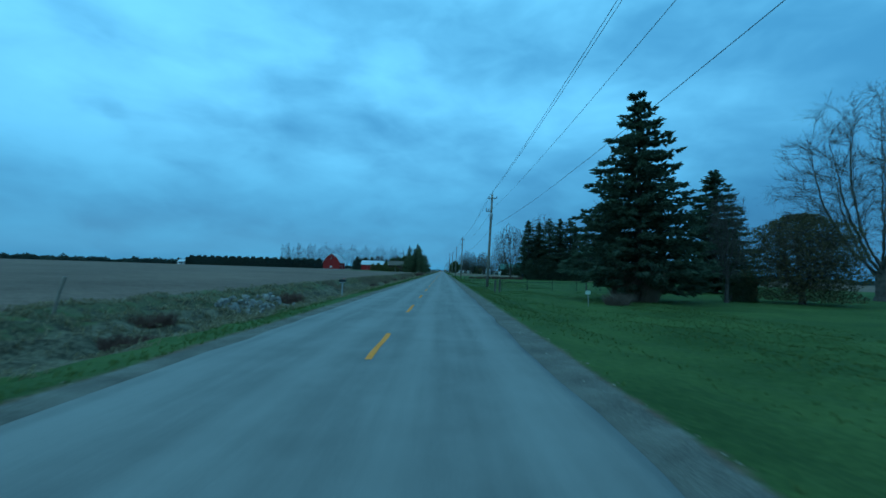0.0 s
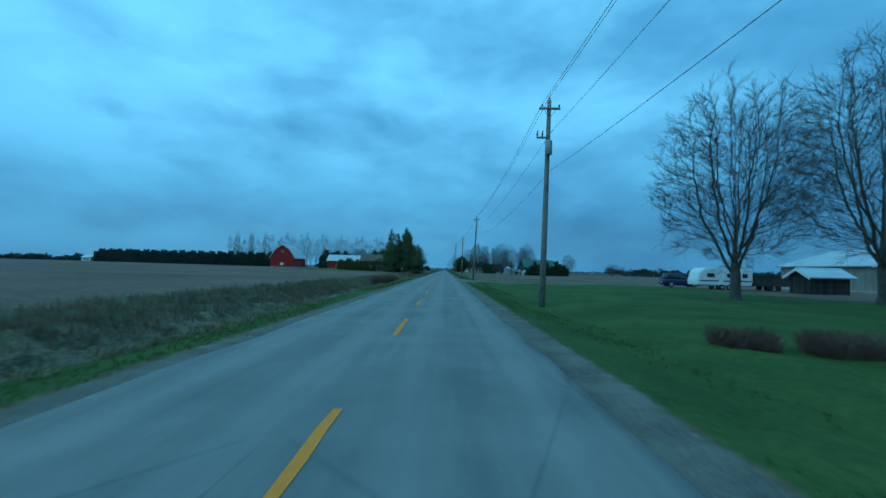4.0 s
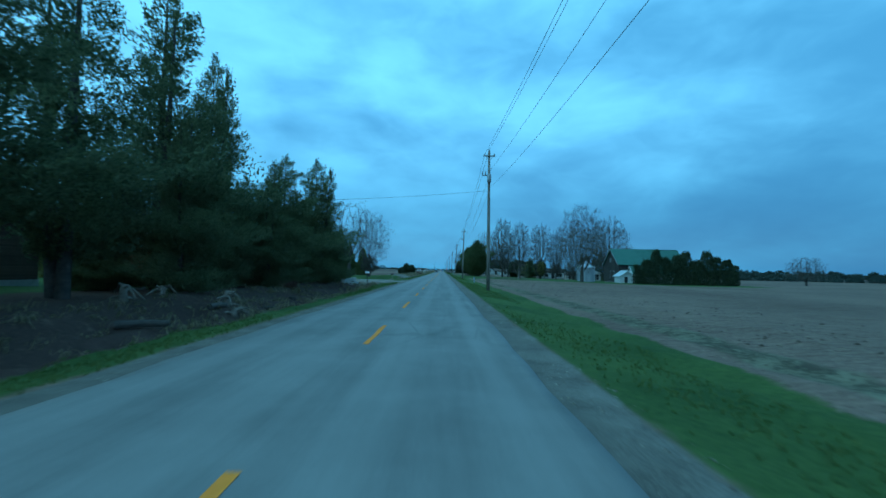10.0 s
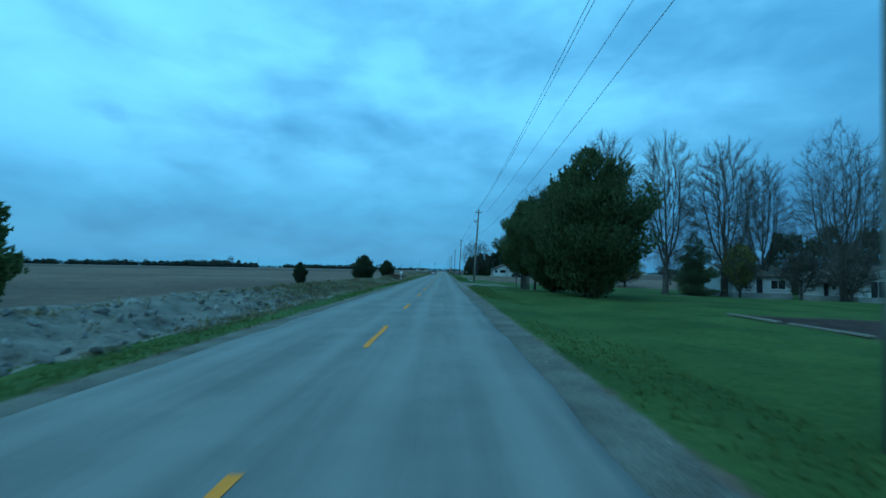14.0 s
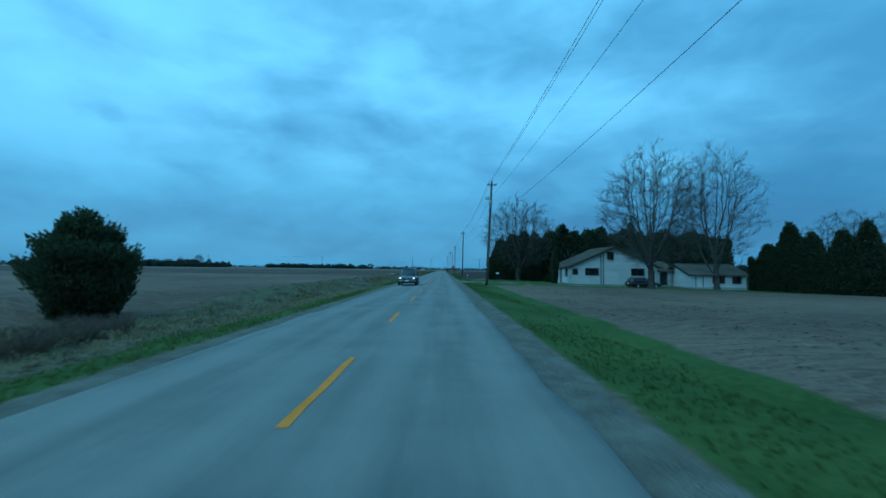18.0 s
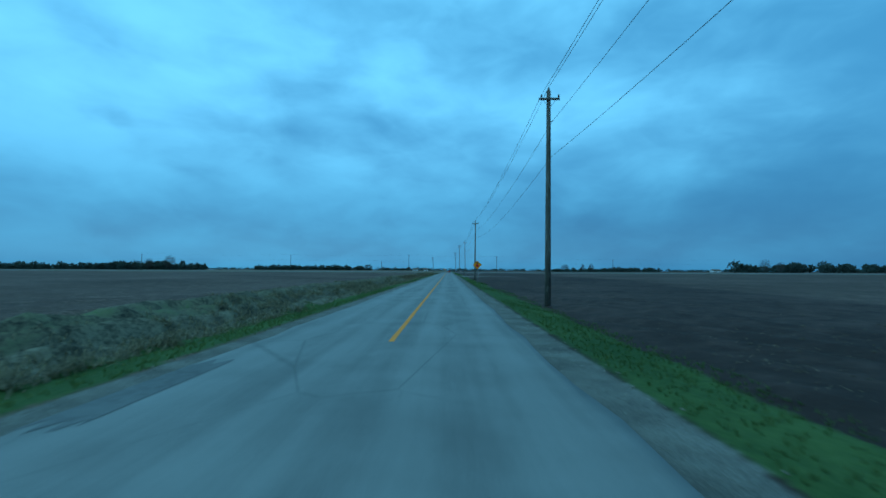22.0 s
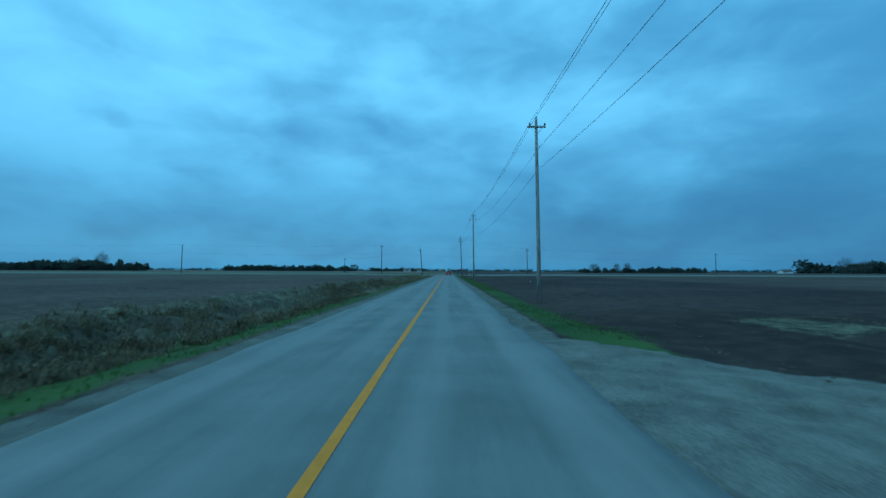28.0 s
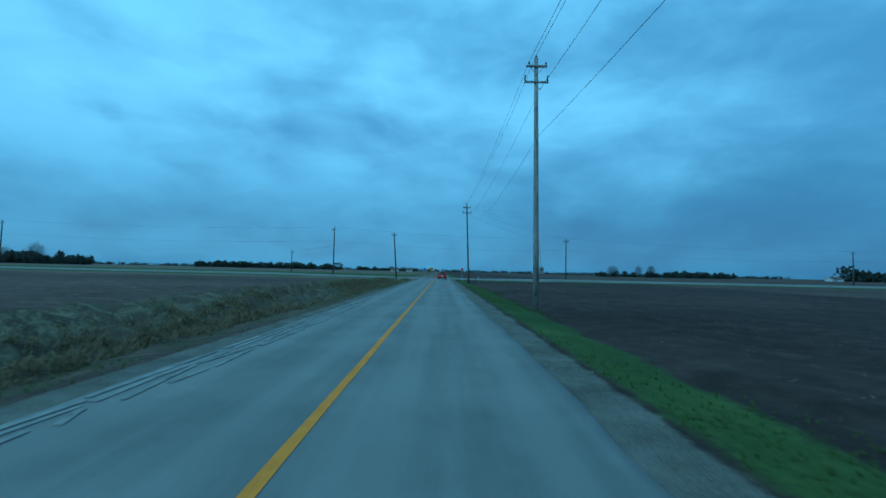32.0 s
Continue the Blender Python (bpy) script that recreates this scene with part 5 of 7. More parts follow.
hedge("evergreen_trees", 60, 470, 96, 462, 9.0, 6.0, "dark evergreen trees behind the farmyard", 18, HEDGE, 18000, 0.42, 0.35)
bare_tree("broad", 21.9, 479.4, 19.9, "large spreading bare maple on the lawn by the lane", "bare trees by the lane", 15, 0.9)
bare_tree("forked", 31.7, 479.5, 17.2, "bare maple on the lawn by the lane", "bare trees by the lane", 75, 1.0)
cedar("bush", 36.6, 489, 7.6, "rounded dark juniper clump behind the bare tree", "junipers by the lane", 0, 0.98, "juniper", 0.1)
cedar("bush", 35.0, 488.6, 5.4, "low dark juniper behind the bare tree", "junipers by the lane", 100, 0.8, "juniper", 0.1)
bare_tree("round", 60, 504, 11.5, "lone bare tree in the field", "bare trees by the lane", 75, 1.0)
bare_tree("broad", 118, 419, 9.0, "lone low bare tree far out in the field", "", 75, 1.5)
t_ = bare_tree("shrubby", 40.7, 485.4, 6.6, "small round willow with first green leaves", "bare trees by the lane", 75, 1.4)
rng_ = np.random.default_rng(6)
c_ = unit(rng_.normal(0, 1, (15000, 3))) * rng_.uniform(0.2, 1, (15000, 1)) ** 0.5 * [2.35, 2.35, 2.1] + [0, 0, 3.0]
c_ = c_[np.sin(c_[:, 0] * 4.1) + np.sin(c_[:, 1] * 4.7 + 1) + np.sin(c_[:, 2] * 3.9) > -0.9]
part("leaves", triangles("leaves", sprays(rng_, c_, np.tile([0, 0, -0.5], (len(c_), 1)), rng_.uniform(0.04, 0.10, len(c_)), 0.35), WILLOW), None, t_)

t_ = bare_tree("shrubby", 39.3, 446.0, 7.4, "small yellow-green willow beside the bungalow", "bare trees in the farmyard", 140, 0.8)
c_ = unit(rng_.normal(0, 1, (3000, 3))) * rng_.uniform(0.3, 1, (3000, 1)) ** 0.5 * [1.6, 1.6, 1.9] + [0, 0, 2.9]
part("leaves", triangles("leaves", sprays(rng_, c_, np.tile([0, 0, -0.6], (len(c_), 1)), rng_.uniform(0.10, 0.22, len(c_)), 0.35), WILLOW), None, t_)

# east side: the white house
hedge("cedar_hedge", 10.6, 584.2, 21, 585, 8.6, 5.0, "tall dark cedar hedge beside the white house", 20, HEDGE, 90000, 0.16, 0.16, "hedge", 0.55)
hedge("cedar_hedge", 20, 588, 62, 590, 9.8, 6.0, "dark evergreen trees behind the white house", 21, HEDGE, 80000, 0.32, 0.15)
hedge("cedar_hedge", 47.8, 563, 60.5, 549.5, 7.4, 6.0, "dark cedar hedge beside the white house", 22, HEDGE, 60000, 0.25, 0.3, "hedge", 0.25)
bare_tree("round", 15.7, 579.5, 15.4, "bare rounded maple in front of the cedar hedge", "bare trees by the white house", 15, 1.25)
bare_tree("round", 28.9, 554.6, 18.3, "bare maple in front of the white house", "bare trees by the white house", 50, 1.05)
bare_tree("vase", 42.0, 562, 21.4, "bare maple beside the white house", "bare trees by the white house", 150, 0.95)
spruce(3, 36.6, 579, 12, "thin spruce behind the white house", "", 30, 0.9)
bare_tree("broad", 62, 562, 12, "low spreading bare tree behind the hedge", "bare trees by the white house", 100, 1.3)
cedar("column", 19.0, 565.5, 5.2, "tall clipped columnar cedar at the corner of the house", "", 0, 0.62)

# far belts of trees on the horizon
woods("far_woods", [(-330, 640), (-900, 760), (-1500, 700)], 11, 41, "dark belt of trees far across the west fields", 1.2, bumps=0.6, gap=2)
woods("far_woods", [(-410, 1262), (-470, 1273), (-520, 1270)], 15, 42, "dark wood far across the west fields", 1.3, 4.0, gap=2)
woods("far_woods", [(-368, 1266), (-520, 1270), (-760, 1230), (-960, 1120)], 12.5, 53, "dark wood far across the west fields", 1.0, 3.4, bumps=0.6, gap=2)
woods("far_woods", [(-160, 1500), (-420, 1560)], 13, 43, "low belt of trees on the horizon", 1.0, 4.0, bumps=0.6, gap=2)
woods("far_woods", [(-40, 1620), (-150, 1600)], 9, 44, "low belt of trees on the horizon", 0.6, 3.5)
woods("far_woods", [(150, 1222), (215, 1226)], 6.5, 45, "clump of trees far across the east fields", 0.5, 3.5)
woods("far_woods", [(220, 1240), (330, 1300)], 8, 46, "low belt of trees on the horizon", 0.7, 3.0)
woods("far_woods", [(420, 1260), (760, 1300), (1100, 1260)], 18, 47, "dark wood far across the east fields", 0.6, 4.0)
woods("far_woods", [(330, 760), (520, 700), (800, 560)], 7, 48, "belt of trees far across the east fields", 0.6, 2.6, bumps=0.6, gap=0.2)
woods("far_woods", [(180, 560), (330, 500), (560, 420)], 3.6, 49, "belt of trees far across the east fields", 0.5, 2.4)
woods("far_woods", [(300, 330), (420, 280), (600, 200)], 4.2, 50, "belt of trees far across the east fields", 0.5, 2.4)
woods("far_woods", [(-420, 500), (-560, 440), (-760, 360)], 9, 51, "belt of trees far across the west fields", 1.1, 2.4, bumps=0.6, gap=2)
woods("far_woods", [(-900, 1900), (900, 1950)], 9, 52, "low blue line of woods on the horizon", 0.25, 6.0)

# rounded bare crowns that stand above the far woods
for i, (kk, x, y, h, wd) in enumerate((("round", 163, 1215, 10.5, 1.5), ("slim", 188, 1216, 10.5, 1.5), ("slim", 199, 1214, 11.0, 1.7), ("broad", 447, 1225, 18.0, 1.0), ("round", 470, 1228, 15.0, 1.2), ("round", -415, 1252, 22.0, 1.0), ("round", -445, 1250, 17.0, 1.0), ("broad", 143, 618, 22.0, 0.95))):
    bare_tree(kk, x, y, h, "far rounded bare tree standing above the fields", "far bare trees", 37 * i, wd)


# ---- buildings ----
def lined(name, a, b, step, axis=2, depth=0.02, rough=0.7, metal=0.0, dark=0.55):
    """Boards or ribs: a colour that wanders, with a shadowed joint every step metres."""
    m, k = material(name)
    at = k.add("ShaderNodeTexCoord").outputs["Object"]
    sp = k.add("ShaderNodeSeparateXYZ", i0=at).outputs
    u = sp[2] if axis == 2 else k.math("ADD", sp[0], sp[1])
    saw = k.math("FRACT", k.math("DIVIDE", u, step))
    joint = k.ramp(saw, 0.0, 0.12, 0.0, 1.0)
    cell = k.add("ShaderNodeTexWhiteNoise", Vector=k.add("ShaderNodeCombineXYZ", i0=k.math("FLOOR", k.math("DIVIDE", u, step))).outputs[0]).outputs["Value"]
    f = k.math("ADD", k.math("MULTIPLY", k.noise(at, 0.8, 5.0), 0.7), k.math("MULTIPLY", cell, 0.3))
    c = k.mix(k.ramp(f, 0.3, 0.75), a, b)
    c = k.mix(k.math("MULTIPLY", k.math("SUBTRACT", 1.0, joint), dark), c, tuple(q * 0.35 for q in a))
    finish(k, c, rough, metal, k.math("ADD", joint, k.math("MULTIPLY", k.noise(at, 20.0, 3.0), 0.1)), depth)
    return m


LAP = lined("white_lap_siding", (0.60, 0.60, 0.59), (0.74, 0.74, 0.73), 0.2, 2, 0.02, 0.6)
REDBOARD = lined("barn_red_boards", (0.28, 0.014, 0.013), (0.42, 0.028, 0.024), 0.3, 0, 0.02, 0.85)
BROWNBRICK = lined("brown_brick", (0.085, 0.045, 0.032), (0.15, 0.085, 0.06), 0.11, 2, 0.01, 0.9)
GREYBOARD = lined("weathered_barn_boards", (0.028, 0.023, 0.021), (0.065, 0.055, 0.048), 0.28, 0, 0.02, 0.9)
TANBOARD = lined("tan_steel_wall", (0.20, 0.17, 0.14), (0.28, 0.245, 0.205), 0.3, 0, 0.02, 0.6)


def wall_boxes(sh, side, u0, u1, z0, z1, w0, w1, holes):
    """A wall across u (x for side y, y for side x), w0..w1 thick, with holes (u0, u1, z0, z1) left open."""
    cuts = sorted({u0, u1, *[c for h in holes for c in h[:2]]})
    for a, b in zip(cuts, cuts[1:]):
        runs = sorted((h[2], h[3]) for h in holes if h[0] <= a + 1e-6 and h[1] >= b - 1e-6)
        z = z0
        for lo, hi in runs + [(z1, z1)]:
            if lo > z + 1e-4:
                if side == "y":
                    sh.box(a, w0, z, b, w1, lo)
                else:
                    sh.box(w0, a, z, w1, b, lo)
            z = max(z, hi)


def opening(parent, kind, side, u0, u1, z0, z1, w, sign, frame_mat, fill_mat, bars=0):
    """A window or door in a hole: frame, pane or leaf, and sill."""
    fw, dp = 0.08, 0.05

    def bx(sh, a0, a1, b0, b1, c0, c1):
        lo, hi = sorted((w + sign * c0, w + sign * c1))
        sh.box(a0, lo, b0, a1, hi, b1) if side == "y" else sh.box(lo, a0, b0, hi, a1, b1)

    sh = Shape()
    for a0, a1, b0, b1 in ((u0 - fw, u0, z0 - fw, z1 + fw), (u1, u1 + fw, z0 - fw, z1 + fw), (u0, u1, z1, z1 + fw), (u0, u1, z0 - fw, z0)):
        bx(sh, a0, a1, b0, b1, -0.01, dp)
    for i in range(bars):
        c = u0 + (u1 - u0) * (i + 1) / (bars + 1)
        bx(sh, c - 0.025, c + 0.025, z0, z1, -0.08, -0.02)
    wn = part(kind, sh, frame_mat, parent)
    sh = Shape()
    bx(sh, u0, u1, z0, z1, -0.12, -0.07)
    part("pane" if kind == "window" else "leaf", sh, fill_mat, wn)
    if kind == "window":
        sh = Shape()
        bx(sh, u0 - 0.12, u1 + 0.12, z0 - fw - 0.05, z0 - fw, -0.01, 0.10)
        part("sill", sh, frame_mat, wn)
    else:
        sh = Shape()
        bx(sh, u1 - 0.22, u1 - 0.14, z0 + (z1 - z0) * 0.45, z0 + (z1 - z0) * 0.5, -0.07, 0.01)
        part("door_handle", sh, STEEL, wn)
    return wn


def gable_building(name, label, category, x0, x1, y0, y1, eave, ridge, along, wall_mat, roof_mat, z0=None, openings=(), trim=None, over=0.45, ribs=0.0, knee=None, footing=True, laps=0.0):
    """A building with a gabled or gambrel roof; along is the ridge's axis. openings: (kind, face, u0, u1, z0, z1, fill, bars), heights from the floor."""
    trim = trim or TRIMWHITE
    z0 = ground_z((x0 + x1) / 2, y0) if z0 is None else z0
    b = thing(name, label, category, at=(0, 0, 0))
    b.matrix_basis = pose(0, 0, z0)
    th = 0.22
    sh = Shape()
    holes = {f: [(o[2], o[3], o[4], o[5]) for o in openings if o[1] == f and o[5] < eave - 0.05] for f in "SNWE"}
    wall_boxes(sh, "y", x0, x1, -0.5, eave, y0, y0 + th, holes["S"])
    wall_boxes(sh, "y", x0, x1, -0.5, eave, y1 - th, y1, holes["N"])
    wall_boxes(sh, "x", y0 + th, y1 - th, -0.5, eave, x0, x0 + th, holes["W"])
    wall_boxes(sh, "x", y0 + th, y1 - th, -0.5, eave, x1 - th, x1, holes["E"])
    lo, hi = (x0, x1) if along == "y" else (y0, y1)
    c = (lo + hi) / 2
    prof = [(lo, eave), *([(lo + (c - lo) * knee[0], eave + (ridge - eave) * knee[1])] if knee else []), (c, ridge), *([(hi - (hi - c) * knee[0], eave + (ridge - eave) * knee[1])] if knee else []), (hi, eave)]
    ends = ((y0, y0 + th), (y1 - th, y1)) if along == "y" else ((x0, x0 + th), (x1 - th, x1))
    for a, q in ends:
        sh.slab(prof, along, a, q)
    part("wall", sh, wall_mat, b)
    if footing:
        part("foundation", Shape().box(x0 - 0.06, y0 - 0.06, -0.6, x1 + 0.06, y1 + 0.06, 0.22), CONCRETE, b)
    # roof planes, one part each
    a0, a1 = (y0 - over, y1 + over) if along == "y" else (x0 - over, x1 + over)
    pts = list(prof)
    s0 = (pts[1][1] - pts[0][1]) / (pts[1][0] - pts[0][0])
    pts[0] = (pts[0][0] - over, pts[0][1] - over * s0)
    pts[-1] = (pts[-1][0] + over, pts[-1][1] - over * s0)
    for (u0, v0), (u1, v1) in zip(pts, pts[1:]):
        d = Vector((u1 - u0, v1 - v0)).normalized()
        nrm = Vector((-d.y, d.x))
        if nrm.y < 0:
            nrm = -nrm
        quad = [(u0, v0), (u1, v1), (u1 + nrm.x * 0.16, v1 + nrm.y * 0.16), (u0 + nrm.x * 0.16, v0 + nrm.y * 0.16)]
        rf = part("roof", Shape().slab(quad, along, a0, a1), roof_mat, b)
        if laps and u0 < c - 0.1:      # shingle courses on the slope towards the road
            ln = math.hypot(u1 - u0, v1 - v0)
            n = int(ln / 0.2)
            for i in range(n):
                f0, f1 = i / n, (i + 1.06) / n
                strip = [(u0 + (u1 - u0) * f + nrm.x * e, v0 + (v1 - v0) * f + nrm.y * e) for f, e in ((f0, 0.161), (min(f1, 1), 0.161), (min(f1, 1), 0.166), (f0, 0.19))]
                part("shingle_course", Shape().slab(strip, along, a0, a1), roof_mat, rf)
        if ribs:
            rb = Shape()
            n = int((a1 - a0) / ribs)
            for i in range(n + 1):
                w0 = a0 + (a1 - a0 - 0.05) * i / n
                q2 = [(u + nrm.x * e, v + nrm.y * e) for u, v, e in ((u0, v0, 0.15), (u1, v1, 0.15), (u1, v1, 0.2), (u0, v0, 0.2))]
                rb.slab(q2, along, w0, w0 + 0.05)
            part("standing_seam", rb, roof_mat, rf)
    cp = [(c - 0.2, ridge + 0.1), (c + 0.2, ridge + 0.1), (c, ridge + 0.26)]
    part("ridge_cap", Shape().slab(cp, along, a0, a1), roof_mat, b)
    for (u0, v0), (u1, v1) in zip(pts, pts[1:]):
        for a in (a0 - 0.03, a1):
            part("fascia", Shape().slab([(u0, v0 - 0.12), (u1, v1 - 0.12), (u1, v1 + 0.14), (u0, v0 + 0.14)], along, a, a + 0.03), trim, b)
    if laps:      # clapboards, one by one, on the faces towards the road
        for face, lo_, hi_, w in (("S", x0, x1, y0), ("W", y0, y1, x0)):
            n = int((eave - 0.24) / laps)
            for i in range(n):
                za, zb = 0.24 + i * laps, 0.24 + (i + 1) * laps
                cuts = sorted((o[2] - 0.1, o[3] + 0.1) for o in openings if o[1] == face and o[4] - 0.16 < zb and o[5] + 0.1 > za)
                at_ = lo_
                for c0, c1 in cuts + [(hi_, hi_)]:
                    if c0 - at_ > 0.1:
                        sec = [(w - 0.004, za), (w - 0.028, za), (w - 0.008, zb), (w - 0.004, zb)]
                        part("clapboard", Shape().slab(sec, "x" if face == "S" else "y", at_, c0), SHADED_SIDING, b)
                    at_ = c1
    for kind, face, u0, u1, v0, v1, fill, bars in openings:
        w, sg, side = {"S": (y0, -1, "y"), "N": (y1, 1, "y"), "W": (x0, -1, "x"), "E": (x1, 1, "x")}[face]
        if v1 >= eave - 0.05:
            w += sg * 0.13
        opening(b, kind, side, u0, u1, v0, v1, w, sg, trim, fill, bars)
    return b


# first farm, beside the spruces: low house and steel shed
gable_building("farmhouse", "low dark farmhouse half hidden behind spruces", "house", 47.5, 57.5, 121.5, 130, 2.5, 4.4, "x", BROWNBRICK, SHINGLE, openings=(("window", "S", 49, 50.4, 0.9, 2.0, GLASS, 1), ("door", "S", 52, 53, 0.2, 2.25, DARKDOOR, 0), ("window", "S", 54.5, 56, 0.9, 2.0, GLASS, 1)))
gable_building("machine_shed", "tan steel machine shed with a grey roof", "shed", 58, 76, 168, 184, 3.6, 6.2, "y", TANBOARD, METALROOF, openings=(("door", "S", 64, 69, 0.1, 3.1, DARKDOOR, 0),), ribs=0.9)
gable_building("small_shed", "small grey shed beside the spruces", "shed", 41.3, 45.6, 157.6, 160.6, 2.2, 2.95, "x", GREYBOARD, METALROOF, z0=-0.35)

# red farm
gable_building("barn", "large red gambrel barn with a pale metal roof", "barn", -91.0, -78.2, 342, 360.5, 5.4, 11.9, "y", REDBOARD, METALROOF, z0=0.75,
               openings=(("window", "S", -85.6, -84.0, 1.3, 2.3, TRIMWHITE, 1), ("door", "E", 344, 347.2, 0.2, 3.0, REDBOARD, 0), ("door", "E", 350, 352, 0.2, 2.6, REDBOARD, 0), ("window", "S", -85.2, -84.0, 8.0, 9.0, DARKDOOR, 0)), ribs=0.9, knee=(0.42, 0.62))
gable_building("red_shed", "long red shed with a white metal roof", "shed", -63.0, -46.0, 350, 360, 4.6, 7.6, "x", REDBOARD, METALROOF, z0=0.4, openings=(("door", "S", -58, -54.5, 0.1, 3.4, REDBOARD, 0),), ribs=0.9)
gable_building("farmhouse", "brown brick farmhouse with an olive shingle roof", "house", -35.0, -25.3, 298, 307, 4.2, 6.9, "x", BROWNBRICK, SHINGLE, z0=0.3,
               openings=(("window", "S", -33.5, -32.2, 1.0, 2.4, GLASS, 1), ("window", "S", -29.0, -27.7, 1.0, 2.4, GLASS, 1), ("door", "S", -31.2, -30.2, 0.2, 2.3, TRIMWHITE, 0), ("window", "E", 301, 302.4, 1.0, 2.4, GLASS, 1)))

# east farm: green barn, bin, garage, bungalow
gable_building("barn", "weathered dark barn with a green metal roof", "barn", 55.5, 76, 412.5, 425, 5.8, 10.5, "x", GREYBOARD, GREENROOF, z0=-1.2, openings=(("door", "W", 416, 419.5, 0.1, 3.6, GREYBOARD, 0), ("window", "W", 418.2, 419.4, 6.6, 7.6, DARKDOOR, 0)), ribs=0.9, trim=GREYBOX)
gable_building("barn_annex", "white boarded annex against the green-roofed barn", "shed", 58.2, 70, 408.4, 412.2, 3.2, 5.0, "x", LAP, GREENROOF, z0=-1.2, openings=(("door", "S", 60, 61.2, 0.1, 2.3, TRIMWHITE, 0), ("window", "S", 64, 65.4, 1.0, 2.0, GLASS, 1)))
gable_building("garden_shed", "small white shed with a grey roof", "shed", 53.4, 57.4, 406.2, 410.4, 2.2, 3.6, "y", LAP, METALROOF, z0=-1.2, openings=(("door", "S", 54.6, 55.6, 0.1, 1.95, DARKDOOR, 0),))
gable_building("garage", "white two-door garage with dark overhead doors", "garage", 52.4, 61.2, 444, 453, 2.6, 4.0, "y", LAP, SHINGLE, z0=-1.0, openings=(("door", "S", 54.0, 56.9, 0.1, 2.2, DARKDOOR, 2), ("door", "S", 57.6, 60.5, 0.1, 2.2, DARKDOOR, 2)))
gable_building("bungalow", "long white bungalow among bare trees", "house", 41.0, 49.0, 450, 458, 2.5, 3.9, "x", LAP, SHINGLE, z0=-0.9, openings=(("window", "S", 41.8, 43.0, 0.8, 1.9, GLASS, 1), ("window", "S", 46.2, 48.2, 0.8, 1.9, GLASS, 1), ("door", "S", 44.2, 45.1, 0.15, 2.15, DARKDOOR, 0)))
gable_building("yard_shed", "small white shed with a dark door beside the garage", "shed", 49.3, 51.9, 446, 448.6, 2.0, 2.7, "x", LAP, SHINGLE, z0=-0.95, openings=(("door", "S", 49.9, 50.6, 0.1, 1.85, DARKDOOR, 0), ("window", "S", 51.0, 51.5, 1.0, 1.5, GLASS, 0)))
gable_building("white_shed", "low white shed beside the garage", "shed", 63.5, 71, 439, 446, 2.9, 4.2, "x", LAP, METALROOF, z0=-1.2, openings=(("door", "S", 66, 68.5, 0.1, 2.4, DARKDOOR, 0),))


def grain_bin(x, y, r, wall, top, z0):
    b = thing("grain_bin", "pale ribbed steel grain bin with a conical roof", "grain bin", at=(x, y, z0))
    n, rings = 40, 26
    pts = [(0, 0, wall * i / (rings * 2)) for i in range(rings * 2 + 1)]
    part("wall", Shape().tube(pts, [r - (0.012 if i % 2 else 0.0) for i in range(rings * 2 + 1)], n), BINMETAL, b)
    part("roof", Shape().tube([(0, 0, wall - 0.05), (0, 0, wall + 0.02), (0, 0, top), (0, 0, top + 0.25)], [r + 0.12, r + 0.12, 0.4, 0.4], n), METALROOF, b)
    part("cap", Shape().tube([(0, 0, top + 0.25), (0, 0, top + 0.4)], [0.5, 0.1], 12), METALROOF, b)
    part("door", Shape().box(-0.4, -r - 0.06, 0.3, 0.4, -r + 0.06, 1.9), STEEL, b)
    lad = Shape()
    for s_ in (-0.2, 0.2):
        lad.tube([(1.2 + s_, -r * 0.9, 0.2), (1.2 + s_, -r * 0.9, wall)], [0.02, 0.02], 4)
    for i in range(12):
        lad.tube([(1.0, -r * 0.9, 0.4 + i * 0.32), (1.4, -r * 0.9, 0.4 + i * 0.32)], [0.012, 0.012], 4)
    part("ladder", lad, STEEL, b)


grain_bin(43.0, 404.8, 2.45, 4.4, 5.7, -1.2)

# white house
gable_building("house", "white sided house with a low brown shingle roof", "house", 21.6, 35.2, 566, 577.2, 2.95, 5.95, "y", LAP, SHINGLE, z0=-0.6, trim=DARKTRIM, laps=0.2,
               openings=(("window", "S", 24.0, 26.0, 1.7, 2.65, GLASS, 1), ("window", "S", 31.2, 33.1, 1.7, 2.65, GLASS, 1), ("window", "S", 27.4, 28.3, 4.2, 5.2, GLASS, 0), ("window", "S", 22.0, 22.7, 1.8, 2.5, GLASS, 0),
                         ("window", "W", 573.8, 575.4, 1.5, 2.6, GLASS, 1), ("door", "W", 571.1, 572.1, 0.3, 2.6, DARKDOOR, 0), ("window", "W", 567.6, 568.8, 1.5, 2.6, GLASS, 1)))
for x in (26.35, 26.75):
    tagged(part("downpipe", Shape().tube([(x, 565.9, -0.5), (x, 565.9, 4.4)], [0.05, 0.05], 8), DARKTRIM), "dark downpipe on the white gable wall", "downpipe")
gable_building("house_wing", "low white wing of the house with a brown roof", "house", 38.2, 46.4, 562, 570, 2.05, 3.5, "x", LAP, SHINGLE, z0=-0.75, trim=DARKTRIM, openings=(("door", "S", 39.0, 40.0, 0.1, 1.9, TRIMWHITE, 0), ("window", "S", 41.5, 43.2, 0.9, 1.75, GLASS, 1), ("window", "S", 44.4, 45.6, 0.9, 1.75, GLASS, 0)))
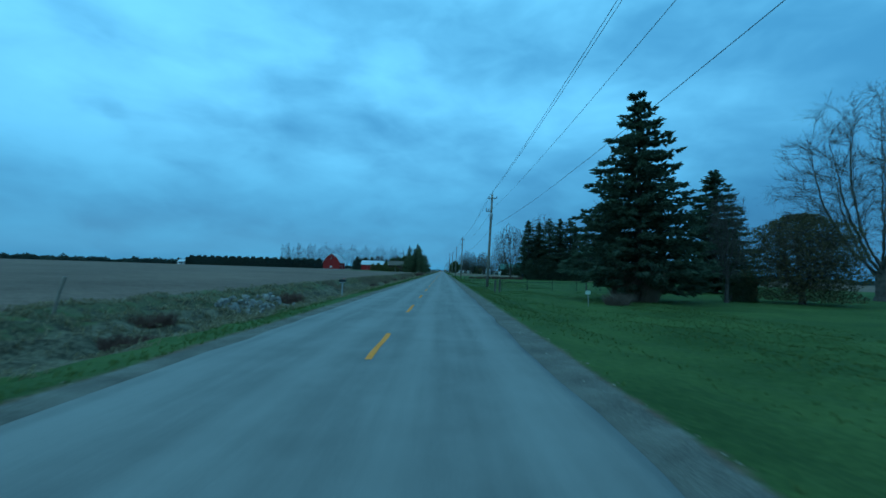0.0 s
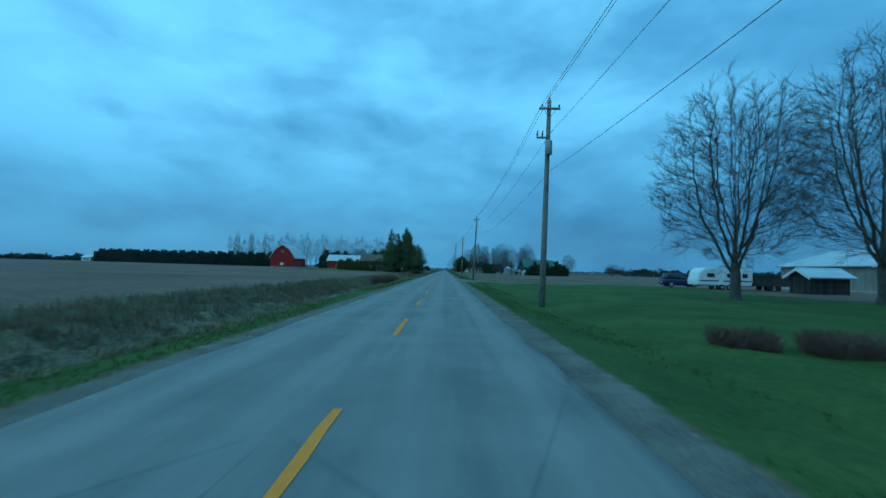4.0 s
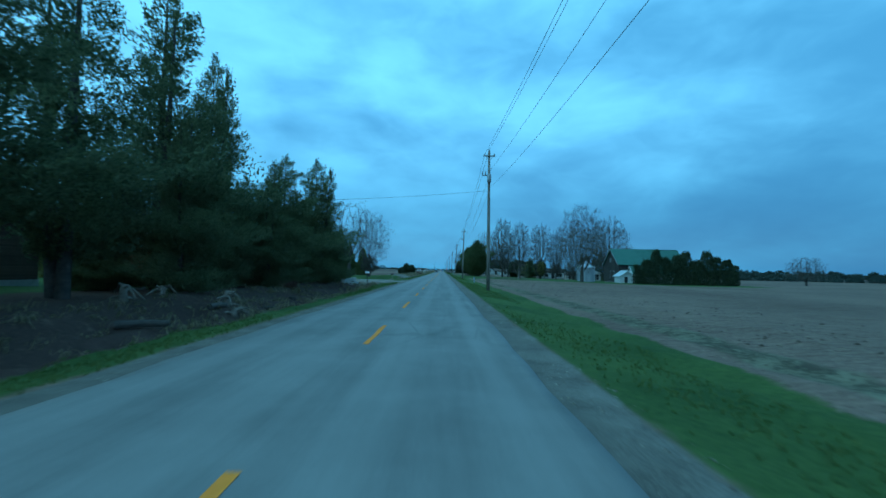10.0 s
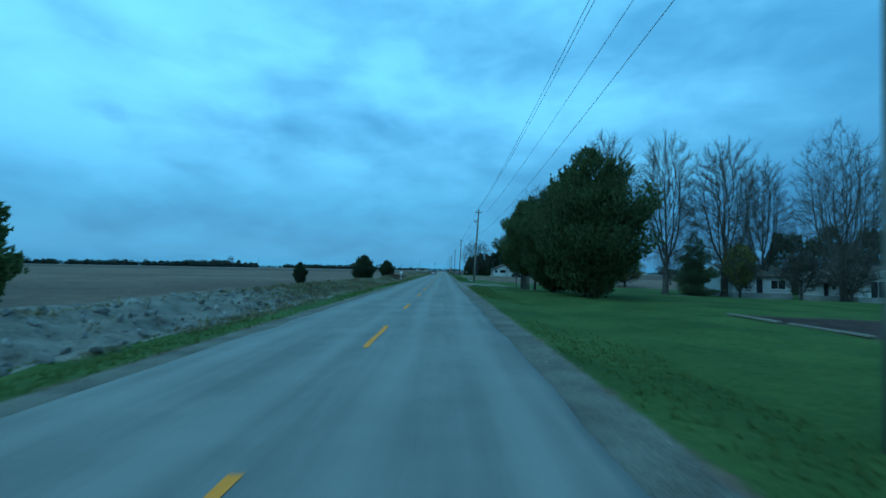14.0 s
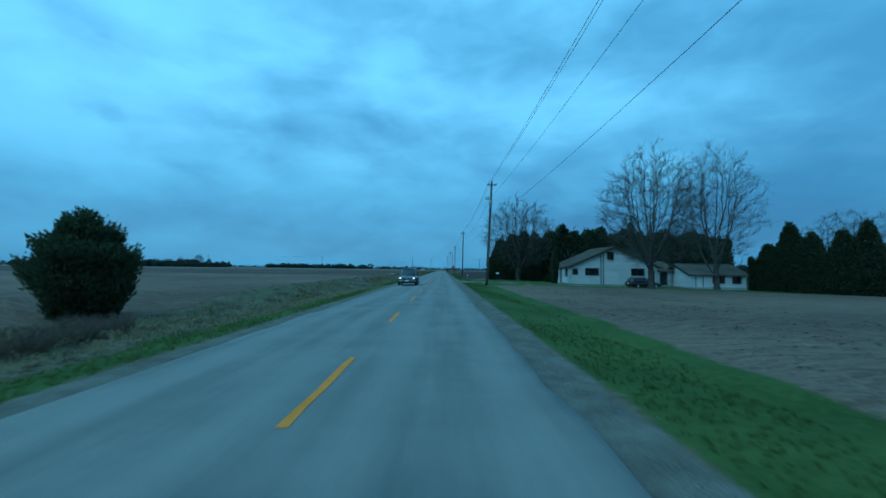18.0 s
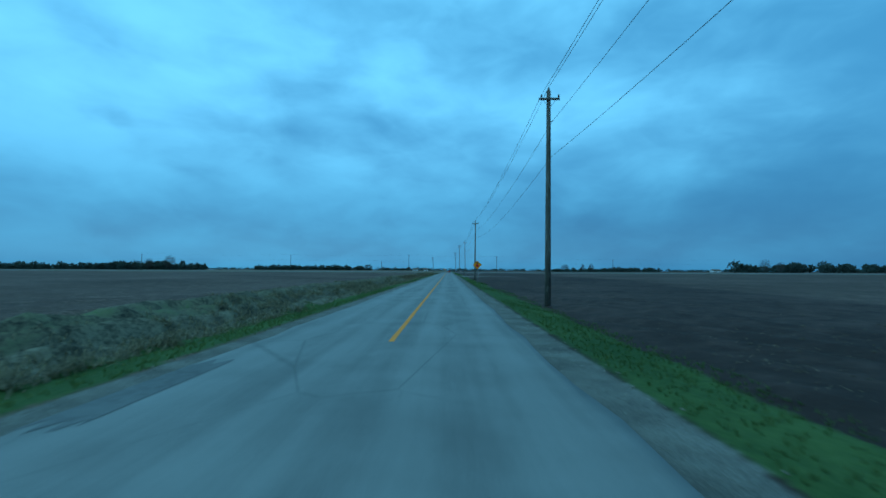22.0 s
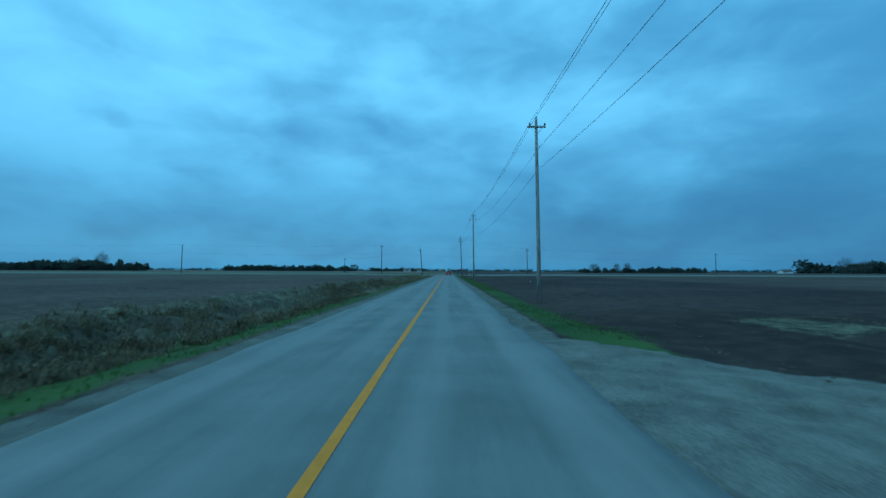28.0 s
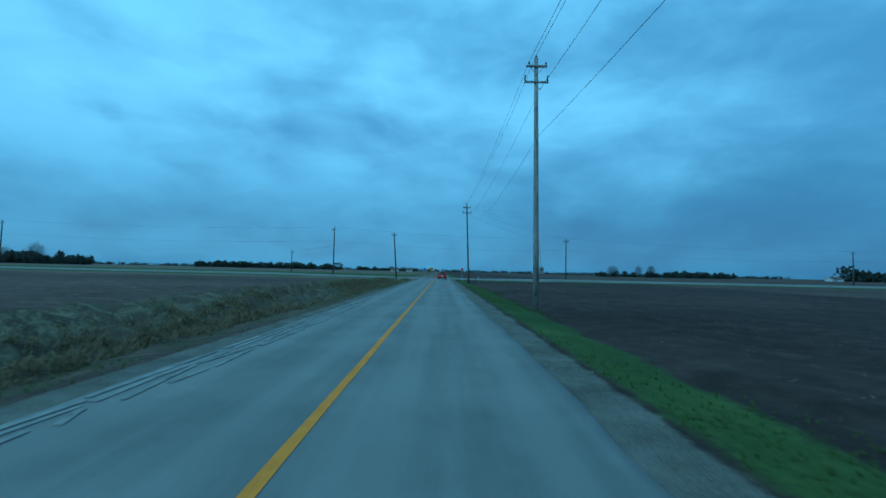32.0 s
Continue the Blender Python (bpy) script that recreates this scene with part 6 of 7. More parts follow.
gable_building("house_link", "recessed white middle of the house", "house", 35.4, 38.0, 567, 574, 2.5, 3.9, "x", LAP, SHINGLE, z0=-0.7, trim=DARKTRIM, openings=(("door", "S", 36.2, 37.2, 0.2, 2.2, DARKDOOR, 0),))


# small houses far across the fields
for x, y, w_, label in ((362, 1205, 11, "low white house far across the east fields"), (-55, 1290, 8, "low white farmhouse near the horizon"), (-38, 1294, 6, "low white shed near the horizon"), (-237, 398, 6, "small white house beyond the windbreak"), (-600, 740, 22, "long low white shed far across the west fields")):
    gable_building("far_house", label, "house", x, x + w_, y, y + 8, 2.4, 4.2, "x", LAP, SHINGLE if y > 1200 else METALROOF, openings=(("window", "S", x + 1.5, x + 3.0, 0.9, 1.9, GLASS, 0), ("door", "S", x + 3.8, x + 4.7, 0.1, 2.1, DARKDOOR, 0)))


# ---- vehicles ----
def wheel(parent, x, y, r, w):
    wh = part("wheel", Shape().tube([(x - w / 2, y, r), (x - w * 0.42, y, r), (x + w * 0.42, y, r), (x + w / 2, y, r)], [r * 0.9, r, r, r * 0.9], 20), RUBBER, parent)
    part("rim", Shape().tube([(x - w / 2 - 0.012, y, r), (x + w / 2 + 0.012, y, r)], [r * 0.62, r * 0.62], 14), STEEL, wh)


def loft(rings, close=True):
    """A skin over rings of equally many points, capped at both ends."""
    n = len(rings[0])
    f = [(i * n + j, i * n + (j + 1) % n, (i + 1) * n + (j + 1) % n, (i + 1) * n + j) for i in range(len(rings) - 1) for j in range(n)]
    if close:
        f += [tuple(range(n))[::-1], tuple((len(rings) - 1) * n + j for j in range(n))]
    return Shape().add([p for r in rings for p in r], f)


def car(name, label, at, turn, paint, length, width, tall, lit_front=False, lit_back=False, boxy=0.0, group=""):
    """A car whose nose points along -y before it is turned."""
    c = thing(name, label, "car", group, at, turn)
    L, W, H = length / 2, width / 2, tall
    belt = H * 0.58
    stations = [(-L, 0.66, 0.40, belt * 0.66), (-L + 0.05, 0.80, 0.30, belt * 0.75), (-L + 0.18, 0.91, 0.24, belt * 0.82), (-L + 0.45, 0.97, 0.22, belt * 0.88), (-L + 0.9, 1.0, 0.22, belt * 0.95),
                (-L * 0.42, 1.0, 0.22, belt), (0, 1.0, 0.22, belt + 0.01), (L * 0.6, 1.0, 0.22, belt + 0.02), (L - 0.3, 0.985, 0.24, belt + 0.01), (L - 0.1, 0.95, 0.30, belt - 0.02), (L, 0.86, 0.42, belt - 0.10)]
    rings = []
    for y, fw, zb, zt in stations:
        w_, h_ = W * fw, zt - zb
        half = [(w_ * 0.80, zb), (w_ * 0.95, zb + 0.05 * h_), (w_ * 0.985, zb + 0.22 * h_), (w_, zb + 0.5 * h_), (w_ * 0.985, zb + 0.78 * h_), (w_ * 0.94, zb + 0.92 * h_), (w_ * 0.84, zt - 0.012), (w_ * 0.45, zt + 0.012)]
        rings.append([(u, y, z) for u, z in half] + [(-u, y, z) for u, z in half[::-1]])
    part("body", loft(rings), paint, c, smooth=True)
    ya, yb, yc, yd = -L * 0.46, -L * (0.08 - 0.06 * boxy), L * (0.60 + 0.27 * boxy), L * (0.93 + 0.03 * boxy)

    def outline(y0, y1, w_, z, bow):
        pts = []
        for i in range(28):
            q = math.tau * i / 28
            u, v = math.copysign(abs(math.cos(q)) ** 0.42, math.cos(q)), math.copysign(abs(math.sin(q)) ** 0.5, math.sin(q))
            pts.append((w_ * u, (y0 + y1) / 2 + (y1 - y0) / 2 * v, z - bow * u * u))
        return pts

    glass = [outline(ya + (yb - ya) * f, yd + (yc - yd) * f ** 1.6, W * (0.93 - 0.15 * f ** 1.3), belt - 0.04 + (H - 0.07 - belt) * f, 0.0) for f in (0.0, 0.3, 0.6, 0.85, 1.0)]
    part("window_band", loft(glass), GLASS, c, "dark tinted glass all round", True)
    roof = [outline(yb + 0.02 - 0.04 * f, yc + 0.02 * f, W * (0.785 - e), z_, bw_) for f, e, z_, bw_ in ((0.4, 0.0, H - 0.125, 0.0), (0.5, -0.012, H - 0.07, 0.01), (0.3, 0.05, H - 0.015, 0.02), (-0.6, 0.25, H, 0.01))]
    part("roof", loft(roof), paint, c, smooth=True)
    for s_ in (-1, 1):
        for (u0, v0), (u1, v1) in (((0.86, ya + 0.10), (0.72, yb + 0.10)), ((0.945, ya + (yd - ya) * 0.40), (0.80, yb + (yc - yb) * 0.32)), ((0.945, ya + (yd - ya) * 0.68), (0.80, yb + (yc - yb) * 0.70)), ((0.87, yd - 0.08), (0.73, yc - 0.06))):
            mid_ = (s_ * W * ((u0 + u1) / 2 + 0.025), (v0 + v1) / 2, (belt + H) / 2)
            part("pillar", Shape().tube([(s_ * W * u0, v0, belt - 0.03), mid_, (s_ * W * u1, v1, H - 0.08)], [0.04, 0.035, 0.035], 6), paint, c, smooth=True)
        for y in (-L * 0.62, L * 0.6):
            wheel(c, s_ * (W - 0.09), y, H * 0.195, 0.22)
            arch = [(s_ * (W + 0.004), y + H * 0.235 * math.cos(q), H * 0.195 + H * 0.235 * math.sin(q)) for q in np.linspace(0.05, math.pi - 0.05, 9)]
            part("wheel_arch", Shape().tube(arch, [0.035] * 9, 5), BLACK, c)
        lamp = [[(s_ * W * (0.72 + 0.12 * math.cos(q) * g), -L + 0.06 - d_ + 0.12 * max(0, math.cos(q)) * g, belt * 0.73 + 0.075 * math.sin(q) * g) for q in (math.tau * i / 14 for i in range(14))] for g, d_ in ((1.0, -0.05), (1.0, 0.03), (0.8, 0.055))]
        part("headlight", loft(lamp), HEADLIGHT if lit_front else STEEL, c, smooth=True)
        part("tail_light", Shape().box(s_ * W * 0.84 - 0.09, L - 0.16, belt * 0.72, s_ * W * 0.84 + 0.09, L - 0.005, belt * 0.98, 0.02), TAILLIGHT if lit_back else SIGNRED, c)
        part("mirror", Shape().box(s_ * (W + 0.09) - 0.09, ya + 0.28, belt + 0.02, s_ * (W + 0.09) + 0.09, ya + 0.40, belt + 0.16, 0.04), paint, c)
        part("door_seam", Shape().box(s_ * W * 0.99 - 0.012, L * 0.12, 0.3, s_ * W * 0.99 + 0.012, L * 0.12 + 0.012, belt - 0.06), BLACK, c)
    gr = part("grille", Shape().slab([(-W * 0.44, belt * 0.60), (W * 0.44, belt * 0.60), (W * 0.50, belt * 0.735), (-W * 0.50, belt * 0.735)], "y", -L - 0.05, -L + 0.12), BLACK, c)
    for z in (0.64, 0.68, 0.715):
        part("grille_bar", Shape().box(-W * 0.46, -L - 0.062, belt * z - 0.007, W * 0.46, -L - 0.048, belt * z + 0.007), STEEL, gr)
    part("badge", Shape().tube([(0, -L - 0.075, belt * 0.67), (0, -L - 0.045, belt * 0.67)], [0.06, 0.065], 12), STEEL, gr)
    part("bumper", loft([[(u * W, y_ + 0.10 * abs(u) ** 2.5, z_) for y_, z_ in ((-L + 0.2, 0.28), (-L - 0.02, 0.32), (-L - 0.06, 0.42), (-L - 0.03, 0.52), (-L + 0.2, 0.54))] for u in (-0.92, -0.7, -0.35, 0, 0.35, 0.7, 0.92)]), paint, c, smooth=True)
    part("lower_intake", Shape().box(-W * 0.55, -L - 0.065, 0.315, W * 0.55, -L + 0.1, 0.40, 0.01), BLACK, c)
    part("rear_bumper", Shape().box(-W * 0.9, L - 0.25, 0.34, W * 0.9, L + 0.04, 0.55, 0.05), paint, c)
    part("number_plate", Shape().box(-0.15, -L - 0.085, 0.43, 0.15, -L - 0.06, 0.53), TRIMWHITE, c)
    part("number_plate", Shape().box(-0.15, L + 0.03, 0.6, 0.15, L + 0.055, 0.74), TRIMWHITE, c)
    for u in (-0.35, 0.3):
        part("wiper", Shape().tube([(u, ya + 0.03, belt + 0.03), (u + 0.3, ya + 0.10, belt + 0.10)], [0.012, 0.008], 4), BLACK, c)
    return c


car("minivan", "grey oncoming minivan with lit headlights on the road", (-1.95, 543.3, 0.0), 0, CARGREY, 4.9, 1.9, 1.72, True, False, 1.0)
car("small_car", "red hatchback with lit tail lights waiting at the junction", (1.55, 887.5, 0.0), 180, CARRED, 4.2, 1.75, 1.5, False, True, 0.3)
car("parked_car", "dark parked car under the bare tree by the house", (29.6, 558.5, ground_z(29, 558) + 0.02), 100, CARDARK, 4.5, 1.8, 1.5, False, False, 0.6)
car("pickup_truck", "dark blue parked pickup beside the white trailer", (34.3, 171.5, ground_z(34, 171) + 0.02), 84, CARBLUE, 4.8, 1.9, 1.95, False, False, 1.0)


def trailer(x, y, turn):
    c = thing("travel_trailer", "white travel trailer parked on the gravel yard", "trailer", "", (x, y, ground_z(x, y)), turn)
    bm = bmesh.new()
    prof = [(-3.6, 0.55), (3.4, 0.55), (3.6, 0.9), (3.6, 2.5), (3.3, 2.75), (-2.6, 2.75), (-3.3, 2.2), (-3.6, 1.2)]
    vs = [[bm.verts.new((u, s_ * 1.15, v)) for u, v in prof] for s_ in (-1, 1)]
    bm.faces.new(vs[0])
    bm.faces.new(vs[1][::-1])
    for i in range(len(prof)):
        j = (i + 1) % len(prof)
        bm.faces.new((vs[0][i], vs[1][i], vs[1][j], vs[0][j]))
    bmesh.ops.recalc_face_normals(bm, faces=bm.faces[:])
    bmesh.ops.bevel(bm, geom=bm.edges[:], offset=0.1, segments=3, affect="EDGES")
    part("body", Shape().bm(bm), RVWHITE, c)
    for a, b in ((-2.4, -1.4), (0.2, 1.6), (2.2, 2.9)):
        part("window", Shape().box(a, -1.17, 1.55, b, -1.12, 2.1, 0.02), GLASS, c)
    part("door", Shape().box(-0.9, -1.175, 0.7, -0.2, -1.12, 2.45, 0.02), TRIMWHITE, c)
    part("stripe", Shape().box(-3.3, -1.165, 1.05, 3.4, -1.13, 1.2), CARGREY, c)
    for y_ in (-0.4, 0.5):
        for s_ in (-1, 1):
            wh = part("wheel", Shape().tube([(y_, s_ * 1.0, 0.33), (y_, s_ * 1.14, 0.33)], [0.33, 0.33], 16), RUBBER, c)
            part("rim", Shape().tube([(y_, s_ * 0.99, 0.33), (y_, s_ * 1.15, 0.33)], [0.19, 0.19], 10), STEEL, wh)
    part("tow_bar", Shape().tube([(-3.5, 0, 0.5), (-4.6, 0, 0.48)], [0.06, 0.04], 6), BLACK, c)


trailer(36.8, 166.4, 2)


def utility_trailer(x, y):
    c = thing("utility_trailer", "dark box trailer parked on the gravel yard", "trailer", "", (x, y, ground_z(x, y)))
    part("box", Shape().box(-2.2, -1.0, 0.55, 2.2, 1.0, 1.75, 0.05), DARKTRIM, c)
    part("rail", Shape().box(-2.25, -1.05, 1.7, 2.25, -0.98, 1.8), BLACK, c)
    for u in (-0.5, 0.5):
        part("wheel", Shape().tube([(u, -1.12, 0.34), (u, -0.92, 0.34)], [0.34, 0.34], 14), RUBBER, c)
        part("wheel", Shape().tube([(u, 0.92, 0.34), (u, 1.12, 0.34)], [0.34, 0.34], 14), RUBBER, c)


utility_trailer(42.8, 166.0)


# ---- small things along the road ----
def mailbox(x, y, label, box_mat, post_mat, tall=1.15, turn=90):
    """A rural mailbox on a post; its door faces the road after turning."""
    t = thing("mailbox", label, "mailbox", "mailboxes", (x, y, ground_z(x, y)), turn)
    part("post", Shape().box(-0.05, -0.05, -0.3, 0.05, 0.05, tall - 0.02, 0.008), post_mat, t)
    part("bracket", Shape().box(-0.09, -0.22, tall - 0.06, 0.09, 0.22, tall), post_mat, t)
    arch = [(-0.09, tall)] + [(-0.09 * math.cos(a), tall + 0.13 + 0.09 * math.sin(a)) for a in np.linspace(0, math.pi, 9)] + [(0.09, tall)]
    bx = part("box", Shape().slab(arch, "y", -0.26, 0.26), box_mat, t)
    part("door", Shape().slab([(u * 1.05, tall + (v - tall) * 1.04) for u, v in arch], "y", -0.285, -0.262), box_mat, bx)
    part("flag", Shape().box(0.092, -0.1, tall + 0.08, 0.1, -0.06, tall + 0.3), SIGNRED, bx)


mailbox(-6.6, 35.3, "black mailbox on a pale grey post beside the ditch", BLACK, GREYBOX, 1.2)
mailbox(-6.1, 469.4, "white mailbox on a white post beside the ditch", TRIMWHITE, TRIMWHITE, 1.35)
mailbox(-6.4, 566.8, "grey mailbox on a weathered post beside the ditch", GREYBOX, POLE, 1.35)
mailbox(-8.6, 338.2, "pale mailbox on a dark post beside the retaining wall", TRIMWHITE, DARKTRIM, 1.3)
mailbox(10.8, 571.0, "small white box on a thin dark post on the lawn", TRIMWHITE, DARKTRIM, 1.15, -90)


def stake(x, y, tall, mat, label, cap=None, lean=0.0, r=0.035, name="marker_post"):
    t = thing(name, label, "post", "roadside posts", (x, y, ground_z(x, y)))
    part("post", Shape().tube([(0, 0, -0.3), (lean * 0.5, 0, tall * 0.5), (lean, 0, tall)], [r, r, r * 0.95], 8), mat, t)
    if cap is not None:
        part("cap", Shape().tube([(lean * 0.82, 0, tall * 0.80), (lean, 0, tall + 0.02), (lean, 0, tall + 0.05)], [r * 1.25, r * 1.25, r * 0.5], 8), cap, t)


stake(-12.6, 252.6, 1.75, TRIMWHITE, "white marker post on the ditch bank")
stake(6.5, 257.9, 2.0, plain("pale_yellow_post", (0.55, 0.50, 0.30), (0.66, 0.60, 0.38), 0.6), "pale yellow pipeline marker post with a black top", BLACK, -0.03)
stake(6.45, 583.9, 1.0, GREYBOX, "pale grey marker post at the verge", TRIMWHITE)
mailbox(-7.4, 357.7, "dark mailbox on a pale wooden post beside the lawn", DARKTRIM, DRIFT, 1.3)
stake(-11.0, 14.1, 1.25, DRIFT, "leaning pale wooden fence post on the ditch bank", None, 0.35, 0.05, "fence_post")
stake(9.4, 893.2, 1.1, TRIMWHITE, "white delineator post at the junction", SIGNRED)
t = thing("marker_sign", "small green plate on a thin dark post by the gravel lane", "marker sign", "", (13.4, 456.5, ground_z(13.4, 456.5)))
part("post", Shape().tube([(0, 0, -0.3), (0, 0, 1.1)], [0.03, 0.028], 8), DARKTRIM, t)
part("plate", Shape().box(-0.16, -0.045, 0.94, 0.16, -0.03, 1.1, 0.006), GREENROOF, t)
stake(20.3, 459.0, 1.7, DARKTRIM, "dark lamp post beside a small bare shrub on the lawn", DARKTRIM)
brush(19.5, 459.0, 1.5, 0.9, 77, "small pale bare shrub on the lawn", DRIFT, 60)


def pedestal(x, y, tall, pad, label):
    t = thing("utility_pedestal", label, "utility box", "utility pedestals", (x, y, ground_z(x, y)), 12)
    part("case", Shape().box(-0.085, -0.085, -0.2, 0.085, 0.085, tall, 0.02), PEDESTAL, t)
    part("cover", Shape().box(-0.1, -0.1, tall - 0.22, 0.1, 0.1, tall + 0.04, 0.03), PEDESTAL, t)
    if pad:
        part("pad", Shape().box(0.2, -0.35, -0.1, 1.0, 0.35, 0.1, 0.02), CONCRETE, t)
        part("pad", Shape().box(-0.5, -0.3, -0.1, 0.15, 0.3, 0.06, 0.02), CONCRETE, t)


pedestal(6.75, 480.3, 1.05, True, "pale blue utility pedestal beside a concrete pad")
pedestal(7.1, 352.6, 0.9, False, "pale blue utility pedestal on the verge")


def stop_ahead_sign(x, y):
    """A yellow diamond with a black arrow over a red octagon, on a steel post."""
    t = thing("warning_sign", "yellow diamond stop-ahead sign on a weathered wooden post", "road sign", "", (x, y, ground_z(x, y)))
    zc, h = 2.66, 0.66
    part("post", Shape().box(-0.05, 0.0, -0.4, 0.05, 0.07, 3.2, 0.006), POLE, t, "weathered wooden sign post")
    d = lambda r: [(0, zc - r), (r, zc), (0, zc + r), (-r, zc)]
    plate = part("plate", Shape().slab(d(h), "y", -0.012, 0.0), SIGNYEL, t)
    rim = Shape()
    outer, inner = d(h - 0.02), d(h - 0.045)
    for i in range(4):
        j = (i + 1) % 4
        rim.slab([outer[i], outer[j], inner[j], inner[i]], "y", -0.016, -0.012)
    part("border", rim, BLACK, plate)
    octo = [(0.25 * math.cos(math.tau * (i + 0.5) / 8), zc - 0.10 + 0.25 * math.sin(math.tau * (i + 0.5) / 8)) for i in range(8)]
    part("octagon", Shape().slab(octo, "y", -0.017, -0.012), SIGNRED, plate, "red stop octagon symbol")
    arrow = [(-0.045, zc + 0.16), (0.045, zc + 0.16), (0.045, zc + 0.26), (0.165, zc + 0.215), (0.165, zc + 0.26), (0.0, zc + 0.40), (-0.165, zc + 0.26), (-0.165, zc + 0.215), (-0.045, zc + 0.26)]
    part("arrow", Shape().slab(arrow, "y", -0.017, -0.012), BLACK, plate, "black arrow symbol")
    for z in (zc - 0.35, zc + 0.42):
        part("bolt", Shape().tube([(0, -0.024, z), (0, -0.012, z)], [0.012, 0.012], 6), STEEL, plate)


stop_ahead_sign(5.45, 659.6)


def lawn_sign(x, y):
    t = thing("lawn_sign", "small pale green sign on a leaning post", "sign", "", (x, y, ground_z(x, y)), 6)
    part("post", Shape().tube([(0, 0, -0.2), (-0.02, 0, 0.5), (-0.05, 0, 0.95)], [0.022, 0.02, 0.02], 6), GREYBOX, t)
    part("plate", Shape().box(-0.2, -0.02, 0.72, 0.12, 0.0, 0.95, 0.01), PALEPLATE, t)


PALEPLATE = plain("pale_green_plate", (0.36, 0.46, 0.38), (0.48, 0.58, 0.50), 0.5)
lawn_sign(10.1, 26.6)


def porch_step(x0, x1, y0, y1, z):
    """Two low pale steps along the house wall."""
    t = thing("porch_step", "low pale concrete steps along the white house wall", "steps")
    part("tread", Shape().box(x0, y0, z - 0.4, x1, y1, z + 0.22, 0.03), PALESTEP, t)
    part("tread", Shape().box(x0 + 0.35, y0 + 0.2, z + 0.224, x1, y1 - 0.2, z + 0.42, 0.03), PALESTEP, t)


PALESTEP = plain("pale_step_concrete", (0.42, 0.42, 0.40), (0.58, 0.58, 0.56), 0.85, scale=3.0)
porch_step(20.2, 21.5, 568.9, 573.2, -0.6)
hedge("evergreen_bush", 19.7, 574.4, 20.7, 574.8, 0.9, 1.3, "small dark rounded shrub beside the house steps", 27, HEDGE, 2600, 0.10, 0.1)


def stop_sign(x, y):
    t = thing("stop_sign", "red octagonal stop sign on a steel post at the junction", "road sign", "", (x, y, ground_z(x, y)))
    part("post", Shape().box(-0.04, 0.0, -0.4, 0.04, 0.05, 2.7, 0.006), STEEL, t)
    o = lambda r: [(r * math.cos(math.tau * (i + 0.5) / 8), 2.35 + r * math.sin(math.tau * (i + 0.5) / 8)) for i in range(8)]
    plate = part("plate", Shape().slab(o(0.36), "y", -0.01, 0.0), TRIMWHITE, t)
    face = part("face", Shape().slab(o(0.335), "y", -0.014, -0.01), SIGNRED, plate)
    cu = bpy.data.curves.new("lettering", "FONT")
    cu.body, cu.align_x, cu.align_y, cu.size = "STOP", "CENTER", "CENTER", 0.24
    tx = new("lettering", cu)
    tx.data.materials.append(TRIMWHITE)
    tx.matrix_basis = pose(0, -0.016, 2.35, 90, 0, 0)
    tx.parent = plate


stop_sign(5.9, 893.4)


def board_sign(x, y, w, h, zc, mat, label, diamond=False):
    t = thing("road_sign", label, "road sign", "signs beyond the junction", (x, y, ground_z(x, y)))
    part("post", Shape().box(-0.04, 0.0, -0.4, 0.04, 0.05, zc + h * 0.4, 0.006), STEEL, t)
    out = [(0, zc - h / 2), (w / 2, zc), (0, zc + h / 2), (-w / 2, zc)] if diamond else [(-w / 2, zc - h / 2), (w / 2, zc - h / 2), (w / 2, zc + h / 2), (-w / 2, zc + h / 2)]
    part("plate", Shape().slab(out, "y", -0.02, 0.0), mat, t)
    return t


board_sign(-1.3, 912.5, 1.3, 1.0, 2.3, SIGNYEL, "yellow diamond warning sign facing the junction", True)
board_sign(-3.0, 912.5, 0.7, 0.4, 2.3, SIGNBLUE, "blue road-name board beyond the junction")


# fences on the first lawn
def wire_fence(x0, y0, x1, y1, n, tall, label, lines=5, post_mat=None, mesh=False, seed=1):
    rng = random.Random(seed)
    t = thing("fence", label, "fence", "fences round the lawn")
    tops = []
    for i in range(n):
        f = i / (n - 1)
        x, y = x0 + (x1 - x0) * f, y0 + (y1 - y0) * f
        z = ground_z(x, y)
        lx = rng.uniform(-0.06, 0.06) if not mesh else 0
        part("post", Shape().tube([(x, y, z - 0.3), (x + lx, y, z + tall)], [0.027, 0.024], 6), post_mat or DARKTRIM, t)
        tops.append((Vector((x, y, z)), Vector((x + lx, y, z + tall))))
    for (a, b), (c, d) in zip(tops, tops[1:]):
        for j in range(lines):
            q = (j + 0.6) / lines
            part("wire", Shape().tube([a.lerp(b, q), c.lerp(d, q) - Vector((0, 0, 0 if mesh else 0.02))], [0.004 if j < lines - 1 or not mesh else 0.02] * 2, 4, False), WIRE, t)
        if mesh:
            ms = Shape()
            k_ = int((c - a).length / 0.16)
            for j in range(k_):
                p, q = a.lerp(c, j / k_), a.lerp(c, min(1, (j + 5) / k_))
                hh = Vector((0, 0, tall))
                ms.tube([p, q + hh], [0.003, 0.003], 3, False)
                ms.tube([p + hh, q], [0.003, 0.003], 3, False)
            part("mesh", ms, WIRE, t, "chain-link mesh")
    return t


wire_fence(7.6, 46.6, 24.4, 50.3, 7, 1.15, "dark chain-link fence across the lawn", 2, DARKTRIM, True, 2)
wire_fence(6.45, 50.5, 6.6, 106, 15, 0.95, "old wire fence on dark posts along the lawn", 4, DARKTRIM, False, 3)
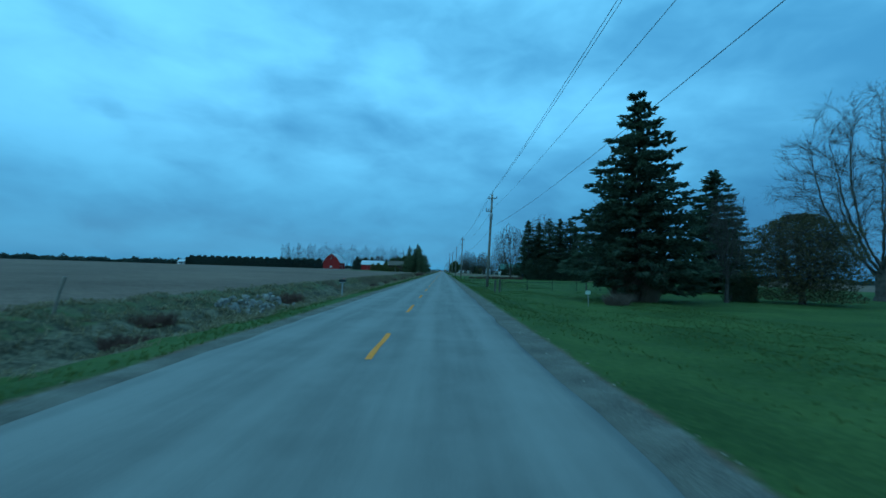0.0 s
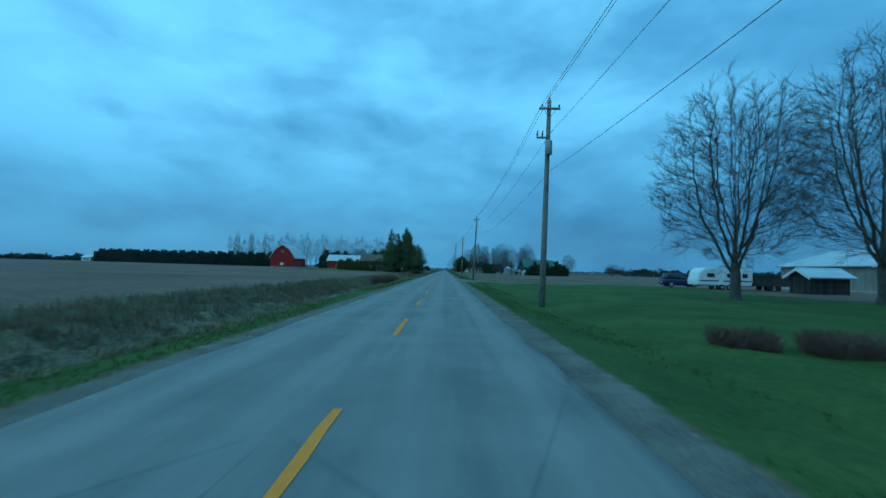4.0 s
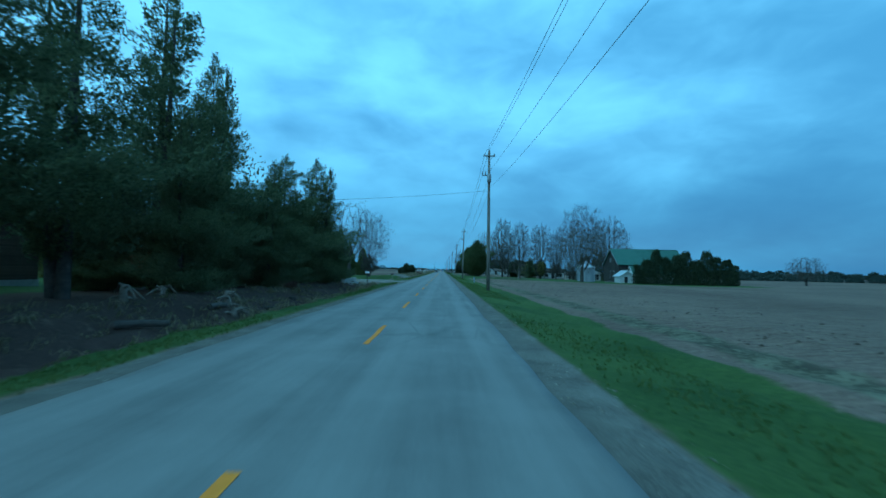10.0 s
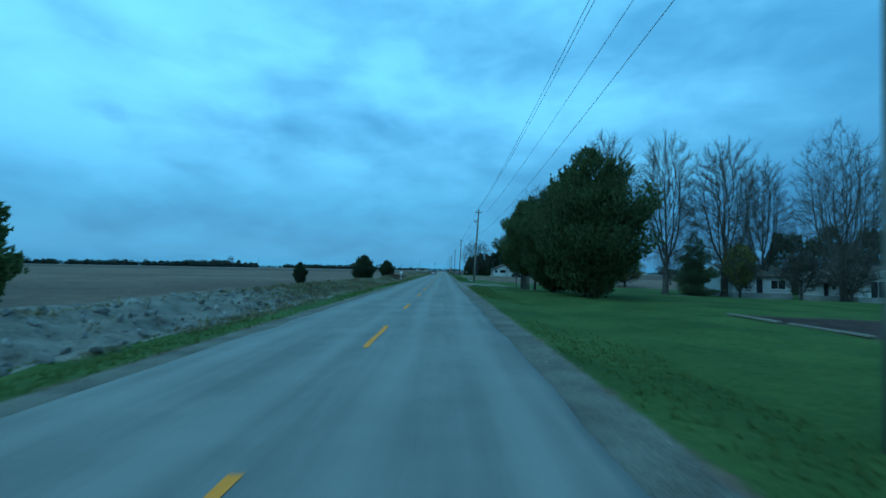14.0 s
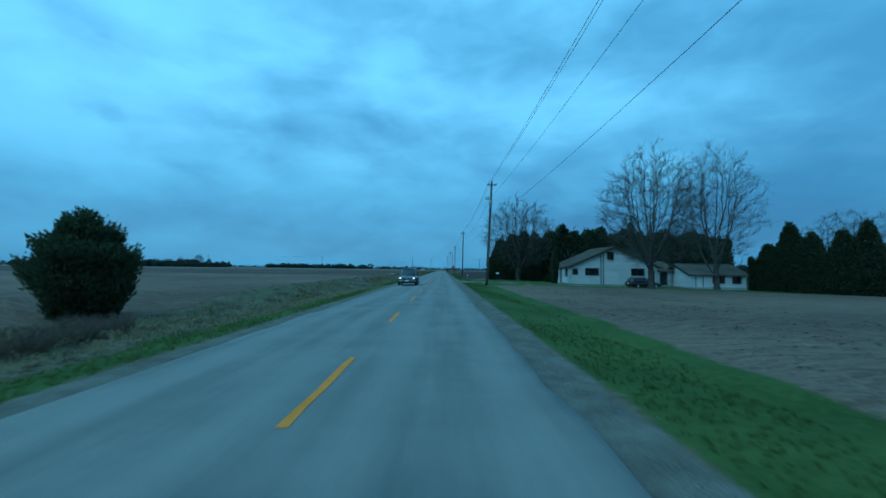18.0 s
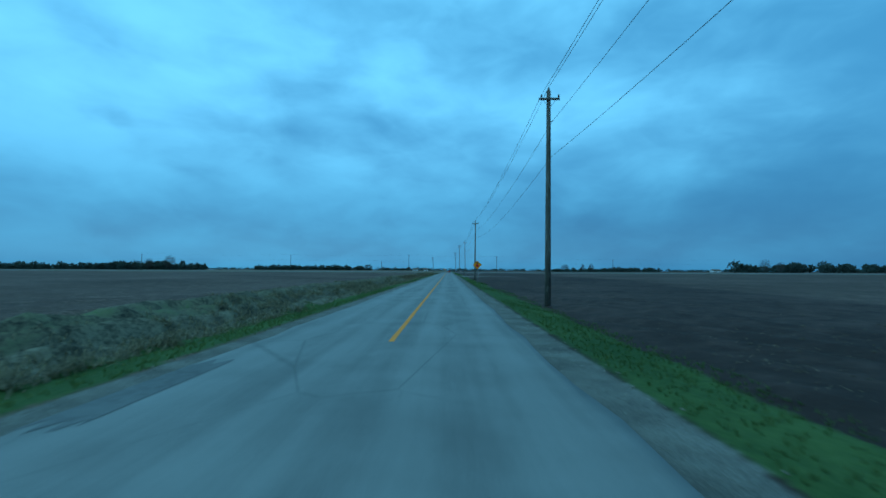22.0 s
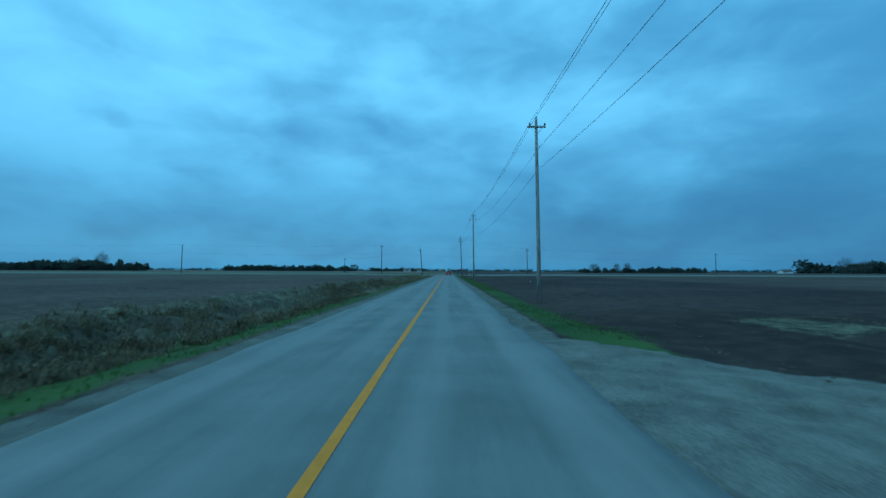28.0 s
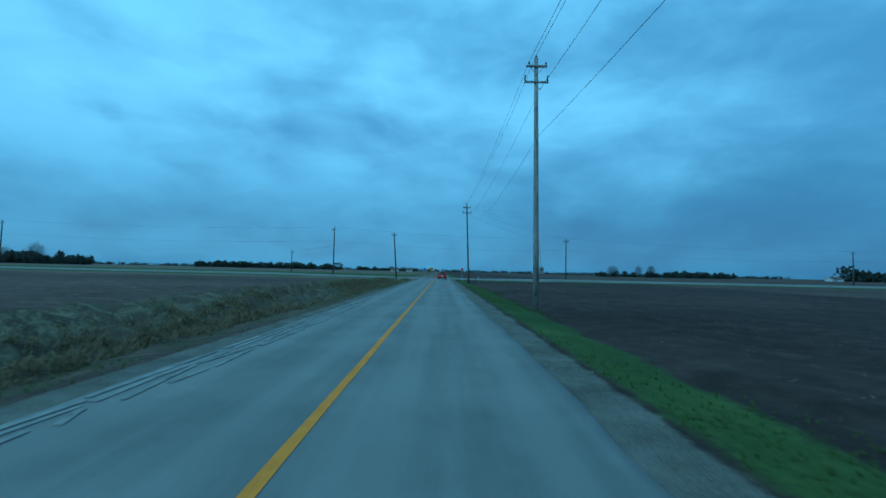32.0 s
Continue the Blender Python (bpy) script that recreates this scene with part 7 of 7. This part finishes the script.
for x, y in ((7.3, 46.2), (6.75, 45.6)):
    stake(x, y, 1.3, POLEDARK, "thick dark wooden corner post by the power pole", None, 0.02, 0.11, "fence_post")


# concrete retaining wall at the farm drive
def block_wall(x0, x1, y0, y1, z0, z1, n, label):
    t = thing("retaining_wall", label, "wall")
    for i in range(n):
        a, b = y0 + (y1 - y0) * i / n, y0 + (y1 - y0) * (i + 1) / n - 0.02
        part("block", Shape().box(x0, a, z0, x1, b, z1, 0.03), CONCRETE, t)
    part("coping", Shape().box(x0 - 0.04, y0 - 0.04, z1 + 0.004, x1 + 0.04, y1 + 0.04, z1 + 0.09, 0.02), CONCRETE, t)


block_wall(-9.5, -9.1, 330.3, 334.6, -1.1, -0.15, 3, "low grey concrete block headwall in the ditch")
block_wall(-10.4, -10.0, 330.6, 337.6, -0.9, 0.32, 5, "grey concrete block retaining wall beside the drive")
tagged(part("kerb", Shape().box(-14.5, 349.6, ground_z(-10, 350) - 0.1, -6.2, 349.85, ground_z(-10, 350) + 0.12, 0.02), CONCRETE), "pale concrete kerb at the drive's edge", "kerb")


# garden bed with edging boards
for x, y, ln, tn in ((15.2, 409.0, 3.4, 88), (15.4, 405.4, 3.4, 91), (15.6, 401.8, 3.4, 87), (15.8, 398.2, 3.4, 89), (18.8, 403.0, 3.0, 80), (22.0, 405.5, 2.6, 15)):
    pl = part("garden_board", Shape().box(-ln / 2, -0.11, 0.0, ln / 2, 0.11, 0.07, 0.01), DRIFT)
    pl.matrix_basis = pose(x, y, ground_z(x, y) + 0.03, 0, 0, tn)
    tagged(pl, "pale weathered board edging the garden bed", "board", "garden boards")


# rubble heaps
def rubble(name, x0, x1, y0, y1, n, seed, label, big=0.45):
    rng = random.Random(seed)
    sh = Shape()
    for i in range(n):
        x, y = rng.uniform(x0, x1), rng.uniform(y0, y1)
        bm = bmesh.new()
        bmesh.ops.create_icosphere(bm, subdivisions=1, radius=1.0)
        s_ = rng.uniform(0.35, 1.0) * big
        rot = Euler((rng.uniform(0, 6), rng.uniform(0, 6), rng.uniform(0, 6))).to_matrix().to_4x4()
        bm.transform(Matrix.Translation((x, y, ground_z(x, y) + s_ * 0.2)) @ rot @ Matrix.Diagonal((s_, s_ * rng.uniform(0.5, 0.9), s_ * rng.uniform(0.25, 0.5), 1)))
        for v in bm.verts:
            v.co += Vector((rng.uniform(-.12, .12), rng.uniform(-.12, .12), rng.uniform(-.12, .12))) * s_
        sh.bm(bm)
    tagged(part(name, sh, STONE), label, "rubble", kind="stuff")


rubble("broken_concrete", -10.3, -8.2, 22.0, 29.5, 120, 1, "pale broken concrete slabs tipped in the ditch", 0.30)
rubble("broken_concrete", -12.5, -6.0, 394, 420, 290, 2, "pale rubble spread beside the field", 0.26)
for q_ in range(6):
    rubble("culvert_stones", 4.7 + 0.2 * q_, 5.0 + 0.2 * q_, 165.7 - 0.6 * q_, 166.3 - 0.6 * q_, 9, 30 + q_, "pale stones lining a shallow drain in the lawn", 0.16)
rubble("field_stones", -12.2, -8.4, 558, 569, 90, 5, "pale stones scattered on the ditch bank", 0.24)
rubble("field_stones", -10.5, -7.0, 494, 499, 40, 3, "pale stones below the juniper", 0.3)

# brush in the ditches
BR = [(-7.4, 12.5, 0.6, 1.6), (-9.4, 16.5, 0.7, 2.0), (-8.6, 29.5, 1.1, 1.5), (-8.0, 62, 0.7, 1.8), (-8.4, 78, 0.7, 1.8), (-9.0, 93, 0.8, 2.2), (-8.2, 110, 0.8, 1.8), (-7.8, 171.5, 1.7, 2.6), (-7.6, 177.5, 1.5, 1.9), (-8.2, 186.5, 1.3, 2.4), (-8.6, 190.5, 1.2, 2.4), (-8.4, 204, 0.5, 1.6), (-8.8, 236, 0.6, 1.8), (-11.5, 266, 0.9, 2.4), (-10.6, 277, 0.7, 2.2), (-10.3, 288, 0.7, 2.2), (-11.2, 314, 0.8, 2.2), (-10.8, 500, 0.7, 2.4)]
BR += [(9.4, 121, 0.75, 2.4), (11.4, 120.2, 0.8, 2.6), (13.4, 119.4, 0.85, 2.6), (15.4, 118.6, 0.9, 2.6), (17.4, 117.8, 0.9, 2.6), (19.4, 117.2, 1.0, 2.6), (21.4, 116.6, 1.0, 2.6)]
for i, (x, y, h, wd) in enumerate(BR):
    brush(x, y, h, wd, 100 + i, ("dark tangled bare shrub on the lawn's far edge" if x > 0 else "bare brown shrub in the roadside ditch"), None, int(260 + 170 * wd))

for i in range(11):
    brush(-9.9 - 0.5 * math.sin(i * 2.1), 491 + i * 2.1, 0.8 + 0.15 * math.sin(i * 1.3), 3.0, 200 + i, "low reddish brown twiggy thicket on the ditch bank", THICKET, 420, "thicket by the junipers")

# logs and stumps under the cedars
for i, (x, y, ln, tn) in enumerate(((-8.8, 293, 1.6, 30), (-9.2, 299, 1.2, 80), (-8.5, 304, 1.8, 15), (-9.0, 309, 1.1, 120))):
    z = ground_z(x, y)
    lg = part("log", Shape().tube([(-ln / 2, 0, 0.12), (0, 0.05, 0.15), (ln / 2, 0, 0.12)], [0.15, 0.13, 0.11], 9), BARK)
    lg.matrix_basis = pose(x, y, z, 0, 0, tn)
    tagged(lg, "cut log lying under the roadside cedars", "log", "logs under the cedars")


# weathered stumps and roots on the bank
def driftwood(x, y, tall, seed, label):
    rng = random.Random(seed)
    sh = Shape().tube([(0, 0, -0.15), (0.02, 0, tall * 0.5), (0.06, 0.02, tall)], [0.24, 0.15, 0.13], 9)
    for i in range(6):
        a = rng.uniform(0, math.tau)
        q = Vector((math.cos(a), math.sin(a), 0))
        z = rng.uniform(0.05, tall * 0.9)
        sh.tube([Vector((0, 0, z)), q * 0.35 + Vector((0, 0, z + rng.uniform(-0.1, 0.2))), q * rng.uniform(0.6, 1.0) + Vector((0, 0, max(0.03, z + rng.uniform(-0.5, 0.25))))], [0.09, 0.055, 0.02], 6, False)
    ob = part("tree_stump", sh, DRIFT, None, smooth=True)
    ob.matrix_basis = pose(x, y, ground_z(x, y))
    tagged(ob, label, "stump", "stumps under the cedars")


driftwood(-12.9, 300.5, 0.45, 1, "pale cut stump with spreading roots under the cedars")
driftwood(-9.7, 300.8, 0.8, 2, "pale weathered stump with forked roots")
driftwood(-8.6, 299.4, 0.35, 3, "low pale root lying on the bank")
driftwood(-11.7, 296.0, 0.7, 4, "pale weathered stump with forked roots")
bm_ = bmesh.new()
bmesh.ops.create_icosphere(bm_, subdivisions=2, radius=0.14)
for v_ in bm_.verts:
    v_.co = Vector((v_.co.x * 1.3, v_.co.y, v_.co.z * 0.55)) * (1 + 0.35 * math.sin(v_.co.x * 60 + v_.co.y * 43) * math.sin(v_.co.z * 71))
bag = part("plastic_bag", Shape().bm(bm_), TRIMWHITE)
bag.matrix_basis = pose(15.3, 800.2, ground_z(15.3, 800.2) + 0.04)
tagged(bag, "crumpled white plastic bag lying on the tilled field", "litter")
plank = part("plank", Shape().box(-0.42, -0.05, 0.0, 0.42, 0.05, 0.03, 0.006), GREYBOX)
plank.matrix_basis = pose(7.55, 557.0, ground_z(7.55, 557.0) + 0.03, 0, 0, -8)
tagged(plank, "pale painted plank lying on the lawn", "plank")


# loose stones on the shoulders, clods and stalks on the fields
def scatter(name, zones, n, lo, hi, mat, seed, label, flat=0.6):
    """Small rough stones: squashed octahedra sunk a little into the ground."""
    rng = np.random.default_rng(seed)
    out = []
    ax = np.array([[1, 0, 0], [0, 1, 0], [-1, 0, 0], [0, -1, 0], [0, 0, 1]], float)
    tri_ = [(0, 1, 4), (1, 2, 4), (2, 3, 4), (3, 0, 4)]
    for xa, xb, ya, yb, w_ in zones:
        m_ = int(n * w_)
        x, y = rng.uniform(xa, xb, m_), rng.uniform(ya, yb, m_)
        keep = np.sin(x * 1.1 + y * 0.37) + np.sin(y * 0.83 - x * 0.6) + rng.normal(0, 0.8, m_) > 0
        x, y = x[keep], y[keep]
        m_ = len(x)
        s_ = lo + (hi - lo) * rng.random((m_, 1)) ** 2.5
        a = rng.uniform(0, math.tau, m_)
        v = ax[None] * rng.uniform(0.6, 1.3, (m_, 5, 1)) * s_[:, None]
        ca, sa = np.cos(a)[:, None], np.sin(a)[:, None]
        vx, vy, vz = v[..., 0] * ca - v[..., 1] * sa, v[..., 0] * sa + v[..., 1] * ca, v[..., 2] * flat
        p = np.stack([vx + x[:, None], vy + y[:, None], vz + height(x, y)[:, None] - 0.004], -1)
        out += [p[:, list(t)] for t in tri_]
    ob = new(name, triangles(name, np.concatenate(out), mat))
    tagged(ob, label, "stones" if mat is PEBBLE else "soil", kind="stuff")


scatter("loose_gravel", [(3.35, 4.35, -5, 892, 0.5), (-4.2, -3.35, -5, 892, 0.5)], 26000, 0.012, 0.045, PEBBLE, 31, "loose pale gravel along the road's shoulders")
scatter("soil_clods", [(6.8, 22, 594, 892, 0.5), (9, 20, 190, 384, 0.3), (9, 20, 487, 552, 0.2)], 40000, 0.02, 0.09, CLOD, 32, "brown clods lying on the tilled field")


def stalks(zones, n, seed):
    rng = np.random.default_rng(seed)
    out = []
    for xa, xb, ya, yb, w_ in zones:
        m_ = int(n * w_)
        x, y = rng.uniform(xa, xb, m_), rng.uniform(ya, yb, m_)
        keep = np.sin(x * 0.5 + y * 0.11) + np.sin(y * 0.31 - x * 0.3) + rng.normal(0, 0.9, m_) > 0.1
        x, y = x[keep], y[keep]
        a, ln = rng.uniform(0, math.tau, len(x)), rng.uniform(0.06, 0.22, len(x))
        z = height(x, y)
        d = np.stack([np.cos(a) * ln, np.sin(a) * ln, rng.uniform(0.0, 0.06, len(x))], -1)
        s_ = np.stack([-np.sin(a), np.cos(a), np.zeros(len(x))], -1) * 0.012
        p = np.stack([x, y, z + 0.012], -1)
        out.append(np.stack([p - s_, p + s_, p + d], 1))
    ob = new("field_stalks", triangles("field_stalks", np.concatenate(out), STRAW))
    tagged(ob, "pale broken stalks lying on the fields", "crop residue", kind="stuff")


stalks([(8.5, 26, 190, 384, 0.45), (8.5, 24, 487, 552, 0.25), (6.8, 16, 594, 892, 0.25), (11.5, 17.5, 737.5, 742, 0.05)], 60000, 33)


# ---- grass that stands up from the ground ----
def tufts(name, xa, xb, ya, yb, n, tall, mat, seed, label, spread=0.5, blades=5, wide=0.03, green=False):
    rng = np.random.default_rng(seed)
    x, y = rng.uniform(xa, xb, n), rng.uniform(ya, yb, n)
    patch = np.sin(x * 0.9 + y * 0.23 + seed) + np.sin(y * 0.11 - x * 0.5) + rng.normal(0, 0.6, n)
    keep = patch > -0.35
    x, y = x[keep], y[keep]
    if green:      # none on the drives
        drive = (near(y, 174, 193, 1) + near(y, 444.5, 458, 1) + near(y, 556, 567, 1) + near(y, 722.5, 735, 1)) * (x > 0) + near(y, 336.5, 351, 1) * (x < 0)
        x, y = x[drive < 0.1], y[drive < 0.1]
    n = len(x)
    base = np.stack([x, y, height(x, y)], 1)
    out = []
    for b in range(blades):
        a = rng.uniform(0, math.tau, n)
        h = tall * rng.uniform(0.45, 1.2, n)
        lean = rng.uniform(0.15, 1.0, n) * spread * h
        side = np.stack([-np.sin(a), np.cos(a), np.zeros(n)], 1) * wide * rng.uniform(0.6, 1.5, (n, 1))
        foot = base + np.stack([np.cos(a), np.sin(a), np.zeros(n)], 1) * tall * 0.12
        tip = foot + np.stack([np.cos(a) * lean, np.sin(a) * lean, h], 1)
        out.append(np.stack([foot - side, foot + side, tip], 1))
    ob = new(name, triangles(name, np.concatenate(out), mat))
    return tagged(ob, label, "grass", kind="stuff")


def tussocks(xa, xb, ya, yb, n, seed, label, tall=0.3, mat=None):
    """Matted dead grass: clumps of long blades that arch over and lie down."""
    rng = np.random.default_rng(seed)
    cx, cy = rng.uniform(xa, xb, n), rng.uniform(ya, yb, n)
    patch = np.sin(cx * 0.8 + cy * 0.21 + seed) + np.sin(cy * 0.09 - cx * 0.4 + 2) + rng.normal(0, 0.7, n)
    cx, cy = cx[patch > -0.2], cy[patch > -0.2]
    n, b = len(cx), 13
    big = rng.uniform(0.5, 1.5, (n, 1))
    comb = rng.uniform(0, math.tau, (n, 1))
    a = comb + rng.normal(0, 0.9, (n, b))
    ln = tall * big * rng.uniform(0.7, 1.8, (n, b))
    fx = cx[:, None] + rng.normal(0, 0.16, (n, b)) * big
    fy = cy[:, None] + rng.normal(0, 0.16, (n, b)) * big
    fz = height(fx, fy) - 0.02
    mx, my, mz = fx + np.cos(a) * ln * 0.35, fy + np.sin(a) * ln * 0.35, fz + ln * rng.uniform(0.25, 0.7, (n, b))
    tx, ty, tz = fx + np.cos(a) * ln, fy + np.sin(a) * ln, fz + ln * rng.uniform(0.0, 0.55, (n, b))
    w_ = rng.uniform(0.008, 0.022, (n, b))
    sx, sy = -np.sin(a) * w_, np.cos(a) * w_
    f1, f2 = np.stack([fx - sx, fy - sy, fz], -1), np.stack([fx + sx, fy + sy, fz], -1)
    m1, m2 = np.stack([mx - sx, my - sy, mz], -1), np.stack([mx + sx, my + sy, mz], -1)
    tip = np.stack([tx, ty, tz], -1)
    tr_ = np.concatenate([np.stack(q, -2).reshape(-1, 3, 3) for q in ((f1, f2, m1), (f2, m2, m1), (m1, m2, tip))])
    ob = new("dead_grass", triangles("dead_grass", tr_, mat or STRAW))
    return tagged(ob, label, "grass", kind="stuff")


for i, (ya, yb) in enumerate(((-5, 90), (90, 180), (180, 262))):
    tussocks(-12.0, -5.6, ya, yb, 3200, 60 + i, "matted dead grass tussocks in the roadside ditch", 0.20)
tufts("dead_weeds", -11.6, -8.8, 45, 200, 9000, 0.5, WEEDS, 70, "brown dead weeds standing on the ditch bank", 0.5, 4, 0.012)
tufts("dead_weeds", -11.4, -9.0, 205, 262, 3000, 0.4, WEEDS, 71, "brown dead weeds standing on the ditch bank", 0.5, 4, 0.012)
tussocks(-12.0, -6.0, 262, 332, 800, 64, "dead grass on the bank under the cedars", 0.28)
for i, (ya, yb) in enumerate(((402, 500), (500, 600), (600, 700), (700, 800), (800, 892))):
    tussocks(-10.9 if ya >= 500 else -11.8, -5.6, ya, yb, 6000 if ya >= 700 else 4200, 65 + i, "matted brown dead grass in the roadside ditch" if ya >= 700 else "matted dead grass tussocks in the roadside ditch", 0.24 if ya >= 700 else 0.20, MATTED if ya >= 700 else None)
for i, (ya, yb) in enumerate(((-5, 130), (130, 258), (402, 560), (560, 720), (720, 890))):
    tussocks(-12.7, -12.0, ya, yb, 1000, 40 + i, "pale dead grass along the lip of the ditch bank", 0.10)
for i, (ya, yb) in enumerate(((570, 690), (690, 780), (780, 880))):
    tussocks(-10.6, -6.4, ya, yb, 1100, 75 + i, "pale straw clumps lying in the dark ditch", 0.26)
for i, (ya, yb) in enumerate(((-5, 230), (230, 450), (450, 670), (670, 892))):
    tufts("green_grass", 4.3, 6.9, ya, yb, 19000 if ya < 600 else 13000, 0.08, BLADE, 80 + i, "short green grass on the verge", 1.1, 4, 0.012, True)
    tufts("green_grass", -6.5, -4.0, ya, yb, 17000 if ya < 600 else 6000, 0.09, BLADE, 90 + i, "short green grass beside the gravel shoulder", 1.1, 4, 0.012, True)
tufts("green_grass", 7, 16, -2, 46, 14000, 0.07, BLADE, 96, "mown lawn grass", 1.1, 4, 0.012)
tufts("green_grass", 6.5, 16, 52, 112, 16000, 0.07, BLADE, 97, "mown lawn grass", 1.1, 4, 0.012)
for x, y in ((6.82, 260.3), (8.28, 257.7)):
    t = thing("marker_flag", "small yellow utility flag on a thin wire", "marker flag", "utility flags", (x, y, ground_z(x, y)), 20)
    part("wire", Shape().tube([(0, 0, -0.1), (0, 0, 0.42)], [0.004, 0.004], 4), STEEL, t)
    part("flag", Shape().slab([(0, 0.30), (0.13, 0.31), (0.12, 0.42), (0, 0.42)], "y", -0.002, 0.002), SIGNYEL, t)
